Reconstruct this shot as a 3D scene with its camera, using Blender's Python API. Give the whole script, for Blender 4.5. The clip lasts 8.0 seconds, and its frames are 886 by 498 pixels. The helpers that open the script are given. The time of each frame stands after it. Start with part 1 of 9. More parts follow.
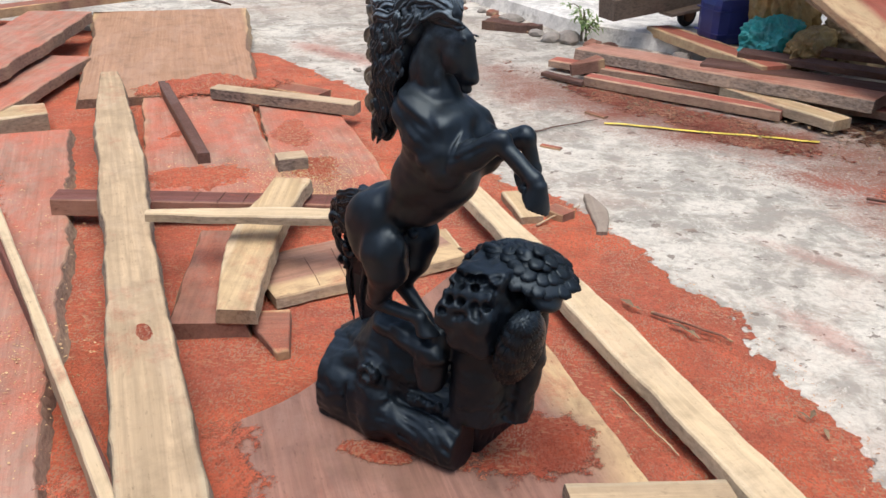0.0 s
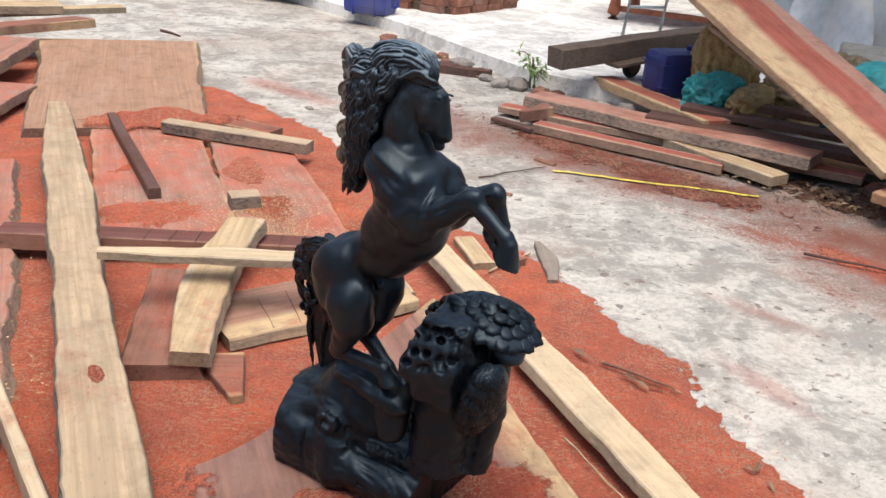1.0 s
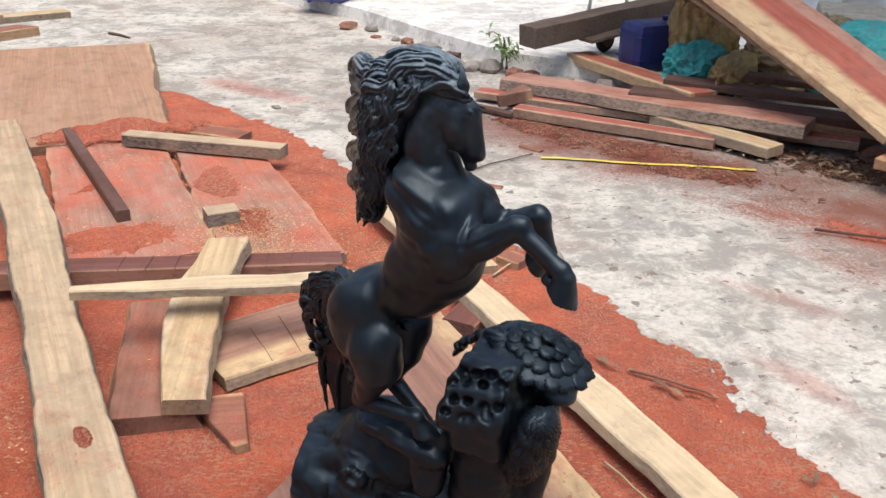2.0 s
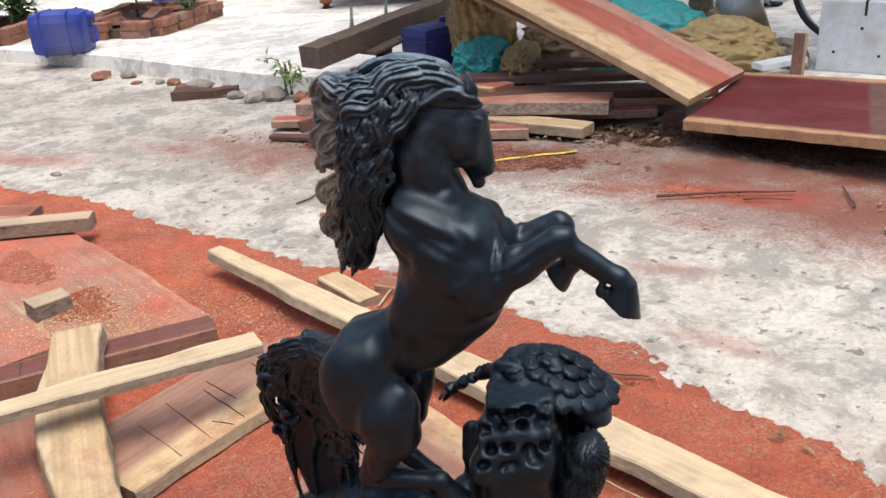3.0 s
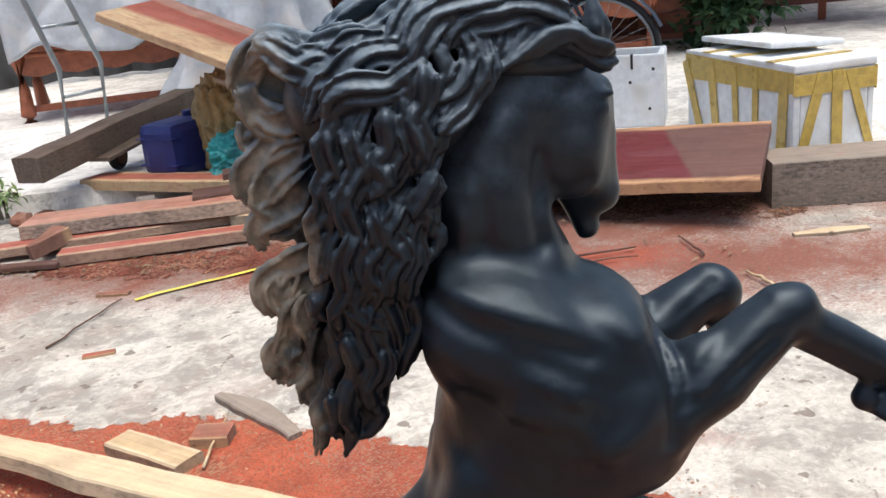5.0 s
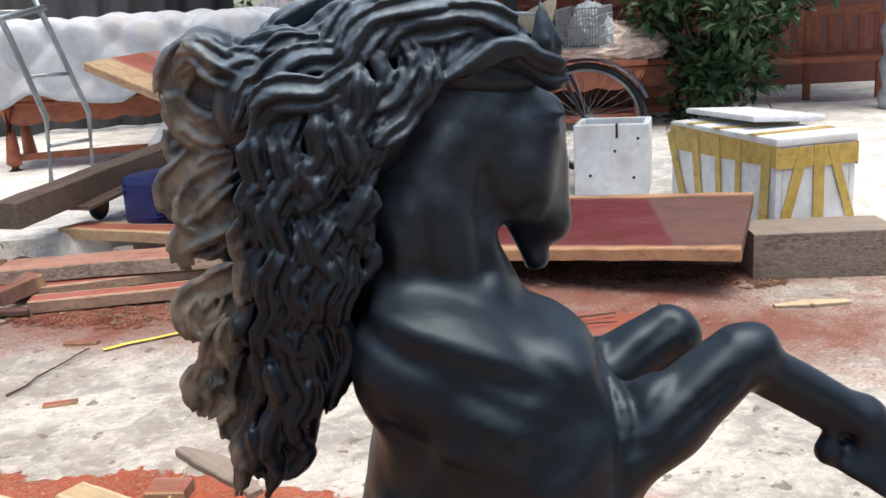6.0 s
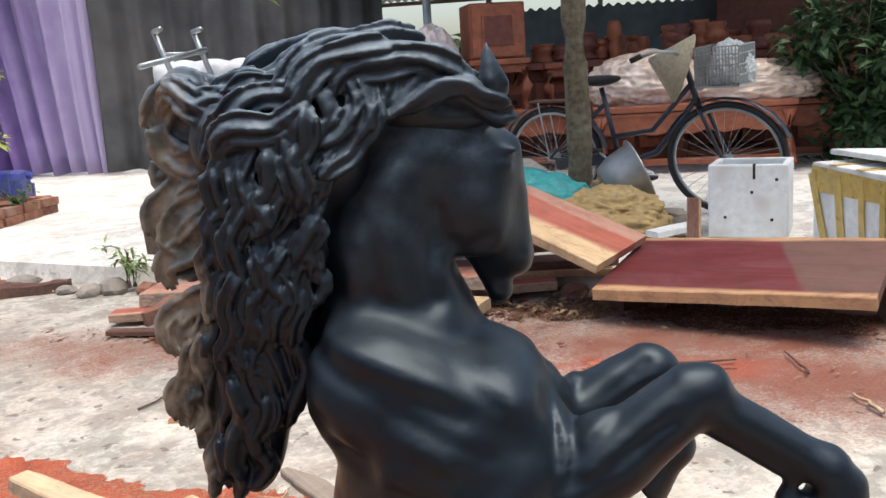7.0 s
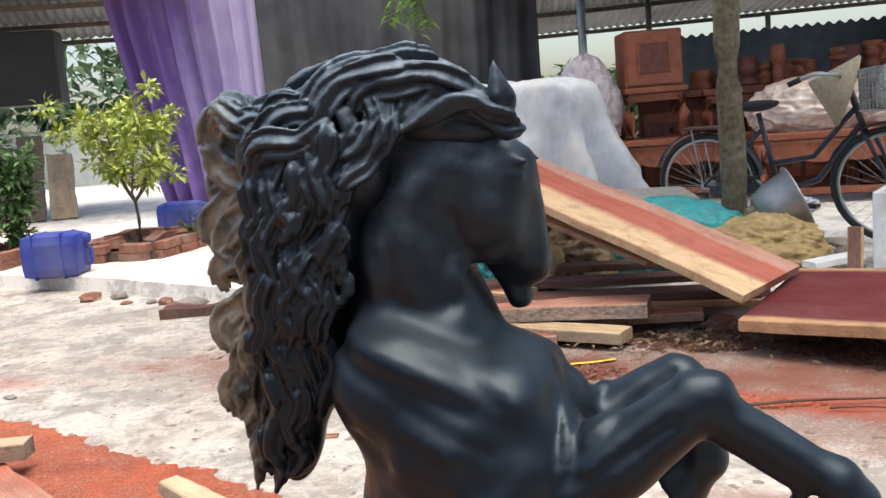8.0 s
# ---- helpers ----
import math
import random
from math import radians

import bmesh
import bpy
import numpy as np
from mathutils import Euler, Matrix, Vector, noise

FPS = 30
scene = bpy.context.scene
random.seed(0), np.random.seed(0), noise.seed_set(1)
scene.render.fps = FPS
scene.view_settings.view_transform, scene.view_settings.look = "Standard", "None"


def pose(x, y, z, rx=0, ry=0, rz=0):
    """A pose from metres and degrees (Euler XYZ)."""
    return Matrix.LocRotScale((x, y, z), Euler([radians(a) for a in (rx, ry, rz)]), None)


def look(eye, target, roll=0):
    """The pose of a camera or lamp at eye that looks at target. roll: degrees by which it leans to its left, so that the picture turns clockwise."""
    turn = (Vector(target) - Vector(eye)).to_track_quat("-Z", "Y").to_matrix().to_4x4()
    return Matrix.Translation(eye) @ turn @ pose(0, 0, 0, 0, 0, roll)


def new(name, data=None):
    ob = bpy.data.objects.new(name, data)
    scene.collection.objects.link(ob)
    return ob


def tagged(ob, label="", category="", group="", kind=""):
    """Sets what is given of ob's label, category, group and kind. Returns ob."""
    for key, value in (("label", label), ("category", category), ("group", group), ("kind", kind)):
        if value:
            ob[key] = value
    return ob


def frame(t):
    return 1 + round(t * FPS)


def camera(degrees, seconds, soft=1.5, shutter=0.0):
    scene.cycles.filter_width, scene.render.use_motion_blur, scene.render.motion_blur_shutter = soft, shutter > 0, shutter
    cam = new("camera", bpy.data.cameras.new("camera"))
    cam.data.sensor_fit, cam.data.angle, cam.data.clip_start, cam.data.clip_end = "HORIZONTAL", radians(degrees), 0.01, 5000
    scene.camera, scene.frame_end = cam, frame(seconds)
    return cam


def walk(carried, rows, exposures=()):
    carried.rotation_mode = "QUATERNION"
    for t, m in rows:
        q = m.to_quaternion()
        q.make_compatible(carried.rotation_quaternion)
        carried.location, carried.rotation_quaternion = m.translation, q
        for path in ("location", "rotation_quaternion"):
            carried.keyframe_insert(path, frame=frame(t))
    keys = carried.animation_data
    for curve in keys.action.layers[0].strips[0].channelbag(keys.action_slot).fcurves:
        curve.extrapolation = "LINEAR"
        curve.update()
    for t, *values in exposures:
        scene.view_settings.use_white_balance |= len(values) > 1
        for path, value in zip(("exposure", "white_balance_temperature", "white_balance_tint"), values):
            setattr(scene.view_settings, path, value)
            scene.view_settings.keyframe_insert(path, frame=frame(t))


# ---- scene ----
cam = camera(51.9, 8.0)
PATH = [
    (0, (-0.008, 0.325, 1.215), (-0.061, 2.132, 0.36), 1.4),
    (0.5, (-0.043, 0.316, 1.241), (-0.015, 2.149, 0.442), 4.1),
    (1, (-0.064, 0.317, 1.251), (0.018, 2.157, 0.472), 4.7),
    (1.2, (-0.075, 0.339, 1.259), (0.006, 2.172, 0.464), 4.1),
    (2.3, (-0.227, 0.626, 1.221), (0.009, 2.435, 0.4), -0.7),
    (2.5, (-0.279, 0.676, 1.203), (0.098, 2.468, 0.401), -0.6),
    (3, (-0.459, 0.794, 1.188), (0.211, 2.508, 0.405), -3.6),
    (3.5, (-0.517, 0.932, 1.167), (0.287, 2.574, 0.358), -3.1),
    (4, (-0.5, 1.184, 1.115), (0.474, 2.721, 0.284), -5.0),
    (4.5, (-0.478, 1.33, 1.042), (0.62, 2.806, 0.256), -4.9),
    (4.7, (-0.466, 1.371, 1.015), (0.691, 2.823, 0.274), -4.6),
    (5, (-0.445, 1.416, 0.988), (0.773, 2.879, 0.376), -5.6),
    (5.2, (-0.437, 1.437, 0.97), (0.813, 2.896, 0.417), -5.1),
    (6.3, (-0.397, 1.406, 0.951), (0.869, 2.882, 0.484), -2.9),
    (6.5, (-0.388, 1.393, 0.949), (0.839, 2.898, 0.474), -3.3),
    (7, (-0.332, 1.336, 0.947), (0.695, 3.01, 0.572), -3.5),
    (7.5, (-0.296, 1.306, 0.933), (0.558, 3.084, 0.599), -4.2),
    (8, (-0.271, 1.267, 0.932), (0.45, 3.111, 0.648), -4.6),
]
EXPOSURES = [(0.0, 1.05, 6700, 10), (3.5, 1.08, 6700, 10), (4.5, 1.13, 6720, 10), (5.0, 1.24, 6750, 10), (6.5, 1.23, 6900, 10), (8.0, 1.35, 7000, 10)]
walk(cam, [(t, look(eye, target, roll)) for t, eye, target, roll in PATH], EXPOSURES)

# ---- daylight: bright overcast sky, a weak wide sun ----
world = bpy.data.worlds.new("world")
scene.world = world
world.use_nodes = True
wn = world.node_tree.nodes
wl = world.node_tree.links
sky = wn.new("ShaderNodeTexSky")
sky.sky_type = 'NISHITA'
sky.sun_disc = False
sky.sun_elevation = radians(76)
sky.sun_rotation = radians(200)
sky.air_density, sky.dust_density, sky.ozone_density = 1.0, 3.0, 1.0
wn["Background"].inputs[1].default_value = 0.10
wl.new(sky.outputs[0], wn["Background"].inputs[0])
sun = new("sun", bpy.data.lights.new("sun", 'SUN'))
sun.data.energy, sun.data.angle, sun.data.color = 1.5, radians(50), (1.0, 0.97, 0.92)
sun.matrix_world = look((0.6, -1.2, 7.0), (0, 0, 0))


# ---- small tools ----
def mesh_of(bm, name, mats, smooth=False):
    me = bpy.data.meshes.new(name)
    bm.normal_update()
    bm.to_mesh(me)
    bm.free()
    for m in (mats if isinstance(mats, (list, tuple)) else [mats]):
        me.materials.append(m)
    if smooth:
        me.polygons.foreach_set("use_smooth", [True] * len(me.polygons))
    return me


def thing(name, bm, mats, label, category, group="", kind="", m=None, smooth=False):
    ob = new(name, mesh_of(bm, name, mats, smooth))
    if m is not None:
        ob.matrix_world = m
    return tagged(ob, label, category, group, kind)


def empty_thing(name, label, category, group="", kind="", m=None):
    ob = new(name)
    if m is not None:
        ob.matrix_world = m
    return tagged(ob, label, category, group, kind)


def part(name, bm, material, parent, label="", smooth=False, m=None):
    ob = new(name, mesh_of(bm, name, material, smooth))
    ob.parent = parent
    if m is not None:
        ob.matrix_basis = m
    return tagged(ob, label) if label else ob


def bm_box(sx, sy, sz, at=(0, 0, 0), bevel=0.0, rot=None, bm=None):
    bm = bm or bmesh.new()
    m = Matrix.Translation(at) @ (rot or Matrix()) @ Matrix.Diagonal((sx, sy, sz, 1))
    r = bmesh.ops.create_cube(bm, size=1, matrix=m)
    if bevel:
        es = list({e for v in r["verts"] for e in v.link_edges})
        bmesh.ops.bevel(bm, geom=es, offset=bevel, segments=2, affect='EDGES', profile=0.6)
    return bm


def bm_tube(pts, radii, sides=10, bm=None, flat=1.0, closed_ends=True, ref=(0, 0, 1)):
    """A tube swept along points. flat: thickness over width; ref: the width's side."""
    bm = bm or bmesh.new()
    pts = [Vector(p) for p in pts]
    if not isinstance(radii, (list, tuple)):
        radii = [radii] * len(pts)
    rings = []
    ref = Vector(ref)
    for i, p in enumerate(pts):
        d = (pts[min(i + 1, len(pts) - 1)] - pts[max(i - 1, 0)]).normalized()
        a = ref - d * ref.dot(d)
        if a.length < 1e-4:
            a = Vector((1, 0.3, 0)) - d * Vector((1, 0.3, 0)).dot(d)
        a.normalize()
        b = d.cross(a)
        rings.append([bm.verts.new(p + radii[i] * (math.cos(t) * a + flat * math.sin(t) * b)) for t in (2 * math.pi * k / sides for k in range(sides))])
    for r0, r1 in zip(rings, rings[1:]):
        for k in range(sides):
            bm.faces.new((r0[k], r0[(k + 1) % sides], r1[(k + 1) % sides], r1[k]))
    if closed_ends:
        bm.faces.new(rings[0][::-1])
        bm.faces.new(rings[-1])
    return bm


def bm_lathe(profile, sides=24, bm=None, m=None):
    """A surface turned about z from rows of radius, height."""
    bm = bm or bmesh.new()
    rings = []
    for r, z in profile:
        rings.append([bm.verts.new((m or Matrix()) @ Vector((r * math.cos(2 * math.pi * k / sides), r * math.sin(2 * math.pi * k / sides), z))) for k in range(sides)])
    for a, b in zip(rings, rings[1:]):
        for k in range(sides):
            bm.faces.new((a[k], a[(k + 1) % sides], b[(k + 1) % sides], b[k]))
    bm.faces.new(rings[0][::-1])
    bm.faces.new(rings[-1])
    return bm


def nz(x, y, z=0.0, s=1.0):
    return noise.noise(Vector((x * s, y * s, z * s + 3.7)))


# ---- materials ----
class Nodes:
    """Short hand for building one node material."""

    def __init__(self, name, rough=0.6, metal=0.0, spec=0.5):
        self.mat = bpy.data.materials.new(name)
        self.mat.use_nodes = True
        self.t = self.mat.node_tree
        self.b = self.t.nodes["Principled BSDF"]
        self.b.inputs["Roughness"].default_value = rough
        self.b.inputs["Metallic"].default_value = metal
        self.b.inputs["Specular IOR Level"].default_value = spec
        self.co = self.t.nodes.new("ShaderNodeTexCoord")

    def link(self, a, b):
        self.t.links.new(a, b)

    def stretch(self, scale, source="Object", shift=True):
        mp = self.t.nodes.new("ShaderNodeMapping")
        mp.inputs["Scale"].default_value = scale
        self.link(self.co.outputs[source], mp.inputs[0])
        if shift:
            oi = self.t.nodes.new("ShaderNodeObjectInfo")
            mu = self.t.nodes.new("ShaderNodeMath")
            mu.operation = 'MULTIPLY'
            mu.inputs[1].default_value = 37.0
            self.link(oi.outputs["Random"], mu.inputs[0])
            self.link(mu.outputs[0], mp.inputs["Location"])
        return mp.outputs[0]

    def noise(self, vec, scale, detail=4.0, rough=0.55, dist=0.0):
        n = self.t.nodes.new("ShaderNodeTexNoise")
        n.inputs["Scale"].default_value = scale
        n.inputs["Detail"].default_value = detail
        n.inputs["Roughness"].default_value = rough
        n.inputs["Distortion"].default_value = dist
        self.link(vec, n.inputs["Vector"])
        return n.outputs["Fac"]

    def voronoi(self, vec, scale, feature='F1'):
        n = self.t.nodes.new("ShaderNodeTexVoronoi")
        n.feature = feature
        n.inputs["Scale"].default_value = scale
        self.link(vec, n.inputs["Vector"])
        return n.outputs["Distance"]

    def ramp(self, fac, *stops):
        r = self.t.nodes.new("ShaderNodeValToRGB")
        while len(r.color_ramp.elements) < len(stops):
            r.color_ramp.elements.new(0.5)
        for e, (p, c) in zip(r.color_ramp.elements, stops):
            e.position = p
            e.color = (c, c, c, 1) if isinstance(c, (int, float)) else (*c, 1)
        self.link(fac, r.inputs[0])
        return r.outputs[0]

    def mix(self, fac, a, b, kind='MIX'):
        m = self.t.nodes.new("ShaderNodeMix")
        m.data_type, m.blend_type = 'RGBA', kind
        for value, slot in ((fac, 0), (a, 6), (b, 7)):
            if isinstance(value, (int, float)):
                m.inputs[slot].default_value = value if slot == 0 else (value, value, value, 1)
            elif isinstance(value, tuple):
                m.inputs[slot].default_value = (*value, 1)
            else:
                self.link(value, m.inputs[slot])
        return m.outputs[2]

    def math(self, op, a, b=0.0):
        m = self.t.nodes.new("ShaderNodeMath")
        m.operation = op
        for value, slot in ((a, 0), (b, 1)):
            if isinstance(value, (int, float)):
                m.inputs[slot].default_value = value
            else:
                self.link(value, m.inputs[slot])
        return m.outputs[0]

    def axis(self, vec, k):
        s = self.t.nodes.new("ShaderNodeSeparateXYZ")
        self.link(vec, s.inputs[0])
        return s.outputs[k]

    def up(self):
        g = self.t.nodes.new("ShaderNodeNewGeometry")
        return self.axis(g.outputs["Normal"], 2)

    def world_pos(self):
        g = self.t.nodes.new("ShaderNodeNewGeometry")
        return g.outputs["Position"]

    def island(self):
        g = self.t.nodes.new("ShaderNodeNewGeometry")
        return g.outputs["Random Per Island"]

    def object_random(self):
        return self.t.nodes.new("ShaderNodeObjectInfo").outputs["Random"]

    def colour(self, out):
        self.link(out, self.b.inputs["Base Color"])
        return self

    def rough(self, out):
        self.link(out, self.b.inputs["Roughness"])
        return self

    def bump(self, height, strength=0.3, distance=0.01, after=None):
        bp = self.t.nodes.new("ShaderNodeBump")
        bp.inputs["Strength"].default_value = strength
        bp.inputs["Distance"].default_value = distance
        self.link(height, bp.inputs["Height"])
        if after is not None:
            self.link(after, bp.inputs["Normal"])
        self.link(bp.outputs[0], self.b.inputs["Normal"])
        return bp.outputs[0]


def wood(name, heart, sap, sap_width=0.2, side=0, dust=0.25, rough=0.75, grey=0.0, fine=1.0, dust_colour=(0.36, 0.095, 0.055), bark=0.6, contrast=1.0, end_tone=None, rim=None):
    """Sawn timber: fine long grain, saw marks across, sapwood towards its edges (side 0: both, 1 or -1: one), bark on the sides, dust on top."""
    n = Nodes(name, rough, 0, 0.25)
    gen_y = n.axis(n.co.outputs["Generated"], 1)
    grain = n.noise(n.stretch((2.2, 70 * fine, 70 * fine)), 1.0, 8, 0.65, 0.5)
    rings = n.noise(n.stretch((0.7, 12, 12)), 1.0, 4, 0.6, 1.0)
    cloud = n.noise(n.stretch((2.6, 6, 6)), 1.0, 8, 0.68, 0.9)
    wave = n.noise(n.stretch((2.2, 1.2, 1.2)), 1.0, 2)
    saw = n.noise(n.stretch((150, 5, 5)), 1.0, 4, 0.6, 0.3)
    speck = n.noise(n.stretch((45, 110, 110)), 1.0, 3, 0.6)
    if side == 0:
        far = n.math('MULTIPLY', n.math('ABSOLUTE', n.math('SUBTRACT', gen_y, 0.5)), 2.0)
    elif side > 0:
        far = gen_y
    else:
        far = n.math('SUBTRACT', 1.0, gen_y)
    far = n.math('ADD', far, n.math('MULTIPLY', n.math('SUBTRACT', wave, 0.5), 0.25))
    far = n.math('ADD', far, n.math('MULTIPLY', n.math('SUBTRACT', cloud, 0.5), 0.10))
    edge = n.ramp(far, (max(0.0, 1 - sap_width - 0.05), 0.0), (min(1.0, 1 - sap_width + 0.05), 1.0))
    k = 1 - 0.25 * contrast
    dark = tuple(c * k for c in heart)
    light = tuple(min(1, c * (1 + 0.15 * contrast)) for c in heart)
    hc = n.mix(n.ramp(grain, (0.28, 0.0), (0.72, 1.0)), dark, light)
    hc = n.mix(n.ramp(rings, (0.46, 0.0), (0.60, 0.36 * contrast)), hc, dark)
    hc = n.mix(n.ramp(cloud, (0.36, 0.42), (0.52, 0.0)), hc, tuple(min(1, 0.72 * c + 0.06) for c in light))
    sd = tuple(c * 0.82 for c in sap)
    sc = n.mix(n.ramp(grain, (0.3, 0.0), (0.7, 1.0)), sd, sap)
    sc = n.mix(n.ramp(cloud, (0.44, 0.0), (0.64, 0.6 * contrast)), sc, tuple(0.35 * a + 0.5 * b for a, b in zip(heart, sap)))
    if end_tone:
        gen_x = n.math('ADD', n.axis(n.co.outputs["Generated"], 0), n.math('MULTIPLY', n.math('SUBTRACT', gen_y, 0.5), 0.22))
        hc = n.mix(n.ramp(n.math('ADD', gen_x, n.math('MULTIPLY', n.math('SUBTRACT', cloud, 0.5), 0.06)), (end_tone[0], 0.0), (end_tone[0] + 0.02, 1.0)), hc, n.mix(n.ramp(grain, (0.3, 0.0), (0.7, 1.0)), tuple(0.7 * c for c in end_tone[1]), end_tone[1]))
    if rim:
        hc = n.mix(n.ramp(far, (rim[0], 1.0), (rim[0] + 0.05, 0.0)), hc, n.mix(n.ramp(grain, (0.3, 0.0), (0.7, 1.0)), tuple(0.8 * c for c in rim[1]), rim[1]))
    col = n.mix(edge, hc, sc)
    col = n.mix(n.ramp(speck, (0.28, 0.55), (0.38, 0.0)), col, tuple(0.45 * c for c in heart))
    blotch = n.noise(n.stretch((6, 9, 9)), 1.0, 10, 0.72, 1.4)
    col = n.mix(n.ramp(blotch, (0.50, 0.0), (0.64, 0.42)), col, tuple(0.52 * a + 0.10 * b for a, b in zip(heart, sap)))
    col = n.mix(n.ramp(n.math('ADD', n.math('MULTIPLY', saw, 0.7), n.math('MULTIPLY', blotch, 0.3)), (0.54, 0.0), (0.68, 0.14)), col, tuple(0.5 * c for c in heart))
    if grey:
        col = n.mix(n.math('MULTIPLY', n.ramp(wave, (0.3, 0.3), (0.7, 1.0)), grey), col, (0.2, 0.18, 0.16))
    if bark:
        sides = n.math('MULTIPLY', n.ramp(n.math('ABSOLUTE', n.up()), (0.45, bark), (0.8, 0.0)), n.ramp(cloud, (0.36, 0.45), (0.56, 1.0)))
        tone = n.mix(n.ramp(speck, (0.35, 0.0), (0.65, 1.0)), (0.10, 0.085, 0.075), (0.30, 0.25, 0.21))
        col = n.mix(sides, col, tone)
    spots = n.noise(n.stretch((8, 11, 11)), 1.0, 12, 0.78, 0.4)
    patch = n.noise(n.stretch((1.9, 1.9, 1.9)), 1.0, 5, 0.65)
    if dust:
        where = n.math('ADD', n.math('MULTIPLY', spots, 0.5), n.math('MULTIPLY', patch, 0.5))
        mask = n.math('MULTIPLY', n.ramp(where, (0.63 - 0.4 * dust, 0.0), (0.75 - 0.3 * dust, 1.0)), n.ramp(n.up(), (0.55, 0.0), (0.8, 1.0)))
        crumbs = n.noise(n.stretch((230, 230, 230)), 1.0, 3, 0.7)
        red = n.mix(n.ramp(crumbs, (0.38, 0.0), (0.62, 1.0)), tuple(0.6 * c for c in dust_colour), tuple(min(1, c * 1.3) for c in dust_colour))
        red = n.mix(n.ramp(n.noise(n.stretch((300, 120, 200)), 1.0, 2), (0.66, 0.0), (0.72, 0.9)), red, (0.62, 0.38, 0.22))
        col = n.mix(n.math('MULTIPLY', mask, 0.82), col, red)
    stains = n.ramp(n.noise(n.stretch((9, 9, 9)), 1.0, 5, 0.6), (0.3, 0.72), (0.5, 1.0))
    col = n.mix(0.75, col, n.mix(1.0, col, stains, 'MULTIPLY'))
    n.colour(col)
    n.rough(n.ramp(cloud, (0.3, rough - 0.12), (0.7, min(1.0, rough + 0.1))))
    n.bump(n.math('ADD', n.math('ADD', grain, n.math('MULTIPLY', saw, 0.5)), n.math('MULTIPLY', spots, 0.8)), 0.6, 0.004)
    return n.mat


def plain(name, colour, rough=0.6, metal=0.0, vary=0.25, scale=12.0, bump=0.15, spec=0.5, dirt=None):
    """Paint, plastic, cloth or metal with uneven tone, some dirt and fine relief."""
    n = Nodes(name, rough, metal, spec)
    v = n.stretch((1, 1, 1))
    a = n.noise(v, scale, 6, 0.6)
    b = n.noise(v, scale * 0.25, 3)
    col = n.mix(n.ramp(a, (0.3, 0.0), (0.7, 1.0)), tuple(c * (1 - vary) for c in colour), tuple(min(1, c * (1 + vary * 0.6)) for c in colour))
    if dirt:
        col = n.mix(n.ramp(b, (0.5, 0.0), (0.72, 0.7)), col, dirt)
    n.colour(col)
    n.rough(n.ramp(b, (0.2, max(0, rough - 0.12)), (0.8, min(1, rough + 0.12))))
    n.bump(n.noise(v, scale * 6, 4), bump, 0.004)
    return n.mat


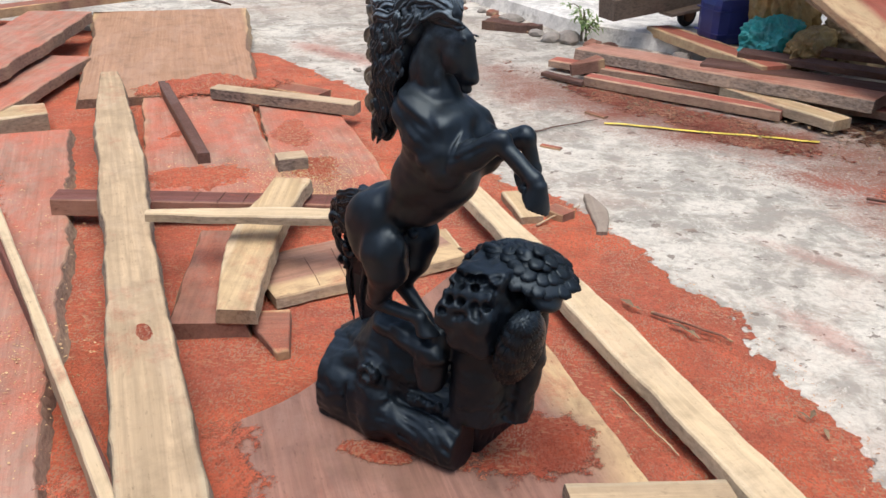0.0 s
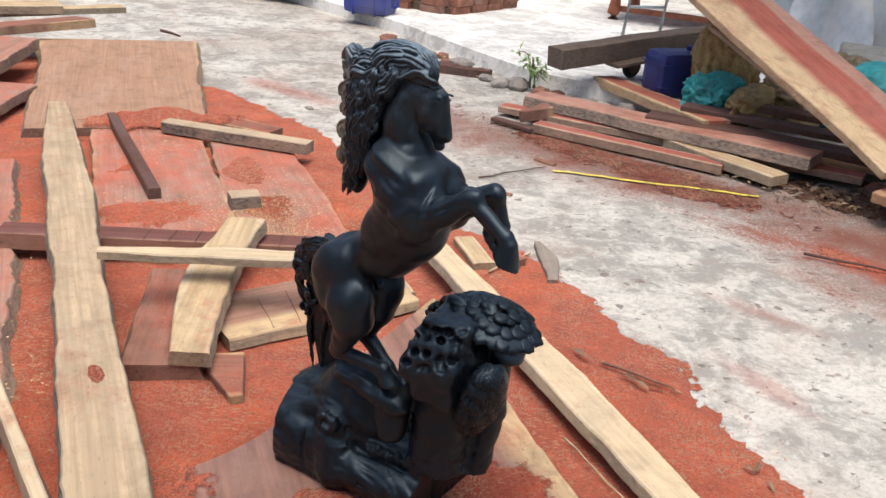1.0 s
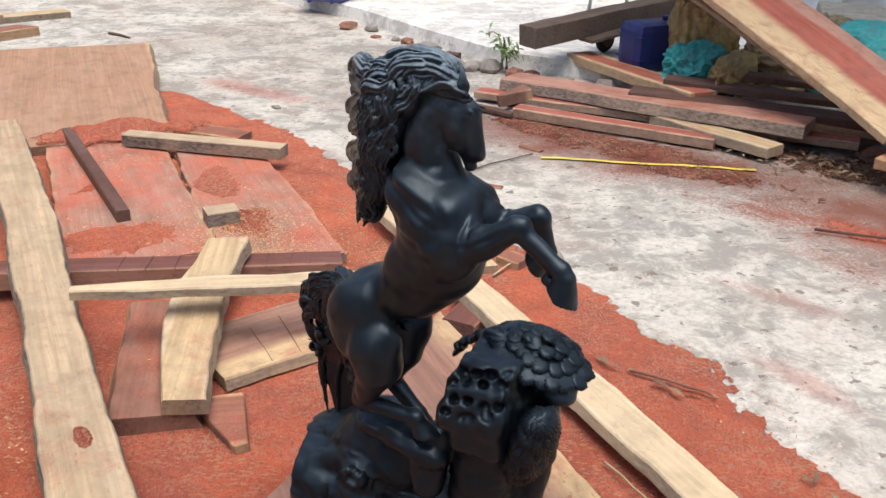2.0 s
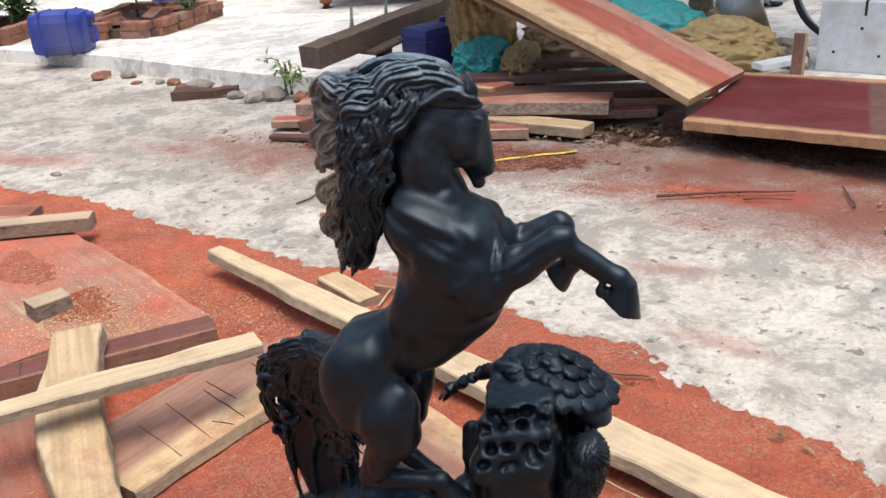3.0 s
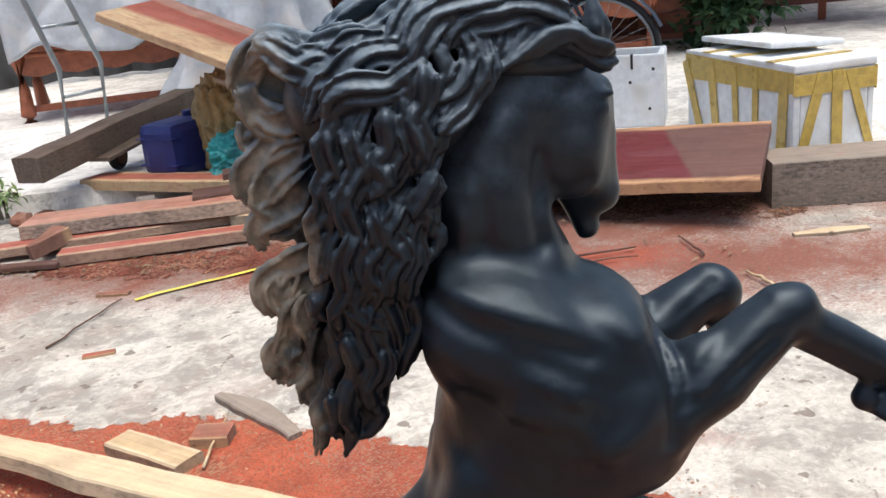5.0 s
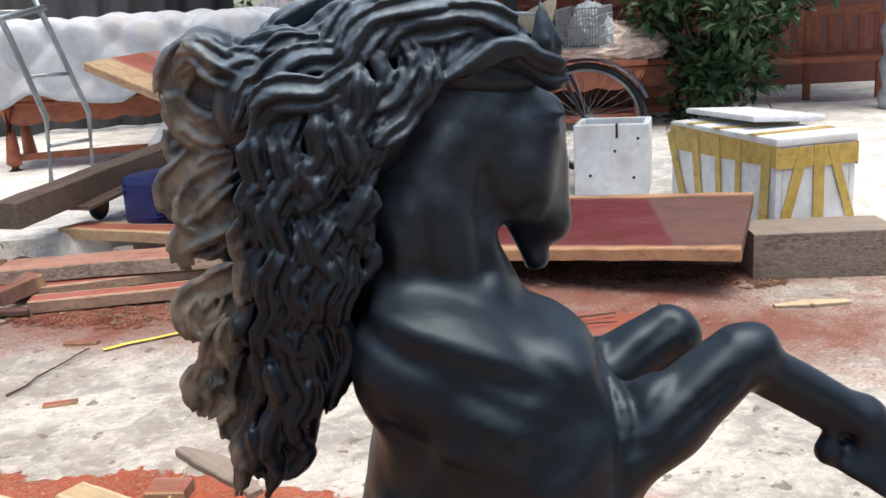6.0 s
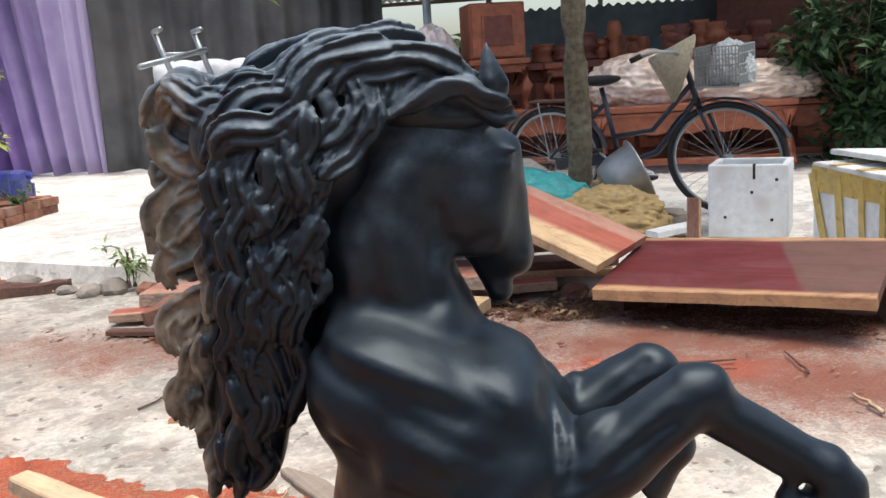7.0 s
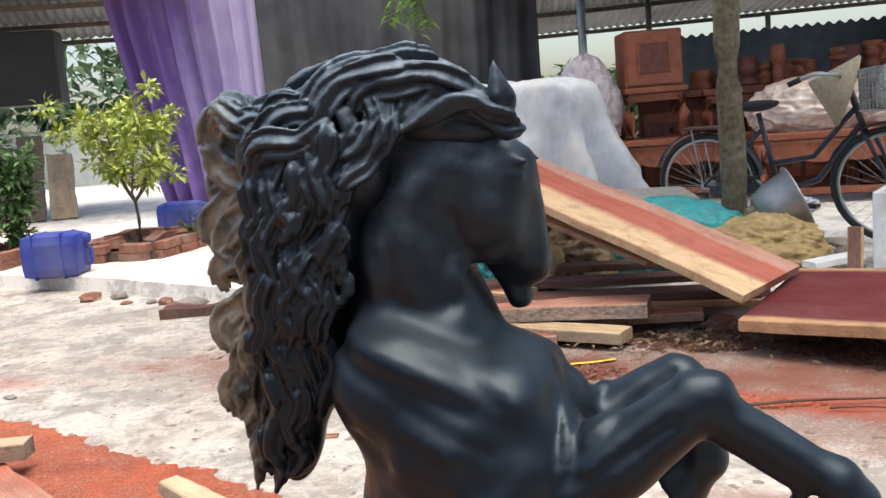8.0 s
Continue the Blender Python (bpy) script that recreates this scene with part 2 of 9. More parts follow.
def concrete(name, base, red=0.25, wet=0.25, stains=(), wear=1.0):
    """Worn concrete; stains: (x, y, half length, half width, turn, colour, strength)."""
    n = Nodes(name, 0.85, 0, 0.3)
    v = n.world_pos()
    big = n.noise(v, 0.6, 6, 0.6, 0.4)
    mid = n.noise(v, 3.0, 10, 0.68, 0.4)
    scuff = n.noise(v, 9.5, 10, 0.72, 0.8)
    fine = n.noise(v, 60, 6, 0.7)
    pale = tuple(min(1, c * 1.35) for c in base)
    dull = tuple(c * (1 - 0.28 * wear) for c in base)
    col = n.mix(n.ramp(n.math('ADD', n.math('MULTIPLY', mid, 0.55), n.math('MULTIPLY', scuff, 0.45)), (0.45, 0.0), (0.545, 1.0)), dull, pale)
    col = n.mix(n.ramp(big, (0.42, 0.0), (0.66, wet)), col, (0.24, 0.185, 0.145))
    col = n.mix(n.ramp(n.noise(v, 1.7, 9, 0.75, 0.5), (0.50, 0.0), (0.70, red)), col, (0.33, 0.17, 0.115))
    col = n.mix(n.ramp(scuff, (0.60, 0.0), (0.68, 0.55 * wear)), col, (0.22, 0.18, 0.15))
    flecks = n.noise(v, 27, 8, 0.75, 0.6)
    col = n.mix(n.ramp(flecks, (0.40, 0.5 * wear), (0.46, 0.0)), col, dull)
    col = n.mix(n.ramp(flecks, (0.57, 0.0), (0.62, 0.5)), col, tuple(min(1, c * 1.5) for c in base))
    chips = n.ramp(n.noise(n.stretch((9, 21, 9), shift=False), 1.0, 4, 0.6), (0.665, 0.0), (0.69, 0.7 * wear))
    col = n.mix(chips, col, (0.24, 0.17, 0.13))
    pits = n.ramp(n.noise(v, 17, 4, 0.55), (0.635, 0.0), (0.66, 0.8 * wear))
    col = n.mix(pits, col, (0.16, 0.13, 0.11))
    col = n.mix(n.ramp(fine, (0.32, 0.30 * wear), (0.55, 0.0)), col, (0.17, 0.14, 0.12))
    crumbs = n.noise(v, 85, 4, 0.75)
    for cx, cy, rx, ry, turn, tone, strength in stains:
        mp = n.t.nodes.new("ShaderNodeMapping")
        mp.vector_type = 'TEXTURE'
        mp.inputs["Location"].default_value = (cx, cy, 0)
        mp.inputs["Rotation"].default_value = (0, 0, radians(turn))
        mp.inputs["Scale"].default_value = (rx, ry, 1)
        n.link(v, mp.inputs[0])
        ln = n.t.nodes.new("ShaderNodeVectorMath")
        ln.operation = 'LENGTH'
        n.link(mp.outputs[0], ln.inputs[0])
        edge = n.math('ADD', n.math('SUBTRACT', 1.0, ln.outputs["Value"]), n.math('ADD', n.math('MULTIPLY', n.math('SUBTRACT', mid, 0.5), 2.2), n.math('MULTIPLY', n.math('SUBTRACT', crumbs, 0.5), 1.6)))
        col = n.mix(n.ramp(edge, (0.0, 0.0), (0.75, strength)), col, n.mix(n.ramp(crumbs, (0.35, 0.0), (0.65, 1.0)), tuple(0.55 * c for c in tone), tone))
    n.colour(col)
    h = n.math('SUBTRACT', n.math('ADD', n.math('ADD', mid, n.math('MULTIPLY', scuff, 0.6)), n.math('MULTIPLY', fine, 0.3)), n.math('MULTIPLY', pits, 0.6))
    n.bump(h, 0.55, 0.012)
    return n.mat


def sawdust_mat(name, dark, bright, pale=0.12):
    """Loose sawdust: grains of many tones, pale flecks, brighter and darker drifts."""
    n = Nodes(name, 0.95, 0, 0.12)
    v = n.world_pos()
    grain = n.noise(v, 150, 6, 0.8)
    lump = n.noise(v, 7, 9, 0.72, 0.4)
    big = n.noise(v, 1.9, 6, 0.68, 0.6)
    cell = n.t.nodes.new("ShaderNodeTexVoronoi")
    cell.inputs["Scale"].default_value = 300
    mp = n.t.nodes.new("ShaderNodeMapping")
    mp.inputs["Scale"].default_value = (1, 0.55, 1)
    mp.inputs["Rotation"].default_value = (0, 0, 0.7)
    n.link(v, mp.inputs[0])
    n.link(mp.outputs[0], cell.inputs["Vector"])
    pick = n.axis(cell.outputs["Color"], 0)
    pick2 = n.axis(cell.outputs["Color"], 1)
    col = n.mix(n.ramp(big, (0.38, 0.0), (0.60, 1.0)), dark, bright)
    col = n.mix(n.ramp(lump, (0.36, 0.40), (0.54, 0.0)), col, tuple(c * 0.60 for c in dark))
    col = n.mix(n.ramp(lump, (0.54, 0.0), (0.66, 0.5)), col, tuple(min(1, c * 1.15 + 0.03) for c in bright))
    col = n.mix(n.ramp(pick, (0.0, 0.38), (0.45, 0.0)), col, tuple(c * 0.45 for c in dark))
    clumps = n.ramp(n.noise(v, 5, 7, 0.7), (0.42, 0.12), (0.60, 1.0))
    col = n.mix(n.math('MULTIPLY', clumps, n.ramp(pick2, (0.78 - pale, 0.0), (0.84 - pale, 0.8))), col, (0.62, 0.36, 0.25))
    col = n.mix(n.ramp(grain, (0.36, 0.35), (0.48, 0.0)), col, tuple(c * 0.4 for c in dark))
    chip = n.t.nodes.new("ShaderNodeTexVoronoi")
    chip.inputs["Scale"].default_value = 190
    mp2 = n.t.nodes.new("ShaderNodeMapping")
    mp2.inputs["Scale"].default_value = (0.45, 1, 1)
    mp2.inputs["Rotation"].default_value = (0, 0, -0.5)
    n.link(v, mp2.inputs[0])
    n.link(mp2.outputs[0], chip.inputs["Vector"])
    drift = n.ramp(n.noise(v, 2.6, 7, 0.7), (0.44, 0.05), (0.58, 1.0))
    col = n.mix(n.math('MULTIPLY', drift, n.ramp(n.axis(chip.outputs["Color"], 2), (0.85 - 0.5 * pale, 0.0), (0.92 - 0.5 * pale, 0.65))), col, (0.72, 0.39, 0.23))
    n.colour(col)
    cover = n.t.nodes.new("ShaderNodeAttribute")
    cover.attribute_name = "cover"
    n.link(n.ramp(n.math('ADD', n.math('MULTIPLY', cover.outputs["Fac"], 1.7), n.math('MULTIPLY', n.math('SUBTRACT', n.math('ADD', n.math('MULTIPLY', grain, 0.6), n.math('MULTIPLY', lump, 0.4)), 0.5), 3.4)), (0.28, 0.0), (0.62, 1.0)), n.b.inputs["Alpha"])
    n.bump(n.math('ADD', n.math('ADD', grain, n.math('MULTIPLY', lump, 1.2)), n.math('MULTIPLY', pick, 0.4)), 1.0, 0.014)
    return n.mat


DUST_RED = (0.40, 0.10, 0.06)
DUST_DULL = (0.25, 0.09, 0.06)
CONCRETE = concrete("yard_concrete", (0.435, 0.415, 0.37), 0.36, 0.45, (
    (1.95, 2.90, 1.15, 0.50, -50, DUST_DULL, 0.95), (1.0, 4.32, 1.75, 0.42, -38, DUST_DULL, 1.0), (1.9, 3.5, 0.8, 0.4, -40, DUST_DULL, 0.8), (2.6, 3.3, 0.9, 0.5, -50, DUST_DULL, 0.9),
    (1.68, 3.3, 0.46, 0.15, -45, DUST_RED, 0.95), (0.95, 2.45, 0.22, 0.06, -60, DUST_RED, 0.4), (1.1, 2.9, 0.25, 0.06, -40, DUST_RED, 0.3), (-0.75, 5.4, 0.5, 0.12, -40, DUST_RED, 0.55)))
TERRACE = concrete("terrace_concrete", (0.60, 0.585, 0.55), 0.06, 0.08, wear=0.4)
SAWDUST = sawdust_mat("red_sawdust", (0.64, 0.178, 0.118), (0.85, 0.210, 0.112))
DULL_DUST = sawdust_mat("dull_red_sawdust", (0.24, 0.075, 0.055), (0.36, 0.10, 0.07), 0.2)
MOULD = sawdust_mat("brown_bark_mould", (0.085, 0.055, 0.042), (0.17, 0.085, 0.06), 0.12)
CRUMBS = sawdust_mat("dark_red_sawdust", (0.48, 0.115, 0.075), (0.66, 0.15, 0.08), 0.22)
PALE = (0.63, 0.50, 0.33)
W_PALE = wood("pale_sapwood", (0.54, 0.395, 0.23), PALE, 0.35, dust=0.27, contrast=1.2)
W_PALER = wood("clean_pale_sapwood", (0.62, 0.48, 0.31), (0.67, 0.54, 0.37), 0.35, dust=0.15, contrast=1.0, bark=0.6)
W_WANE = wood("waney_board", (0.49, 0.365, 0.235), (0.47, 0.38, 0.26), 0.3, dust=0.22, contrast=1.3, bark=0.9)
W_SLAB = wood("brown_heartwood", (0.28, 0.13, 0.09), (0.62, 0.42, 0.23), 0.14, dust=0.38, bark=0.3, contrast=1.2)
W_SLAB1 = wood("brown_heartwood_one_edge", (0.31, 0.165, 0.125), (0.60, 0.43, 0.24), 0.11, side=1, dust=0.26, contrast=1.5)
W_CUT = wood("brown_slab_broad_pale_edge", (0.34, 0.19, 0.135), (0.64, 0.47, 0.27), 0.32, side=1, dust=0.2, contrast=1.3)
W_SLABR = wood("dusty_red_heartwood", (0.40, 0.235, 0.175), (0.56, 0.40, 0.26), 0.08, dust=0.52, contrast=1.5, dust_colour=(0.50, 0.125, 0.075))
W_BACK = wood("broad_pale_brown_slab", (0.40, 0.235, 0.15), (0.62, 0.45, 0.25), 0.10, dust=0.12, contrast=1.1)
W_DARK = wood("dark_stained_stick", (0.125, 0.062, 0.048), (0.16, 0.08, 0.05), 0.1, dust=0.1, bark=0.2)
W_RED = wood("red_heartwood", (0.17, 0.068, 0.055), (0.42, 0.22, 0.15), 0.10, dust=0.16, bark=0.25)
W_STACK = wood("red_stack_plank", (0.42, 0.125, 0.09), (0.56, 0.38, 0.26), 0.34, dust=0.30, bark=0.55, contrast=1.4)
W_STACKTOP = wood("worn_red_stack_plank", (0.50, 0.26, 0.19), (0.54, 0.37, 0.26), 0.25, dust=0.32, bark=0.9, contrast=1.4)
W_REDTOP = wood("red_board_pale_edges", (0.47, 0.15, 0.095), (0.66, 0.48, 0.28), 0.40, dust=0.05, bark=0.15)
W_WIDE = wood("wide_red_board_pale_edge", (0.43, 0.125, 0.085), (0.66, 0.49, 0.29), 0.38, side=-1, dust=0.08, bark=0.2, rim=(0.20, (0.50, 0.28, 0.21)))
W_MAROON = wood("maroon_slab", (0.14, 0.024, 0.027), (0.56, 0.33, 0.18), 0.14, dust=0.05, rough=0.55, bark=0.1, contrast=0.8, end_tone=(0.66, (0.17, 0.09, 0.075)))
W_OLD = wood("weathered_brown_timber", (0.125, 0.082, 0.058), (0.16, 0.115, 0.085), 0.2, dust=0.05, grey=0.2, bark=0.3, contrast=1.6)
W_BLOCK = wood("grey_sawn_block", (0.31, 0.25, 0.20), (0.30, 0.25, 0.20), 0.2, dust=0.1, grey=0.3, bark=0.9)
W_GREY = wood("grey_edge_timber", (0.54, 0.40, 0.26), (0.54, 0.42, 0.28), 0.4, dust=0.08, grey=0.15, bark=1.0)


# ---- the yard and the raised terrace ----
def sheet(x0, x1, y0, y1, step, height, floor=-0.011, full=0.006):
    """A height field over a rectangle; cells that lie wholly below the ground are left out. full: the depth from which it covers what lies below."""
    nx, ny = int((x1 - x0) / step) + 1, int((y1 - y0) / step) + 1
    zs = [[height(x0 + i * step, y0 + j * step) for j in range(ny)] for i in range(nx)]
    bm = bmesh.new()
    cover = bm.verts.layers.float.new("cover")
    vs = {}

    def vert(i, j):
        if (i, j) not in vs:
            vs[i, j] = bm.verts.new((x0 + i * step, y0 + j * step, zs[i][j]))
            vs[i, j][cover] = max(0.0, min(1.0, zs[i][j] / full))
        return vs[i, j]
    for i in range(nx - 1):
        for j in range(ny - 1):
            if max(zs[i][j], zs[i + 1][j], zs[i][j + 1], zs[i + 1][j + 1]) > floor:
                bm.faces.new((vert(i, j), vert(i + 1, j), vert(i + 1, j + 1), vert(i, j + 1)))
    return bm


bm = bmesh.new()
g = [bm.verts.new(p) for p in ((-400, -400, 0), (400, -400, 0), (400, 400, 0), (-400, 400, 0))]
bm.faces.new(g)
thing("ground", bm, CONCRETE, "worn grey concrete yard with red dust stains", "ground", kind="structure")

# Unseen walls, added to keep the bright horizon off the statue's sides.
BLOCKER_GREY = plain("blocker_wall_grey", (0.27, 0.285, 0.30), 0.9, vary=0.3, scale=2.0, bump=0.4, dirt=(0.19, 0.19, 0.19))
thing("wall_south", bm_box(17.0, 0.25, 3.4, (0, 0, 1.7), 0.01), BLOCKER_GREY, "plain dull wall added out of view to darken reflections", "wall", kind="structure", m=pose(1.5, -3.4, 0))
thing("wall_west", bm_box(0.25, 13.0, 3.4, (0, 0, 1.7), 0.01), BLOCKER_GREY, "plain dull wall added out of view to darken reflections", "wall", kind="structure", m=pose(-6.6, 3.0, 0))

KERB = [(-9.0, 18.0), (-2.6, 10.4), (-0.91, 8.34), (-0.25, 7.5), (0.2, 6.75), (0.66, 6.0), (1.1, 5.72), (1.75, 4.92), (2.15, 4.40), (2.5, 3.75), (2.95, 3.05), (3.8, 2.1), (6.5, -1.0), (14.0, -9.0)]
TERR_Z = 0.10
bm = bmesh.new()
front = [(x + 0.03 * nz(x, y, 1, 3), y + 0.03 * nz(x, y, 5, 3)) for x, y in KERB]
lo = [bm.verts.new((x, y, -0.02)) for x, y in front]
mid = [bm.verts.new((x + 0.015, y + 0.012, TERR_Z - 0.012)) for x, y in front]
up = [bm.verts.new((x + 0.04, y + 0.03, TERR_Z)) for x, y in front]
for a, b in ((lo, mid), (mid, up)):
    for k in range(len(front) - 1):
        bm.faces.new((a[k], a[k + 1], b[k + 1], b[k]))
far = [bm.verts.new((60, -9, TERR_Z)), bm.verts.new((60, 80, TERR_Z)), bm.verts.new((-9, 80, TERR_Z))]
bm.faces.new(up + far)
thing("terrace", bm, TERRACE, "pale concrete terrace raised one low step above the yard", "pavement", kind="structure")

# ---- red sawdust carpets ----
EDGE_Y = (-2.0, 0.0, 1.84, 2.18, 2.4, 2.58, 2.72, 2.91, 3.05, 3.31, 3.5, 4.63, 4.88, 5.37, 5.9)
EDGE_X = (1.2, 1.0, 0.87, 0.82, 0.76, 0.73, 0.60, 0.55, 0.46, 0.35, 0.12, -0.52, -0.69, -1.18, -2.6)


def dust_height(x, y):
    edge = float(np.interp(y, EDGE_Y, EDGE_X)) + 0.05 * nz(x, y, 0, 4) + 0.04 * nz(x, y, 2, 13) + 0.035 * nz(x, y, 3, 37) + 0.02 * nz(x, y, 7, 85)
    d = min(edge - x, x + 3.2 + 0.5 * nz(x, y, 12, 1.1) + 0.1 * nz(x, y, 13, 6), y - 0.55 + 0.35 * nz(x, y, 14, 1.3) + 0.08 * nz(x, y, 15, 7))
    k = max(-1.0, min(1.0, d / 0.10))
    lump = 0.010 + 0.008 * nz(x, y, 9, 3) + 0.005 * nz(x, y, 4, 11) + 0.003 * nz(x, y, 6, 31)
    mound = 0.05 * math.exp(-((x + 1.25) / 0.42) ** 2 - ((y - 4.45) / 0.16) ** 2)
    return (lump + mound) * k if k > 0 else 0.03 * k


thing("sawdust", sheet(-3.4, 1.2, 0.2, 6.0, 0.015, dust_height, full=0.004), SAWDUST, "carpet of orange-red sawdust lying under the sawn boards", "sawdust", kind="stuff", smooth=True)


def patch_height(cx, cy, rx, ry, turn, seed, top=0.008, ragged=0.9):
    c, s = math.cos(radians(turn)), math.sin(radians(turn))

    def height(x, y):
        u, v = ((x - cx) * c + (y - cy) * s) / rx, (-(x - cx) * s + (y - cy) * c) / ry
        r = 1.0 - math.hypot(u, v) + ragged * (0.55 * nz(x, y, seed, 3.1) + 0.4 * nz(x, y, seed, 10) + 0.40 * nz(x, y, seed, 34) + 0.38 * nz(x, y, seed, 80))
        return max(-0.6, min(1.0, r * 1.3)) * top
    return height


BRIGHT = "thin spilled patch of bright red sawdust on concrete"
thing("sawdust", sheet(1.0, 2.4, 2.6, 4.0, 0.010, patch_height(1.64, 3.36, 0.20, 0.07, -45, 5, 0.006, 1.2), -0.003), SAWDUST, BRIGHT, "sawdust", kind="stuff", smooth=True)
thing("sawdust", sheet(-0.1, 1.9, 3.5, 5.6, 0.014, patch_height(0.86, 4.52, 0.82, 0.15, -47, 41, 0.007, 1.0), -0.004), DULL_DUST, "dull red sawdust drifted along the stacked boards", "sawdust", kind="stuff", smooth=True)
thing("bark_mould", sheet(1.5, 3.2, 2.7, 4.3, 0.014, patch_height(2.34, 3.52, 0.55, 0.20, -62, 47, 0.008, 1.1), -0.005), MOULD, "dark brown crumbled bark under the maroon slab", "litter", kind="stuff", smooth=True)
thing("bark_mould", sheet(1.1, 2.7, 3.3, 4.9, 0.013, patch_height(1.88, 4.14, 0.46, 0.17, -35, 43, 0.010, 1.0), -0.005), MOULD, "dark brown crumbled bark and leaf mould on concrete", "litter", kind="stuff", smooth=True)
# sawdust lying on the slabs
for cx, cy, rx, ry, turn, seed, top, base, mat, label in (
        (-0.53, 1.60, 0.25, 0.27, 0, 21, 0.012, 0.050, SAWDUST, "bright red sawdust spilled over the slab's corner"),
        (0.15, 1.87, 0.17, 0.13, 20, 22, 0.010, 0.0505, CRUMBS, "dark red sawdust and crumbs beside the statue's foot"),
        (-0.17, 1.81, 0.10, 0.035, -15, 23, 0.007, 0.0505, CRUMBS, "small heap of red sawdust on the slab"),
        (-1.27, 4.42, 0.40, 0.15, 22, 24, 0.065, 0.045, SAWDUST, "mound of red sawdust on the foot of the broad slab"),
        (-0.56, 3.40, 0.15, 0.24, 20, 61, 0.006, 0.0475, CRUMBS, "red sawdust and tan chips on the dusty slab"),
        (-0.98, 3.32, 0.24, 0.16, 15, 62, 0.006, 0.0455, SAWDUST, "thin red sawdust on the dusty slab"),
        (-0.74, 3.85, 0.10, 0.26, 15, 63, 0.005, 0.0475, SAWDUST, "thin red sawdust on the dusty slab"),
        (-1.20, 3.75, 0.10, 0.22, -20, 27, 0.005, 0.0435, SAWDUST, "thin red sawdust on the dusty slab"),
        (-1.22, 1.98, 0.15, 0.36, 20, 29, 0.006, 0.052, CRUMBS, "dark red sawdust crumbs on the wide slab"),
        (-1.60, 2.9, 0.14, 0.40, 20, 30, 0.006, 0.052, SAWDUST, "red sawdust drifted over the wide slab")):
    r = max(rx, ry) * 1.7
    thing("sawdust", sheet(cx - r, cx + r, cy - r, cy + r, max(0.007, r / 50), patch_height(cx, cy, rx, ry, turn, seed, top, 0.5), -0.55 * top, 0.9 * top), mat, label, "sawdust", kind="stuff", m=pose(0, 0, base), smooth=True)


# ---- loose timber ----
def bm_board(length, width, thick, seed=0, wane=0.012, slope=0.0, widths=(1, 1), bend=0.0, skew=(0, 0), step=0.025, rough_top=0.0015):
    """A sawn board along x with uneven (waney) sides, lying on z = 0. widths: shares of the width, from end to end; skew: how far each end is cut on the slant."""
    bm = bmesh.new()
    n = max(3, int(length / step))
    rings = []
    for i in range(n + 1):
        u = i / n
        x = u * length
        w = 0.5 * width * float(np.interp(u, np.linspace(0, 1, len(widths)), widths))
        mid = bend * math.sin(math.pi * u) + wane * 0.7 * nz(x, seed, 3, 1.3)
        lft = -w + mid + wane * (nz(x, seed * 7.1, 0, 3.0) + 0.5 * nz(x, seed, 9, 11) + 0.28 * nz(x, seed, 13, 33))
        rgt = w + mid + wane * (nz(x, seed * 5.3, 20, 3.0) + 0.5 * nz(x, seed, 29, 11) + 0.28 * nz(x, seed, 33, 33))
        s = slope * (1 + 0.4 * nz(x, seed, 40, 5))
        b = min(0.004, thick * 0.2)
        t = thick + rough_top * nz(x, seed, 50, 6)
        ring = []
        for y, z in ((lft - s, 0), (rgt + s, 0), (rgt, t - b), (rgt - b, t), (0.5 * (lft + rgt), t + rough_top * nz(x, seed, 60, 9)), (lft + b, t), (lft, t - b)):
            across = (y - lft) / max(1e-4, rgt - lft) - 0.5
            cut = skew[0] * (1 - u) ** 8 + skew[1] * u ** 8
            ring.append(bm.verts.new((x + cut * across, y, z)))
        rings.append(ring)
    k = len(rings[0])
    for a, b in zip(rings, rings[1:]):
        for j in range(k):
            bm.faces.new((a[j], b[j], b[(j + 1) % k], a[(j + 1) % k]))
    bm.faces.new(rings[0])
    bm.faces.new(rings[-1][::-1])
    return bm


def laid(a, b, roll=0.0):
    """The pose of a board whose underside's middle line runs from a to b."""
    a, b = Vector(a), Vector(b)
    x = (b - a).normalized()
    y = Vector((0, 0, 1)).cross(x).normalized()
    z = x.cross(y)
    m = Matrix((x, y, z)).transposed().to_4x4()
    return Matrix.Translation(a) @ m @ pose(0, 0, 0, roll, 0, 0)


BOARD_COUNT = [0]


def board(name, label, a, b, width, thick, mat, roll=0.0, group="loose sawn timber", category="board", **shape):
    BOARD_COUNT[0] += 1
    shape.setdefault("seed", BOARD_COUNT[0] * 1.37)
    bm = bm_board((Vector(b) - Vector(a)).length, width, thick, **shape)
    return thing(name, bm, mat, label, category, group, m=laid(a, b, roll))


# the slabs that lie lowest
board("wood_slab", "broad brown heartwood slab with pale sapwood edge under the statue", (-0.218, 2.30, 0.002), (0.23, 0.95, 0.002), 0.77, 0.048, W_SLAB1, wane=0.02, slope=0.01, skew=(-0.75, 0))
board("wood_slab", "wide dusty red-brown slab on the sawdust", (-1.93, 3.66, 0.002), (-0.88, 0.97, 0.002), 0.66, 0.05, W_SLABR, wane=0.03, slope=0.02)
board("wood_slab", "dusty red-brown slab split along its length", (-0.80, 4.26, 0.002), (-0.40, 3.12, 0.002), 0.355, 0.048, W_SLABR, wane=0.012, widths=(0.93, 0.98, 1.04, 0.97))
board("wood_slab", "dusty red-brown slab half buried in sawdust", (-1.29, 4.40, 0.002), (-0.85, 3.14, 0.002), 0.455, 0.046, W_SLABR, wane=0.014)
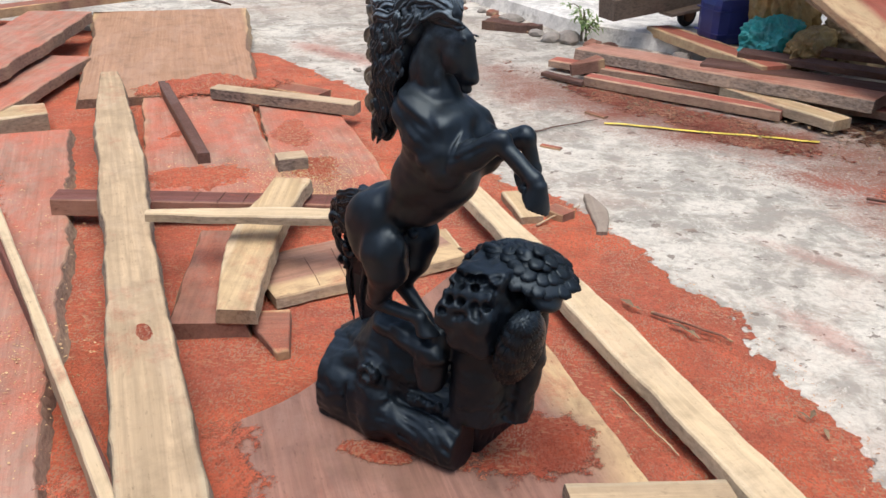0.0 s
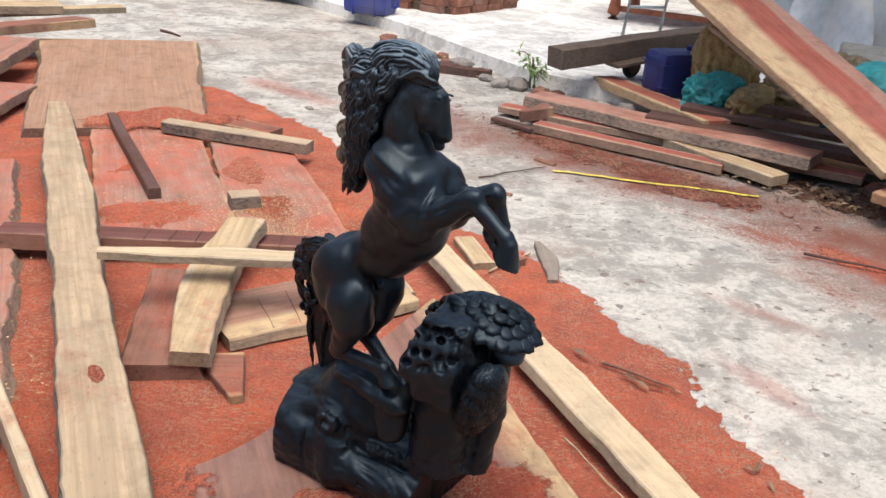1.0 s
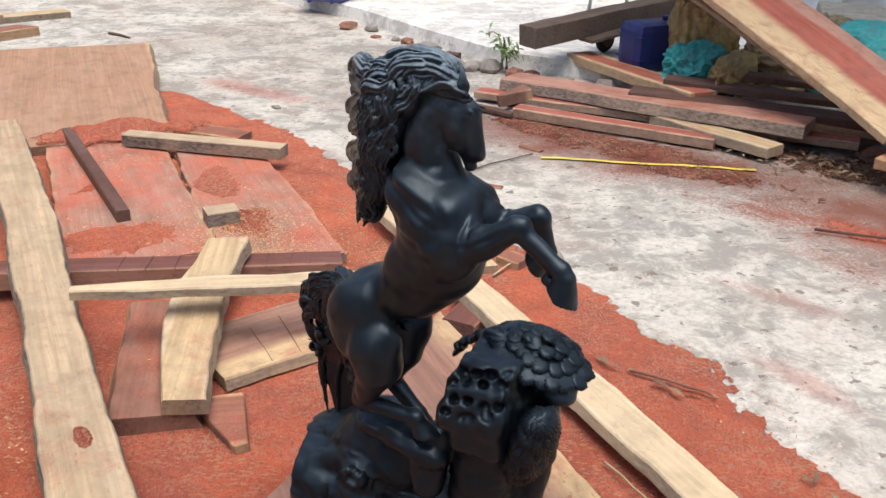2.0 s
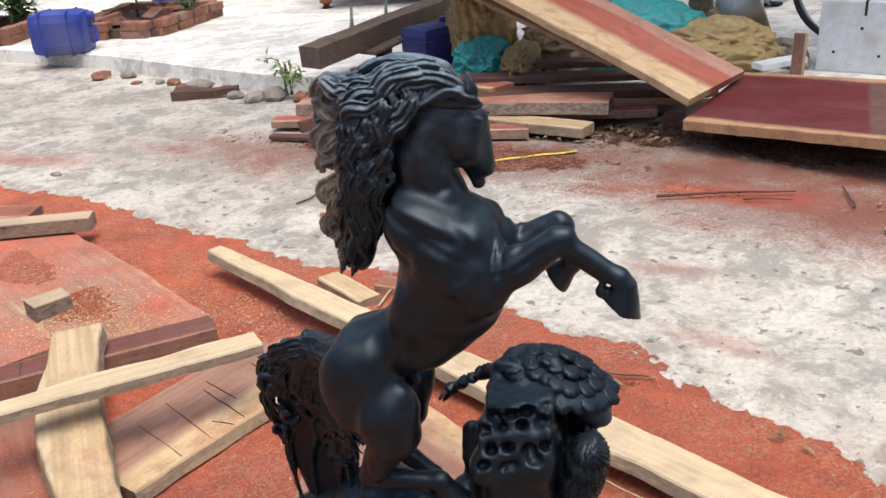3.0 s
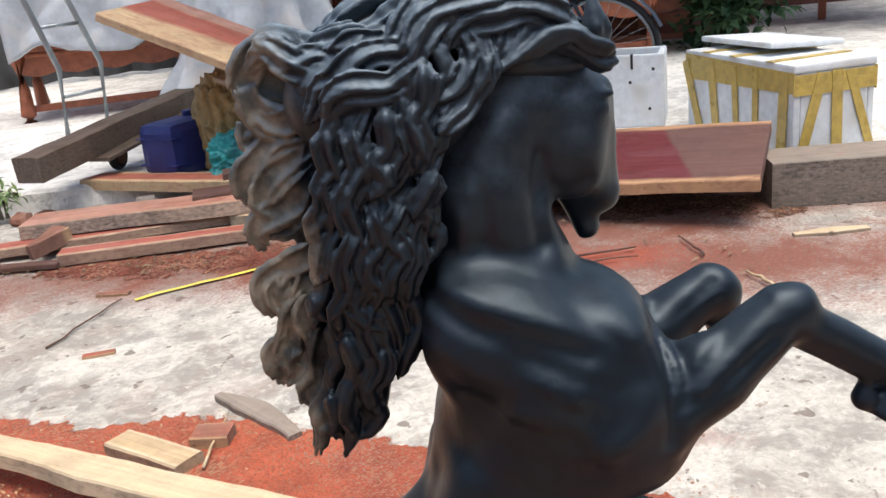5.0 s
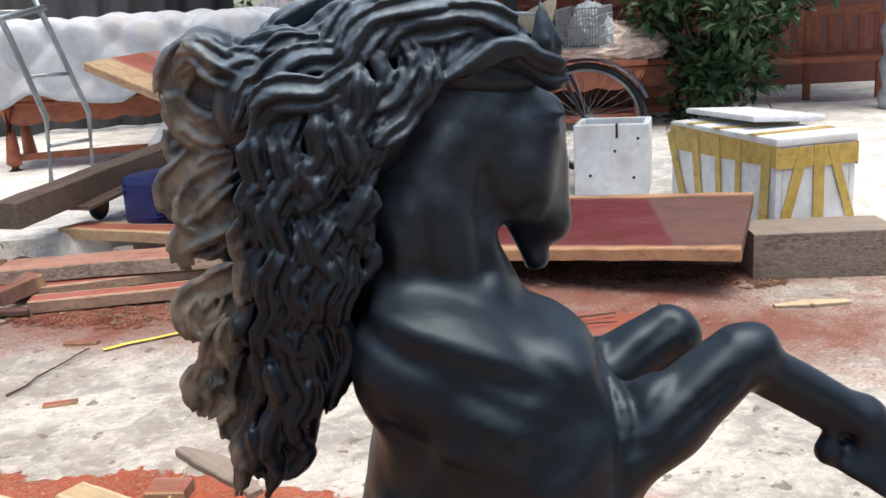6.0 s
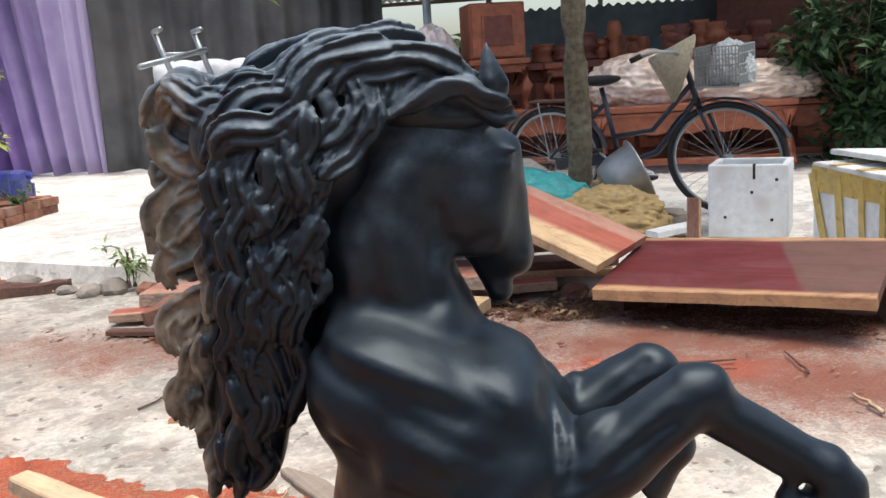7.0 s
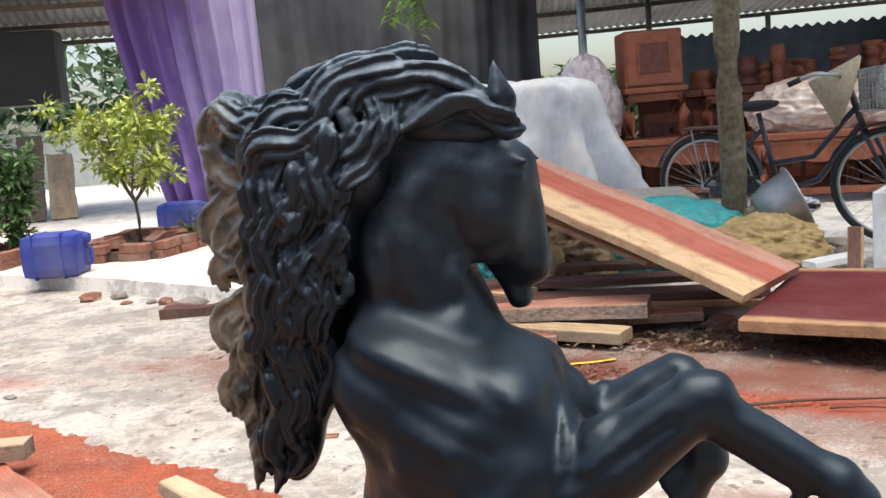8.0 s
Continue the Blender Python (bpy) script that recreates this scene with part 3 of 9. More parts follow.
board("wood_slab", "broad pale brown slab with live sapwood edges", (-1.375, 4.30, 0.004), (-1.85, 5.85, 0.082), 0.80, 0.05, W_BACK, wane=0.018, slope=0.02, widths=(0.98, 1.0, 1.1))
board("wood_block", "sawn offcut propping up the broad slab", (-1.66, 4.75, 0.0), (-1.29, 4.90, 0.0), 0.09, 0.022, W_SLAB, wane=0.003)
board("wood_block", "sawn offcut propping up the broad slab", (-2.0, 5.5, 0.0), (-1.55, 5.68, 0.0), 0.09, 0.066, W_SLAB, wane=0.003)
CUT = plain("dark_saw_cut", (0.105, 0.052, 0.038), 0.95)


def saw_cuts(ob, thick, cuts):
    """Narrow dark kerfs across a board: (x, from y, to y, slant)."""
    for x, y0, y1, slant in cuts:
        bm = bmesh.new()
        rows = []
        for k in range(9):
            u = k / 8
            wide = 0.0010 * (0.6 + 0.5 * math.sin(7 * x + 5 * u) ** 2) * (0.35 if k in (0, 8) else 1)
            cx = x + slant * u + 0.0022 * nz(x * 31, u * 3, 2.0, 1)
            rows.append([bm.verts.new((cx + dx * wide, y0 + (y1 - y0) * u, thick + dz)) for dx, dz in ((-1.5, -0.02), (-1, 0.0022), (1, 0.0022), (1.5, -0.02))])
        for a, b in zip(rows, rows[1:]):
            for k in range(3):
                bm.faces.new((a[k], a[k + 1], b[k + 1], b[k]))
        part("saw_cut", bm, CUT, ob)


cut_slab = board("wood_slab", "brown slab with pale sapwood front edge and saw cuts", (-0.085, 2.882, 0.014), (-0.585, 2.562, 0.014), 0.275, 0.030, W_CUT, wane=0.012, slope=0.008)
saw_cuts(cut_slab, 0.030, ((0.217, -0.076, 0.05, 0.02), (0.249, -0.05, 0.125, 0.033), (0.335, -0.09, 0.125, 0.045), (0.333, 0.07, 0.125, -0.018), (0.43, -0.07, 0.12, 0.03), (0.10, -0.04, 0.10, 0.02)))
board("wood_slab", "bark-sided brown offcut under a pale board", (-0.72, 2.86, 0.004), (-0.66, 2.29, 0.004), 0.20, 0.05, W_SLAB, wane=0.02, slope=0.02)
# boards on top
cut_beam = board("beam", "dark red sawn beam lying across the sawdust", (-1.33, 2.97, 0.052), (-0.25, 3.07, 0.03), 0.09, 0.055, W_RED, wane=0.003)
saw_cuts(cut_beam, 0.055, ((0.44, -0.045, 0.045, 0.012), (0.52, -0.045, 0.045, 0.012), (0.60, -0.045, 0.045, 0.01), (0.86, -0.045, 0.045, 0.01), (0.93, -0.045, 0.045, 0.012), (0.99, -0.045, 0.03, 0.01)))
board("long_plank", "long waney-edged tan plank with a red knot", (-1.655, 4.33, 0.105), (-0.22, 0.80, 0.085), 0.15, 0.042, W_WANE, wane=0.012, slope=0.008, widths=(0.5, 0.9, 1.0, 0.85, 1.0, 1.1, 1.15))
board("plank", "pale sapwood plank lying over a dark beam", (-0.585, 3.07, 0.110), (-0.580, 2.29, 0.056), 0.125, 0.042, W_PALE, wane=0.012, slope=0.006, bend=-0.035, widths=(0.95, 1.0, 1.1, 1.0, 0.8))
board("batten", "clean pale sapwood batten laid across the planks", (-0.905, 2.62, 0.184), (-0.19, 2.69, 0.178), 0.066, 0.026, W_PALER, wane=0.010, rough_top=0.003, step=0.025, widths=(0.55, 0.9, 1.1, 1.0, 0.9))
board("batten", "narrow board standing on edge, pale on top", (-1.47, 2.86, 0.052), (-0.46, 1.31, 0.052), 0.028, 0.075, W_PALER, wane=0.003)
board("batten", "dark red narrow board beside a pale one", (-1.40, 2.72, 0.052), (-0.43, 1.31, 0.052), 0.022, 0.055, W_RED, wane=0.003)
board("stick", "dark brown square stick on the dusty slab", (-1.44, 4.40, 0.05), (-0.985, 3.45, 0.047), 0.045, 0.042, W_DARK, wane=0.001)
board("beam", "short pale beam with grey weathered side", (-1.17, 4.30, 0.055), (-0.50, 4.09, 0.06), 0.075, 0.05, W_GREY, wane=0.004)
board("wood_block", "small sawn wooden block on a slab", (-0.71, 3.42, 0.048), (-0.61, 3.46, 0.048), 0.075, 0.05, W_GREY, wane=0.002)
board("long_plank", "long pale sapwood plank lying along the sawdust edge", (-0.155, 3.56, 0.070), (0.806, 1.20, 0.030), 0.093, 0.030, W_PALER, wane=0.010, slope=0.006, rough_top=0.003, widths=(0.6, 0.95, 1.1, 1.15, 1.1, 1.05))
board("wood_block", "red sawn block under the long plank", (0.16, 2.84, 0.008), (0.075, 2.70, 0.006), 0.10, 0.05, W_RED, wane=0.003)
board("wood_block", "red sawn block under the long plank", (0.62, 1.62, 0.0), (0.78, 1.66, 0.0), 0.08, 0.022, W_RED, wane=0.003)
board("wood_chip", "brown offcut standing out of the sawdust", (0.14, 3.32, 0.004), (0.20, 3.09, 0.006), 0.075, 0.03, W_PALE, wane=0.006)
board("wood_chip", "short brown offcut on the sawdust", (0.27, 3.20, 0.006), (0.33, 3.14, 0.006), 0.07, 0.03, W_SLAB, wane=0.006)
board("wood_chip", "curved slip of brown bark on the sawdust", (0.415, 3.36, 0.0), (0.425, 3.03, 0.0), 0.06, 0.018, W_BLOCK, wane=0.012, widths=(0.4, 1, 0.9, 0.5), bend=0.015)
board("wood_chip", "yellow chip of sapwood in the sawdust", (-0.10, 2.98, 0.008), (-0.05, 2.84, 0.008), 0.06, 0.02, W_PALE, wane=0.012)
board("wood_chip", "yellow chip of sapwood in the sawdust", (-0.42, 3.24, 0.02), (-0.32, 3.22, 0.02), 0.04, 0.02, W_PALE, wane=0.012)
board("plank", "sawn plank end with a pale and a dark half", (0.20, 1.66, 0.05), (0.52, 1.72, 0.03), 0.10, 0.03, W_WANE, wane=0.004)
# a thin three-cornered offcut
bm = bmesh.new()
low = [bm.verts.new((x, y, 0.0)) for x, y in ((-0.075, 0.085), (0.055, 0.095), (0.085, -0.09), (0.055, -0.10))]
top = [bm.verts.new((v.co.x * 0.98, v.co.y * 0.98, 0.028)) for v in low]
bm.faces.new(low)
bm.faces.new(top[::-1])
for k in range(4):
    j = (k + 1) % 4
    bm.faces.new((low[j], low[k], top[k], top[j]))
bmesh.ops.recalc_face_normals(bm, faces=bm.faces[:])
bmesh.ops.bevel(bm, geom=bm.edges[:], offset=0.003, segments=1, affect='EDGES')
thing("wood_offcut", bm, W_SLAB, "thin three-cornered reddish offcut lying on the sawdust", "board", "loose sawn timber", m=pose(-0.515, 2.30, 0.010, 5, -4, 0))

# boards heaped at the left of the slabs
board("wood_slab", "broad dusty brown slab with dark sides on the heap", (-2.20, 3.30, 0.112), (-2.34, 5.45, 0.125), 0.36, 0.06, W_SLABR, wane=0.02)
board("plank", "brown plank in a loose heap of slabs", (-2.12, 3.20, 0.035), (-2.08, 4.78, 0.05), 0.32, 0.05, W_SLABR, wane=0.015)
board("wood_block", "short pale-topped block beside the heap", (-2.10, 3.78, 0.0), (-1.79, 3.95, 0.0), 0.19, 0.085, W_PALE, wane=0.012, widths=(1, 1, 0.8))
board("plank", "brown slab on the heap with pale edge", (-3.2, 5.0, 0.13), (-2.1, 6.0, 0.17), 0.30, 0.05, W_SLAB, wane=0.02, roll=-6)
board("plank", "pale plank on top of the heap", (-3.0, 5.7, 0.2), (-2.0, 6.42, 0.2), 0.12, 0.04, W_PALE, wane=0.015)
board("plank", "pale plank on top of the heap", (-3.3, 5.6, 0.22), (-2.3, 6.15, 0.22), 0.2, 0.05, W_PALE, wane=0.015)
board("plank", "short brown board beside the broad slab", (-0.98, 4.55, 0.01), (-0.70, 4.42, 0.01), 0.13, 0.045, W_SLAB, wane=0.012)

# ---- the stack beside the terrace ----
S = "stacked red timber"
board("plank", "long red-brown plank of the timber stack", (0.42, 5.24, 0.02), (2.02, 4.28, 0.04), 0.11, 0.035, W_STACK, group=S, wane=0.01)
board("plank", "long red plank lying in front of the stack", (0.57, 4.90, 0.012), (1.40, 4.38, 0.012), 0.10, 0.045, W_STACK, group=S, wane=0.006)
board("plank", "red plank with worn pale top on the stack", (0.593, 5.30, 0.060), (1.80, 4.327, 0.090), 0.20, 0.055, W_STACKTOP, group=S, wane=0.015, slope=0.012)
board("plank", "pale-ended plank under the stack", (1.23, 4.72, 0.03), (1.59, 4.185, 0.03), 0.12, 0.045, W_PALE, group=S, wane=0.01)
board("plank", "red plank with pale sapwood top on the stack", (1.09, 5.88, 0.07), (1.47, 4.78, 0.110), 0.17, 0.05, W_REDTOP, group=S, wane=0.01)
board("plank", "dark brown plank at the back of the stack", (1.15, 4.92, 0.115), (2.35, 4.28, 0.10), 0.16, 0.03, W_DARK, group=S, wane=0.01)
board("plank", "reddish plank at the back of the stack", (1.55, 4.72, 0.085), (2.40, 4.22, 0.06), 0.15, 0.03, W_SLAB, group=S, wane=0.01)
board("plank", "dark brown plank at the back of the stack", (1.35, 5.02, 0.15), (2.3, 4.5, 0.14), 0.13, 0.03, W_DARK, group=S, wane=0.01)
board("plank", "dark plank end in the stack", (1.75, 4.98, 0.182), (2.25, 4.72, 0.175), 0.12, 0.03, W_DARK, group=S, wane=0.01)
board("wood_block", "triangular offcut leaning on the stack", (0.50, 5.02, 0.02), (0.66, 5.08, 0.05), 0.1, 0.06, W_SLAB, group=S, wane=0.006, widths=(0.2, 1))
board("wood_chip", "thin offcut at the foot of the stack", (0.36, 5.05, 0.01), (0.55, 4.86, 0.012), 0.05, 0.02, W_DARK, group=S, wane=0.006)
# wide board sloping down over the stack
board("wide_board", "wide board with red heart and pale sapwood edges, sloping", (1.34, 5.62, 0.87), (2.085, 3.945, 0.205), 0.46, 0.036, W_WIDE, group=S, wane=0.01, roll=4)
board("plank", "pale slat under the sloping board", (1.50, 5.2, 0.55), (1.90, 4.45, 0.26), 0.10, 0.02, W_PALE, group=S, wane=0.004)
board("beam", "old weathered dark beam lying aslant", (0.74, 5.67, 0.19), (1.85, 6.29, 0.30), 0.14, 0.115, W_OLD, group=S, wane=0.008, rough_top=0.006)
board("plank", "thin weathered board under the old beam", (1.10, 5.78, 0.20), (1.75, 6.12, 0.29), 0.12, 0.02, W_OLD, group=S, wane=0.006)
board("slab", "maroon heartwood slab with pale sapwood edges, tilted", (2.114, 3.978, 0.137), (2.533, 3.115, 0.180), 0.60, 0.042, W_MAROON, group=S, wane=0.012, roll=8, slope=0.006)
board("timber_block", "large grey sawn block with pale ring top", (2.59, 3.16, 0.0), (2.95, 2.80, 0.0), 0.24, 0.17, W_BLOCK, group=S, wane=0.004)
board("wood_block", "offcut under the maroon slab", (2.05, 3.95, 0.0), (2.3, 3.9, 0.0), 0.12, 0.12, W_DARK, group=S, wane=0.004)

# sawdust pressed into a knot of the long plank
bm = bmesh.new()
cover = bm.verts.layers.float.new("cover")
ring = [bm.verts.new((0.048 * math.cos(a) * (1 + 0.25 * nz(a, 1, 2, 2)), 0.019 * math.sin(a) * (1 + 0.3 * nz(a, 5, 2, 2)), -0.002)) for a in [2 * math.pi * k / 24 for k in range(24)]]
inner = [bm.verts.new((v.co.x * 0.7, v.co.y * 0.7, 0.003)) for v in ring]
top = bm.verts.new((0, 0, 0.0035))
for v in inner + [top]:
    v[cover] = 1.0
for v in ring:
    v[cover] = 0.3
for k in range(24):
    j = (k + 1) % 24
    bm.faces.new((ring[k], ring[j], inner[j], inner[k]))
    bm.faces.new((inner[k], inner[j], top))
thing("sawdust", bm, CRUMBS, "red sawdust filling a knot hole of the tan plank", "sawdust", kind="stuff", m=pose(-0.742, 2.106, 0.1345, 0, 0, -64), smooth=True)

board("bark_slab", "broken chunk of dark red bark by the terrace step", (0.05, 6.25, 0.0), (0.40, 6.10, 0.0), 0.12, 0.05, W_DARK, wane=0.035, step=0.02, rough_top=0.02, category="bark", group="rubble along the step")


# ---- the statue: a rearing horse on a rock, carved from one block and lacquered black ----
class Sculpt:
    """A solid on a grid: soft unions of round shapes, turned into one skin."""

    def __init__(self, lo, hi, step):
        self.lo, self.step = np.array(lo, float), step
        self.n = np.ceil((np.array(hi) - self.lo) / step).astype(int) + 1
        self.d = np.full(self.n, 1.0, np.float32)

    def box(self, lo, hi):
        a = np.clip(np.floor((np.array(lo) - self.lo) / self.step).astype(int), 0, self.n - 1)
        b = np.clip(np.ceil((np.array(hi) - self.lo) / self.step).astype(int) + 1, 1, self.n)
        cut = tuple(slice(i, j) for i, j in zip(a, b))
        axes = [self.lo[k] + self.step * np.arange(a[k], b[k]) for k in range(3)]
        return cut, np.meshgrid(*axes, indexing='ij')

    def join(self, cut, d, soft, carve=False):
        old = self.d[cut]
        if carve:
            d = -d
            h = np.maximum(soft - np.abs(old - d), 0) / soft
            self.d[cut] = np.maximum(old, d) + h * h * soft * 0.25
        else:
            h = np.maximum(soft - np.abs(old - d), 0) / soft
            self.d[cut] = np.minimum(old, d) - h * h * soft * 0.25

    def limb(self, a, b, ra, rb, soft=0.015, wide=1.0, carve=False):
        """A tapered bar from a to b; wide: its sideways breadth."""
        a, b = np.array(a, float), np.array(b, float)
        r = max(ra, rb) * max(1, wide) + soft + 2 * self.step
        cut, (x, y, z) = self.box(np.minimum(a, b) - r, np.maximum(a, b) + r)
        ab = b - a
        px, py, pz = x - a[0], y - a[1], z - a[2]
        t = np.clip((px * ab[0] + py * ab[1] + pz * ab[2]) / (ab @ ab), 0, 1)
        d = np.sqrt((px - t * ab[0]) ** 2 + ((py - t * ab[1]) / wide) ** 2 + (pz - t * ab[2]) ** 2) - (ra + (rb - ra) * t)
        self.join(cut, d, soft, carve)

    def ball(self, c, r, soft=0.015, turn=(0, 0, 0), carve=False, rough=0.0, seed=0.0, scale=20.0):
        """An ellipsoid with half axes r, turned by degrees; rough: uneven by as much."""
        c, r = np.array(c, float), np.array(r, float)
        reach = r.max() + soft + rough + 2 * self.step
        cut, (x, y, z) = self.box(c - reach, c + reach)
        q = np.array(Euler([radians(k) for k in turn]).to_matrix().inverted())
        p = np.stack([x - c[0], y - c[1], z - c[2]], -1) @ q.T
        k0 = np.sqrt(((p / r) ** 2).sum(-1)) + 1e-6
        k1 = np.sqrt(((p / r ** 2) ** 2).sum(-1)) + 1e-6
        d = k0 * (k0 - 1) / k1
        if rough:
            d = d + rough * wobble(x, y, z, seed, scale)
        self.join(cut, d, soft, carve)

    def hoof(self, top, sole, rt, rs, normal, soft=0.004):
        """A flaring cone from top to sole, cut flat across the sole."""
        a, b, n = np.array(top, float), np.array(sole, float), np.array(normal, float)
        n /= np.linalg.norm(n)
        reach = 3.0 * rs
        cut, (x, y, z) = self.box(np.minimum(a, b) - reach, np.maximum(a, b) + reach)
        ab = b - a
        px, py, pz = x - a[0], y - a[1], z - a[2]
        t = np.maximum((px * ab[0] + py * ab[1] + pz * ab[2]) / (ab @ ab), 0)
        d = np.sqrt((px - t * ab[0]) ** 2 + (py - t * ab[1]) ** 2 + (pz - t * ab[2]) ** 2) - (rt + (rs - rt) * np.minimum(t, 1.6))
        d = np.maximum(d, (x - b[0]) * n[0] + (y - b[1]) * n[1] + (z - b[2]) * n[2])
        self.join(cut, d, soft)

    def block(self, c, half, edge, soft=0.015):
        """A box with rounded edges."""
        c, half = np.array(c, float), np.array(half, float)
        reach = half + soft + 2 * self.step
        cut, (x, y, z) = self.box(c - reach, c + reach)
        q = [np.abs(g - k) - h + edge for g, k, h in zip((x, y, z), c, half)]
        out = np.sqrt(sum(np.maximum(g, 0) ** 2 for g in q))
        self.join(cut, out + np.minimum(np.maximum(np.maximum(q[0], q[1]), q[2]), 0) - edge, soft)

    def skin(self, smooth=2):
        d = self.d
        inside = d < 0
        cells = tuple(k - 1 for k in d.shape)

        def corner(a, i, j, k):
            return a[i:i + cells[0], j:j + cells[1], k:k + cells[2]]
        count = np.zeros(cells, np.int8)
        for i in (0, 1):
            for j in (0, 1):
                for k in (0, 1):
                    count += corner(inside, i, j, k)
        mixed = (count > 0) & (count < 8)
        idx = np.argwhere(mixed)
        number = np.full(cells, -1, np.int64)
        number[mixed] = np.arange(len(idx))
        total, weight = np.zeros((len(idx), 3)), np.zeros(len(idx))
        for axis in range(3):
            for s in range(4):
                o = [0, 0, 0]
                others = [k for k in range(3) if k != axis]
                o[others[0]], o[others[1]] = s & 1, s >> 1
                e = list(o)
                e[axis] = 1
                da = d[idx[:, 0] + o[0], idx[:, 1] + o[1], idx[:, 2] + o[2]]
                db = d[idx[:, 0] + e[0], idx[:, 1] + e[1], idx[:, 2] + e[2]]
                hit = (da < 0) != (db < 0)
                t = np.where(hit, da / np.where(hit, da - db, 1), 0)
                p = np.tile(np.array(o, float), (len(idx), 1))
                p[:, axis] = t
                total[hit] += p[hit]
                weight[hit] += 1
        verts = self.lo + self.step * (idx + total / weight[:, None])
        faces = []
        for axis in range(3):
            a, b = [slice(None)] * 3, [slice(None)] * 3
            a[axis], b[axis] = slice(0, -1), slice(1, None)
            ia, ib = inside[tuple(a)], inside[tuple(b)]
            e = np.argwhere(ia != ib)
            u, v = [k for k in range(3) if k != axis]
            e = e[(e[:, u] > 0) & (e[:, v] > 0) & (e[:, u] < cells[u]) & (e[:, v] < cells[v])]
            flip = ia[e[:, 0], e[:, 1], e[:, 2]]
            ring = []
            for su, sv in ((-1, -1), (0, -1), (0, 0), (-1, 0)):
                q = e.copy()
                q[:, u] += su
                q[:, v] += sv
                ring.append(number[q[:, 0], q[:, 1], q[:, 2]])
            f = np.stack(ring, 1)
            if axis == 1:
                flip = ~flip
            f[~flip] = f[~flip][:, ::-1]
            faces.append(f)
        faces = np.concatenate(faces)
        for _ in range(smooth):
            acc, num = np.zeros_like(verts), np.zeros(len(verts))
            for k in range(4):
                for m in (1, 3):
                    np.add.at(acc, faces[:, k], verts[faces[:, (k + m) % 4]])
                    np.add.at(num, faces[:, k], 1)
            verts = 0.45 * verts + 0.55 * acc / num[:, None]
        return verts, faces


def smooth_line(points, n):
    ps = [Vector(p) for p in points]
    line = []
    for i in range(n):
        t = i / (n - 1) * (len(ps) - 1)
        k = min(int(t), len(ps) - 2)
        f = t - k
        p0, p1, p2, p3 = ps[max(k - 1, 0)], ps[k], ps[k + 1], ps[min(k + 2, len(ps) - 1)]
        line.append(0.5 * ((2 * p1) + (p2 - p0) * f + (2 * p0 - 5 * p1 + 4 * p2 - p3) * f * f + (3 * p1 - p0 - 3 * p2 + p3) * f ** 3))
    return line


def value_noise(x, y, z, scale, seed):
    """Smooth random relief between -1 and 1."""
    table = np.random.RandomState(seed).uniform(-1, 1, (32, 32, 32)).astype(np.float32)
    out = 0
    p = [q * scale + 100.0 for q in (x, y, z)]
    i = [np.floor(q).astype(int) for q in p]
    f = [q - k for q, k in zip(p, i)]
    f = [q * q * (3 - 2 * q) for q in f]
    for a in (0, 1):
        for b in (0, 1):
            for c in (0, 1):
                w = (f[0] if a else 1 - f[0]) * (f[1] if b else 1 - f[1]) * (f[2] if c else 1 - f[2])
                out = out + w * table[(i[0] + a) % 32, (i[1] + b) % 32, (i[2] + c) % 32]
    return out


def wobble(x, y, z, seed, scale):
    """Cheap uneven waves for rock and bark."""
    s = scale
    a = np.sin(s * x + 1.3 * seed + 1.7 * np.sin(0.7 * s * z + seed)) * np.sin(0.9 * s * y + 2.1 * seed + np.sin(0.8 * s * x))
    b = np.sin(1.9 * s * z + 0.6 * seed + 1.5 * np.sin(1.3 * s * y)) * np.sin(2.3 * s * x + 1.1 * seed)
    return 0.65 * a + 0.35 * b


horse = Sculpt((-0.17, -0.12, 0.30), (0.33, 0.12, 0.98), 0.0028)
L, B = horse.limb, horse.ball
# trunk, from breast to croup
B((0.062, 0, 0.720), (0.070, 0.066, 0.060), 0.03)
B((0.050, 0, 0.665), (0.072, 0.068, 0.062), 0.03, (0, 20, 0))
B((0.006, 0, 0.605), (0.074, 0.058, 0.053), 0.03, (0, -25, 0))
B((-0.068, 0, 0.562), (0.055, 0.060, 0.052), 0.03)
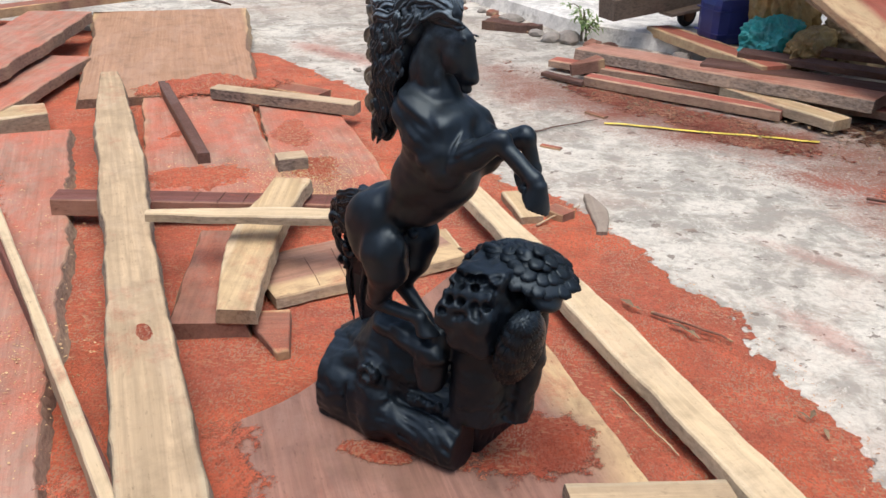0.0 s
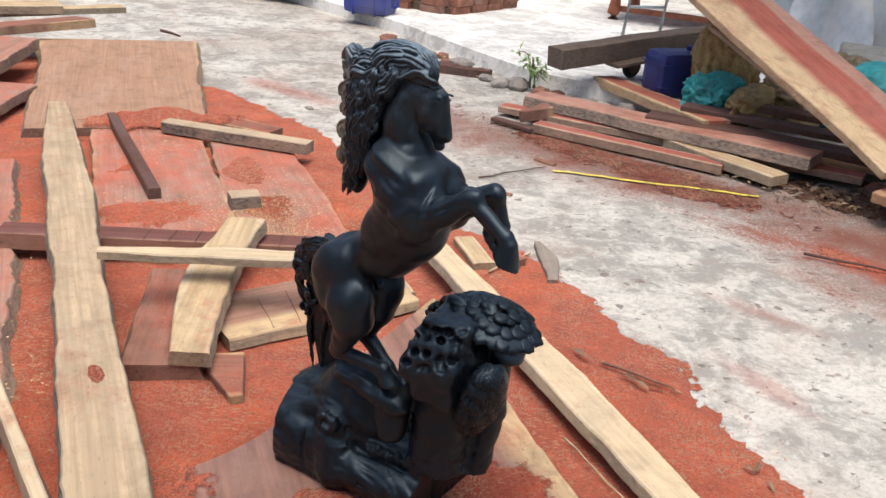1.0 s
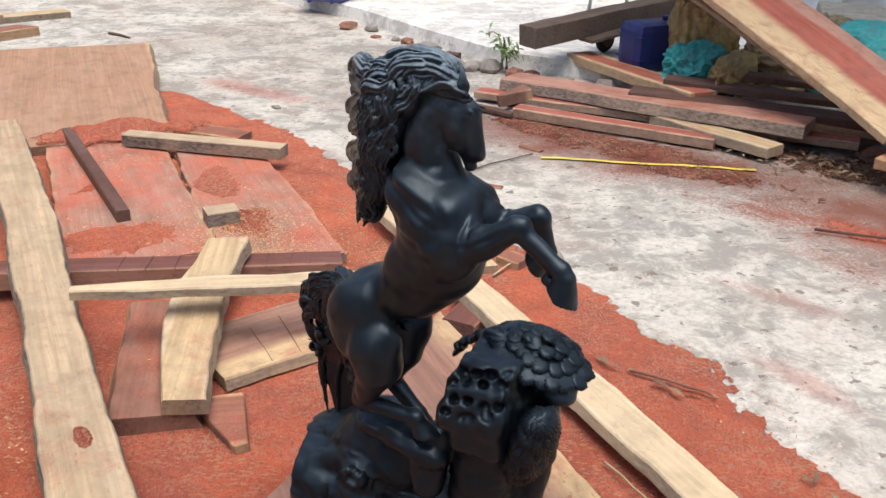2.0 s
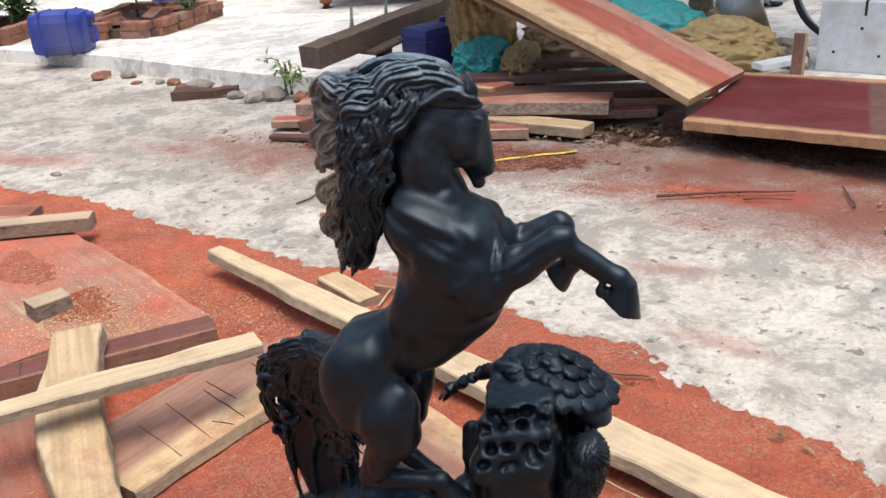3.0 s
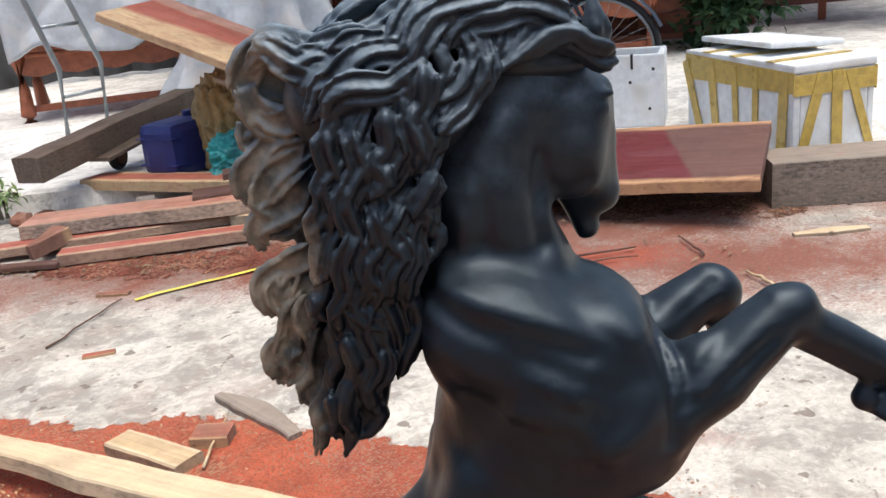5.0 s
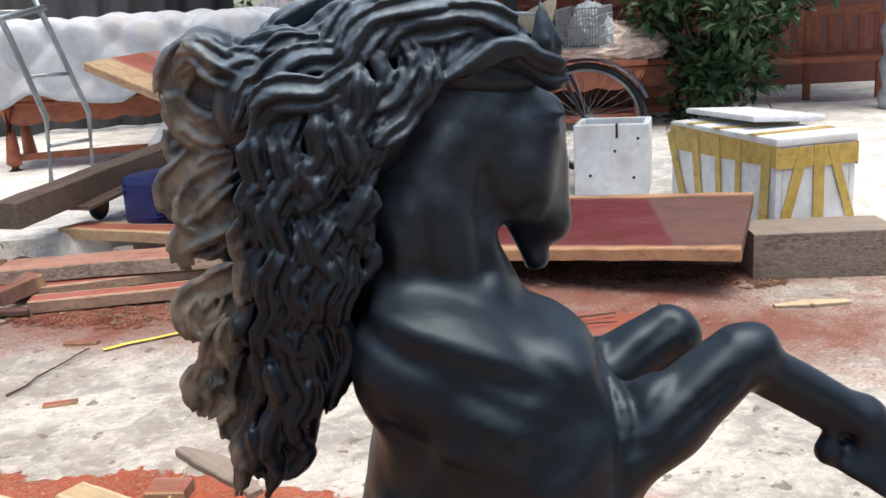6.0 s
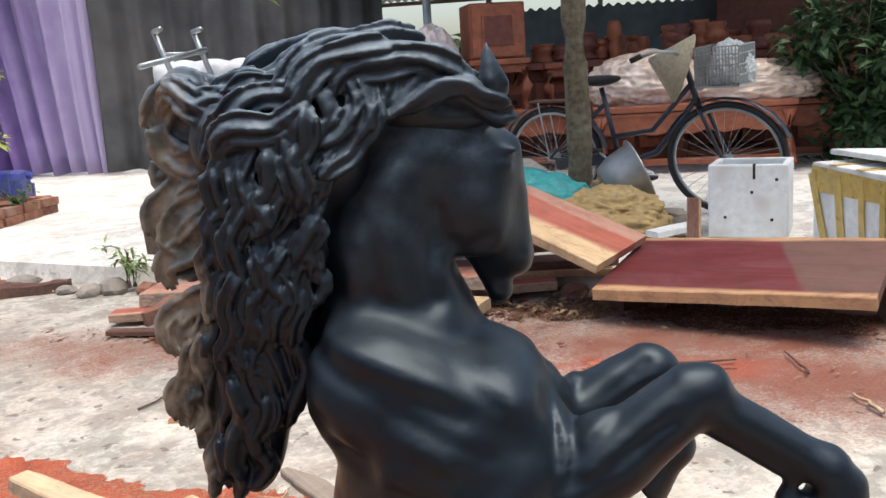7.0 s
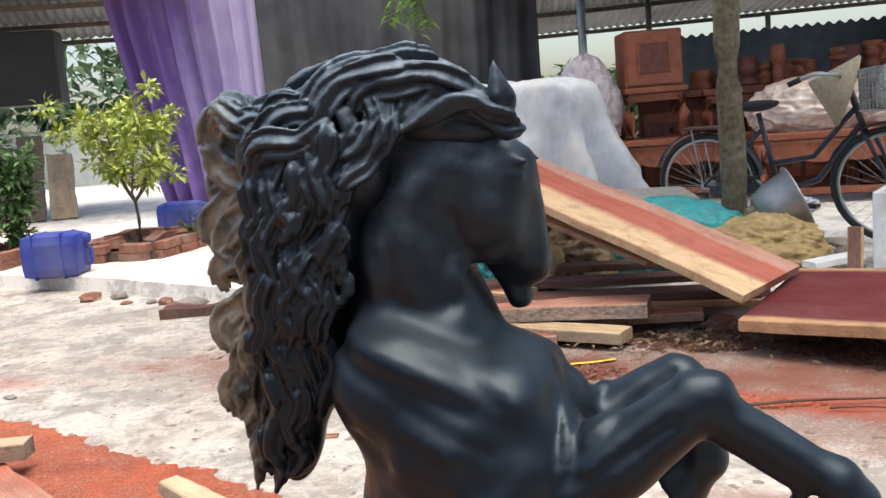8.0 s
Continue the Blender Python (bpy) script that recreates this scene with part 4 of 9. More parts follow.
for s in (-1, 1):
    B((0.030, s * 0.036, 0.748), (0.046, 0.026, 0.030), 0.03, (0, 18, 0))
    B((0.012, s * 0.034, 0.782), (0.030, 0.024, 0.026), 0.03, (0, 18, 0))
    B((0.050, s * 0.038, 0.768), (0.050, 0.028, 0.026), 0.03, (0, 18, 0))
    B((0.078, s * 0.044, 0.730), (0.046, 0.032, 0.036), 0.028, (0, 28, 0))
    B((0.100, s * 0.028, 0.724), (0.034, 0.030, 0.044), 0.020)
    B((0.060, s * 0.050, 0.690), (0.046, 0.022, 0.030), 0.02, (0, 10, 0))
    B((0.052, s * 0.066, 0.722), (0.030, 0.012, 0.014), 0.02, (0, 30, 0))
    B((0.100, s * 0.050, 0.692), (0.040, 0.026, 0.034), 0.010, (0, -30, 0))
    B((0.020, s * 0.040, 0.655), (0.040, 0.028, 0.050), 0.014, (0, 30, 0))
    B((0.030, s * 0.090, 0.590), (0.040, 0.026, 0.030), 0.03, (0, -35, 0), carve=True)
    B((-0.078, s * 0.040, 0.546), (0.054, 0.036, 0.062), 0.012, (0, 15, 0))
    B((-0.036, s * 0.050, 0.500), (0.044, 0.030, 0.056), 0.012, (0, 15, 0))
    B((-0.085, s * 0.040, 0.500), (0.036, 0.028, 0.045), 0.012, (0, -25, 0))
    L((0.128, s * 0.066, 0.690), (0.120, s * 0.066, 0.752), 0.0035, 0.0035, 0.008, carve=True)
L((0.130, 0, 0.765), (0.136, 0, 0.69), 0.003, 0.006, 0.014, carve=True)
# neck, narrower than the shoulders
L((0.042, 0, 0.772), (0.030, -0.002, 0.835), 0.049, 0.035, 0.022, 0.84)
L((0.030, -0.002, 0.835), (0.056, -0.006, 0.900), 0.035, 0.029, 0.015, 0.74)
L((0.000, 0, 0.770), (0.022, -0.004, 0.905), 0.026, 0.022, 0.015, 0.8)
B((0.020, -0.020, 0.850), (0.016, 0.014, 0.050), 0.012, (0, 14, 0))
B((0.050, -0.016, 0.815), (0.018, 0.016, 0.045), 0.012, (0, -14, 0))
B((0.050, 0.016, 0.815), (0.018, 0.016, 0.045), 0.012, (0, -14, 0))
# front of the chest
B((0.086, -0.012, 0.767), (0.035, 0.052, 0.027), 0.010)
# head, turned a little to its left
B((0.083, -0.003, 0.894), (0.0250, 0.0205, 0.030), 0.010, (0, 10, 0))
B((0.078, -0.013, 0.868), (0.0205, 0.0105, 0.027), 0.010, (0, -10, 0))
B((0.079, 0.010, 0.868), (0.0205, 0.0100, 0.027), 0.010, (0, -10, 0))
L((0.093, 0.000, 0.888), (0.1025, 0.011, 0.840), 0.0160, 0.0108, 0.010, 0.85)
L((0.1045, 0.000, 0.905), (0.1095, 0.010, 0.848), 0.0058, 0.0050, 0.008)
B((0.1045, 0.012, 0.8345), (0.0112, 0.0118, 0.0105), 0.006)
B((0.1095, 0.008, 0.8390), (0.0055, 0.0080, 0.0060), 0.004)
L((0.079, 0.003, 0.850), (0.0905, 0.010, 0.8205), 0.0120, 0.0085, 0.006, 0.8)
B((0.0925, 0.011, 0.8155), (0.0088, 0.0090, 0.0072), 0.003)
L((0.124, 0.003, 0.8205), (0.097, -0.006, 0.8270), 0.0016, 0.0022, 0.002, carve=True)
L((0.124, 0.021, 0.8205), (0.098, 0.027, 0.8270), 0.0016, 0.0022, 0.002, carve=True)
B((0.1155, 0.003, 0.8385), (0.0030, 0.0035, 0.0030), 0.002, carve=True)
L((0.085, -0.009, 0.872), (0.0985, 0.004, 0.842), 0.0140, 0.0098, 0.012)
for s in (-1, 1):
    B((0.099, 0.001 + s * 0.0165, 0.8945), (0.0062, 0.0045, 0.0052), 0.003)
    L((0.091, 0.001 + s * 0.018, 0.9045), (0.107, 0.001 + s * 0.0155, 0.9030), 0.0034, 0.0034, 0.003)
for ex, ey in ((0.0955, -0.022), (0.0670, 0.013)):
    L((ex, ey, 0.922), (ex + 0.001, ey * 1.08, 0.940), 0.0072, 0.0088, 0.005)
    L((ex + 0.001, ey * 1.08, 0.940), (ex - 0.004, ey * 1.2, 0.969), 0.0088, 0.0004, 0.004)
    L((ex + 0.008, ey * 1.2 - 0.006, 0.930), (ex + 0.001, ey * 1.2 - 0.004, 0.958), 0.0042, 0.001, 0.003, carve=True)
# hollow between throat and jaw
B((0.0770, 0.0, 0.8240), (0.0052, 0.07, 0.0190), 0.004, (0, -28, 0), carve=True)
# right foreleg, stretched forwards
L((0.0980, -0.044, 0.7010), (0.1500, -0.047, 0.7300), 0.036, 0.0245, 0.010)
L((0.1500, -0.047, 0.7300), (0.1960, -0.044, 0.7625), 0.0245, 0.0180, 0.008)
B((0.2035, -0.043, 0.7655), (0.0180, 0.0170, 0.0175), 0.006)
B((0.2085, -0.043, 0.7700), (0.0100, 0.0120, 0.0100), 0.004)
L((0.2060, -0.043, 0.7600), (0.2620, -0.047, 0.7255), 0.0132, 0.0115, 0.006)
L((0.2010, -0.043, 0.7520), (0.2520, -0.047, 0.7190), 0.0080, 0.0075, 0.003)
B((0.2705, -0.048, 0.7195), (0.0155, 0.0150, 0.0150), 0.005)
L((0.2720, -0.048, 0.7175), (0.2745, -0.048, 0.7035), 0.0125, 0.0140, 0.004)
horse.hoof((0.2785, -0.048, 0.7085), (0.2735, -0.048, 0.6800), 0.0150, 0.0245, (-0.51, 0, -0.86), 0.003)
L((0.2585, -0.048, 0.7190), (0.2515, -0.048, 0.7010), 0.0065, 0.0085, 0.003)
L((0.2590, -0.09, 0.7090), (0.2590, 0.0, 0.7090), 0.0034, 0.0034, 0.0015, carve=True)
L((0.1300, -0.079, 0.7500), (0.1830, -0.0665, 0.7709), 0.0022, 0.0015, 0.005, carve=True)
L((0.1360, -0.080, 0.7320), (0.1846, -0.0670, 0.7560), 0.0022, 0.0015, 0.005, carve=True)
# left foreleg, folded
L((0.1000, 0.042, 0.7020), (0.1460, 0.046, 0.7234), 0.034, 0.024, 0.010)
L((0.1460, 0.046, 0.7234), (0.1860, 0.046, 0.7480), 0.024, 0.0160, 0.008)
B((0.1910, 0.046, 0.7470), (0.0175, 0.0160, 0.0165), 0.006)
L((0.1940, 0.046, 0.7430), (0.2040, 0.052, 0.6980), 0.0130, 0.0112, 0.006)
B((0.2045, 0.053, 0.6910), (0.0145, 0.0140, 0.0145), 0.005)
horse.hoof((0.1990, 0.054, 0.6840), (0.1820, 0.057, 0.6660), 0.0140, 0.0215, (-0.80, 0, -0.60), 0.003)
# right hind leg, crouching
L((-0.036, -0.046, 0.500), (-0.032, -0.046, 0.468), 0.043, 0.038, 0.014)
L((-0.032, -0.046, 0.468), (-0.066, -0.038, 0.396), 0.037, 0.020, 0.010)
B((-0.073, -0.036, 0.382), (0.019, 0.015, 0.017), 0.006)
L((-0.068, -0.034, 0.378), (0.014, -0.020, 0.372), 0.0155, 0.0130, 0.006)
B((0.022, -0.018, 0.373), (0.0160, 0.0145, 0.0150), 0.005)
horse.hoof((0.028, -0.018, 0.366), (0.040, -0.016, 0.344), 0.0150, 0.0220, (0.1, 0, -1), 0.004)
# left hind leg
L((-0.040, 0.040, 0.500), (-0.036, 0.034, 0.455), 0.042, 0.032, 0.014)
L((-0.036, 0.034, 0.455), (-0.058, 0.030, 0.400), 0.031, 0.018, 0.010)
L((-0.058, 0.030, 0.395), (0.000, 0.026, 0.352), 0.0155, 0.0130, 0.006)
horse.hoof((0.004, 0.026, 0.346), (0.018, 0.022, 0.322), 0.0145, 0.0210, (0.1, 0, -1), 0.004)
B((-0.010, 0, 0.528), (0.012, 0.010, 0.012), 0.006)
# dock of the tail
L((-0.105, 0.002, 0.570), (-0.150, 0.022, 0.550), 0.016, 0.011, 0.010)
L((-0.150, 0.022, 0.548), (-0.195, 0.050, 0.526), 0.011, 0.010, 0.010)
# shallow carved lines and muscles of the near side and the far one
gx, gy, gz = np.meshgrid(*[horse.lo[k] + horse.step * np.arange(horse.n[k]) for k in range(3)], indexing='ij')


def crease(points, deep, wide, inner=0.012):
    """A groove (deep > 0) or ridge that follows a line of (x, z) over the skin."""
    line = smooth_line([(x, 0, z) for x, z in points], 30)
    xs, zs = horse.lo[0] + horse.step * np.arange(horse.n[0]), horse.lo[2] + horse.step * np.arange(horse.n[2])
    fx, fz = np.meshgrid(xs, zs, indexing='ij')
    d2 = np.min([(fx - p.x) ** 2 + (fz - p.z) ** 2 for p in line], 0)
    field = deep * np.exp(-d2 / wide ** 2)
    side = np.clip((np.abs(horse.lo[1] + horse.step * np.arange(horse.n[1])) - inner) / 0.012, 0, 1)
    horse.d += (field[:, None, :] * side[None, :, None]).astype(np.float32)


crease(((0.119, 0.775), (0.119, 0.757), (0.122, 0.735), (0.118, 0.705)), 0.0042, 0.0042, 0.03)
crease(((0.129, 0.770), (0.132, 0.751), (0.129, 0.725)), 0.0036, 0.0034, 0.03)
crease(((0.123, 0.772), (0.125, 0.752), (0.124, 0.73)), -0.0016, 0.0035, 0.03)
crease(((-0.009, 0.815), (0.005, 0.805), (0.029, 0.797), (0.061, 0.785), (0.095, 0.775)), -0.0035, 0.012, 0.02)
crease(((-0.006, 0.826), (0.018, 0.824), (0.043, 0.820), (0.060, 0.822)), 0.0020, 0.008, 0.012)
crease(((0.027, 0.905), (0.016, 0.885), (0.011, 0.851)), 0.0025, 0.005, 0.008)
crease(((0.059, 0.873), (0.054, 0.841), (0.056, 0.818)), 0.0040, 0.005, 0.008)
crease(((0.040, 0.895), (0.036, 0.86), (0.034, 0.83)), -0.0045, 0.010, 0.008)
crease(((0.020, 0.870), (0.010, 0.845), (0.010, 0.825)), -0.0025, 0.006, 0.008)
crease(((0.0, 0.74), (0.03, 0.725), (0.06, 0.715)), 0.0026, 0.006, 0.02)
crease(((0.105, 0.768), (0.108, 0.745), (0.100, 0.722), (0.080, 0.708)), -0.0050, 0.011, 0.03)
crease(((-0.012, 0.800), (0.010, 0.788), (0.040, 0.778), (0.070, 0.764)), 0.0026, 0.006, 0.02)
crease(((-0.010, 0.775), (0.014, 0.758), (0.040, 0.752), (0.060, 0.742)), -0.0028, 0.008, 0.02)
crease(((-0.012, 0.758), (0.004, 0.742), (0.022, 0.738)), 0.0022, 0.005, 0.02)
crease(((0.020, 0.870), (0.024, 0.845), (0.022, 0.826)), 0.0018, 0.004, 0.008)
crease(((-0.01, 0.70), (0.03, 0.682), (0.07, 0.67)), 0.0014, 0.007, 0.02)
crease(((0.135, 0.738), (0.155, 0.755), (0.183, 0.777)), 0.0030, 0.0035, 0.02)
crease(((0.138, 0.726), (0.168, 0.745), (0.185, 0.757)), 0.0028, 0.0035, 0.02)
crease(((0.060, 0.890), (0.060, 0.866), (0.072, 0.848), (0.088, 0.853)), 0.0018, 0.004, 0.006)
crease(((0.060, 0.915), (0.072, 0.906), (0.082, 0.908)), 0.0018, 0.003, 0.006)
crease(((-0.020, 0.800), (0.010, 0.782), (0.045, 0.764), (0.085, 0.742)), 0.0016, 0.0035, 0.03)
crease(((-0.016, 0.782), (0.012, 0.764), (0.040, 0.748), (0.070, 0.730)), 0.0014, 0.0040, 0.03)
crease(((0.000, 0.812), (0.030, 0.800), (0.062, 0.790), (0.092, 0.768)), 0.0013, 0.0035, 0.03)
crease(((-0.018, 0.760), (0.004, 0.748), (0.030, 0.732)), -0.0014, 0.0050, 0.03)
crease(((0.000, 0.600), (-0.020, 0.565), (-0.010, 0.525), (0.0, 0.50)), 0.0022, 0.008, 0.02)
crease(((-0.055, 0.610), (-0.045, 0.57), (-0.055, 0.53), (-0.06, 0.49)), -0.0040, 0.012, 0.02)
crease(((-0.075, 0.47), (-0.070, 0.43), (-0.072, 0.40)), 0.0030, 0.005, 0.012)
horse.d += (0.0011 * value_noise(gx, gy, gz, 55, 8) + 0.0014 * value_noise(gx, gy, gz, 22, 9)).astype(np.float32)
HV, HF = horse.skin(2)

# rock: a split block below, a tall holed pillar in front of the horse
rock = Sculpt((-0.31, -0.13, 0.04), (0.31, 0.27, 0.56), 0.004)
L, B = rock.limb, rock.ball
B((-0.195, 0.075, 0.110), (0.145, 0.120, 0.100), 0.03, (0, 6, 0))
B((-0.095, 0.080, 0.195), (0.115, 0.088, 0.110), 0.03, (0, -18, 0))
B((-0.215, 0.030, 0.100), (0.110, 0.066, 0.090), 0.02)
rock.block((-0.180, 0.075, 0.098), (0.082, 0.108, 0.066), 0.016, 0.02)
L((-0.110, 0.010, 0.185), (-0.085, -0.002, 0.090), 0.044, 0.052, 0.012)
L((-0.090, 0.006, 0.100), (0.105, 0.014, 0.095), 0.052, 0.047, 0.008)
L((-0.030, 0.045, 0.150), (0.080, 0.055, 0.135), 0.040, 0.034, 0.008)
rock.block((0.045, 0.130, 0.09), (0.068, 0.070, 0.055), 0.010, 0.012)
L((0.000, 0.120, 0.10), (-0.05, 0.19, 0.10), 0.07, 0.06, 0.02)
L((-0.235, 0.010, 0.150), (-0.120, 0.015, 0.215), 0.030, 0.024, 0.012)
B((-0.200, 0.095, 0.195), (0.070, 0.055, 0.050), 0.02, (0, -12, 0))
L((0.112, 0.070, 0.16), (0.122, 0.065, 0.40), 0.062, 0.060, 0.02, 1.1)
rock.block((0.139, 0.036, 0.392), (0.050, 0.078, 0.052), 0.024, 0.026)
rock.block((0.134, 0.035, 0.448), (0.049, 0.068, 0.050), 0.010, 0.012)
B((0.094, -0.022, 0.405), (0.026, 0.026, 0.036), 0.010, (20, 0, 0))
L((0.088, 0.066, 0.440), (0.084, 0.066, 0.480), 0.014, 0.008, 0.008)
L((0.056, 0.010, 0.335), (0.038, -0.002, 0.240), 0.024, 0.030, 0.008)
L((-0.030, 0.0, 0.312), (0.055, -0.012, 0.298), 0.028, 0.022, 0.008)
B((-0.060, 0.015, 0.318), (0.056, 0.045, 0.022), 0.008)
L((0.064, 0.036, 0.330), (0.056, 0.046, 0.424), 0.019, 0.010, 0.006)
# leaf-like blades and buds carved on the block
B((-0.020, -0.010, 0.318), (0.034, 0.012, 0.020), 0.004, (30, 20, 15))
B((-0.070, -0.018, 0.310), (0.030, 0.010, 0.022), 0.004, (30, -10, -10))
B((0.030, -0.020, 0.280), (0.014, 0.012, 0.040), 0.004, (0, 12, 0))
for k in range(6):
    B((-0.010 + 0.020 * k, 0.004 + 0.003 * k, 0.160 + 0.004 * (k % 2)), (0.010, 0.011, 0.020), 0.003, (25, 8 * k - 20, 0))
for k in range(9):
    a = 2 * math.pi * k / 9
    B((-0.098 + 0.019 * math.cos(a), -0.028, 0.205 + 0.015 * math.sin(a)), (0.008, 0.012, 0.006), 0.003, (0, -math.degrees(a), 0))
# pine trunk with its shelves of needles round the pillar
L((0.165, 0.09, 0.08), (0.200, 0.105, 0.30), 0.032, 0.022, 0.012)
L((0.200, 0.105, 0.30), (0.212, 0.095, 0.42), 0.022, 0.017, 0.010)
L((0.212, 0.095, 0.42), (0.172, 0.105, 0.500), 0.017, 0.020, 0.010)
TWIG = ((0.135, 0.095, 0.498), (0.102, 0.088, 0.500), (0.060, 0.110, 0.474), (0.034, 0.124, 0.450), (0.002, 0.160, 0.410), (-0.026, 0.186, 0.376))
for k, (p, q) in enumerate(zip(TWIG, TWIG[1:])):
    L(p, q, 0.0125 - 0.002 * k, 0.0105 - 0.002 * k, 0.006)
L((0.002, 0.160, 0.410), (-0.014, 0.165, 0.386), 0.005, 0.0025, 0.004)
# weathering of the rock
gx, gy, gz = np.meshgrid(*[rock.lo[k] + rock.step * np.arange(rock.n[k]) for k in range(3)], indexing='ij')
bend = 0.03 * value_noise(gx, gy, gz, 9, 2)
grain = np.abs(value_noise(gx * 0.18, gy + bend, gz + bend, 95, 3))
swell = value_noise(gx + bend, gy, gz + bend, 17, 4)
low = np.clip((0.26 - gz) / 0.06, 0.25, 1)
rock.d += (0.0060 * low * (grain - 0.3) + 0.0065 * np.abs(swell) - 0.002 + 0.0012 * value_noise(gx, gy, gz, 90, 5)).astype(np.float32)
lean = -0.70 * (0.503 - gz) + 0.006 * value_noise(gx, gy, gz, 30, 6)
rock.d = np.maximum(rock.d, np.where((gz > 0.38) & (gx > 0.06) & (gx < 0.21) & (gy < 0.07), (lean - gy) / 1.22, -1)).astype(np.float32)
rock.d = np.maximum(rock.d, np.where(gz < 0.2, -0.258 - gx - 0.25 * (gy - 0.03), -1)).astype(np.float32)
rock.d = np.maximum(rock.d, np.where(gz < 0.16, gx - 0.112, -1)).astype(np.float32)
B((0.182, 0.114, 0.476), (0.084, 0.076, 0.020), 0.006, (0, 18, 0))
B((0.226, 0.082, 0.446), (0.036, 0.034, 0.016), 0.010, (0, 22, 0))
B((0.216, 0.038, 0.362), (0.032, 0.052, 0.085), 0.006, (15, 18, 0))
# the holes of the pillar
rnd = random.Random(7)
for row in range(6):
    for k in range(4 + row % 2):
        hx = 0.103 + 0.0255 * k - 0.012 * (row % 2) + rnd.uniform(-0.005, 0.005)
        hz = 0.493 - 0.0200 * row + 0.004 * (k - 1.5) + rnd.uniform(-0.0035, 0.0035)
        deep = 0.026 if row < 4 else 0.015
        B((hx, 0.002 - 0.70 * (0.503 - hz), hz), (rnd.uniform(0.0082, 0.0116), deep * rnd.uniform(0.75, 1.05), rnd.uniform(0.0074, 0.0096)), 0.0025, (-35, rnd.uniform(-35, 35), rnd.uniform(-25, 25)), carve=True)
rock.d += np.where((gz > 0.27) & (gx > 0.03) & (gx < 0.21), 0.0028 * value_noise(gx, gy, gz, 34, 12) + 0.0020 * value_noise(gx, gy, gz, 80, 13), 0).astype(np.float32)
# clefts of the lower block
for x0, y0, z0, x1, y1, z1, r in ((-0.045, -0.02, 0.21, 0.000, -0.035, 0.135, 0.007), (-0.165, -0.03, 0.21, -0.150, -0.045, 0.055, 0.006), (0.112, 0.058, 0.16, 0.112, 0.058, 0.05, 0.008),
                                  (-0.04, 0.0, 0.148, 0.10, 0.012, 0.142, 0.005), (-0.12, -0.02, 0.262, 0.02, -0.02, 0.235, 0.009)):
    L((x0, y0, z0), (x1, y1, z1), r, r * 0.7, 0.006, carve=True)
rock.d[:, :, :3] = 1.0
RV, RF = rock.skin(1)

statue = bmesh.new()
for vs, fs in ((HV, HF), (RV, RF)):
    made = [statue.verts.new(p) for p in vs]
    for f in fs:
        statue.faces.new([made[k] for k in f])


def flow_field(inner, outer, gx, gz):
    """How far each place lies across (q) and along (s) the run of the hair between two lines."""
    rows_in, rows_out = smooth_line([(x, 0, z) for x, z in inner], 90), smooth_line([(x, 0, z) for x, z in outer], 90)
    a = np.array([(p.x, p.z) for p in rows_in])
    b = np.array([(p.x, p.z) for p in rows_out])
    qs = np.linspace(-0.3, 1.3, 42)
    ss = np.linspace(0, 1, 90)
    cx = a[:, 0][None] * (1 - qs[:, None]) + b[:, 0][None] * qs[:, None]
    cz = a[:, 1][None] * (1 - qs[:, None]) + b[:, 1][None] * qs[:, None]
    cq, cs = np.meshgrid(qs, ss, indexing='ij')
    ex, ez = cx[:, -1] - cx[:, -4], cz[:, -1] - cz[:, -4]
    cx = np.concatenate([cx] + [cx[:, -1:] + ex[:, None] * k / 3 for k in range(1, 9)], 1).ravel()
    cz = np.concatenate([cz] + [cz[:, -1:] + ez[:, None] * k / 3 for k in range(1, 9)], 1).ravel()
    step = 1 / 89
    cq = np.concatenate([cq] + [cq[:, -1:]] * 8, 1).ravel()
    cs = np.concatenate([cs] + [cs[:, -1:] + step * k for k in range(1, 9)], 1).ravel()
    shape = gx.shape
    px, pz = gx.ravel(), gz.ravel()
    q, s, near = np.empty(px.size), np.empty(px.size), np.empty(px.size)
    for i in range(0, px.size, 4000):
        d2 = (px[i:i + 4000, None] - cx) ** 2 + (pz[i:i + 4000, None] - cz) ** 2
        m = d2.min(1)
        w = np.exp(-(d2 - m[:, None]) / (2 * 0.0032 ** 2))
        t = w.sum(1)
        q[i:i + 4000], s[i:i + 4000], near[i:i + 4000] = (w @ cq) / t, (w @ cs) / t, np.sqrt(m)
    q = np.where(near > 0.006, 9.0, q)
    span = float(np.linalg.norm(np.diff(0.5 * (a + b), axis=0), axis=1).sum())
    broad = np.maximum(0.045, np.interp(s, ss, np.linalg.norm(a - b, axis=1)))
    return q.reshape(shape), s.reshape(shape), span, broad.reshape(shape)


def wavy(q, s, span, broad, q0, half, amp, pitch, phase, end, hook, begin=0.0):
    """Across-place (-1 to 1) within one waving lock (half width, wave and hook in metres), its taper and its phase."""
    ph = phase + 2 * math.pi * s * span / pitch
    grow = np.clip((s - begin) / 0.22 + 0.15, 0, 1)
    tip = np.clip((s - end + 0.20) / 0.20, 0, 1)
    head = np.clip((s - begin) / 0.06, 0, 1)
    centre = q0 + (amp * grow * (np.sin(ph) + 0.12 * np.sin(2 * ph + phase)) + hook * tip ** 2) / broad
    wide = half / broad * (1 - 0.93 * tip ** 1.3) * (0.4 + 0.6 * head)
    d = (q - centre) / wide
    return np.where((s > end + 0.005) | (s < begin), 9.0, d), ph, tip, head


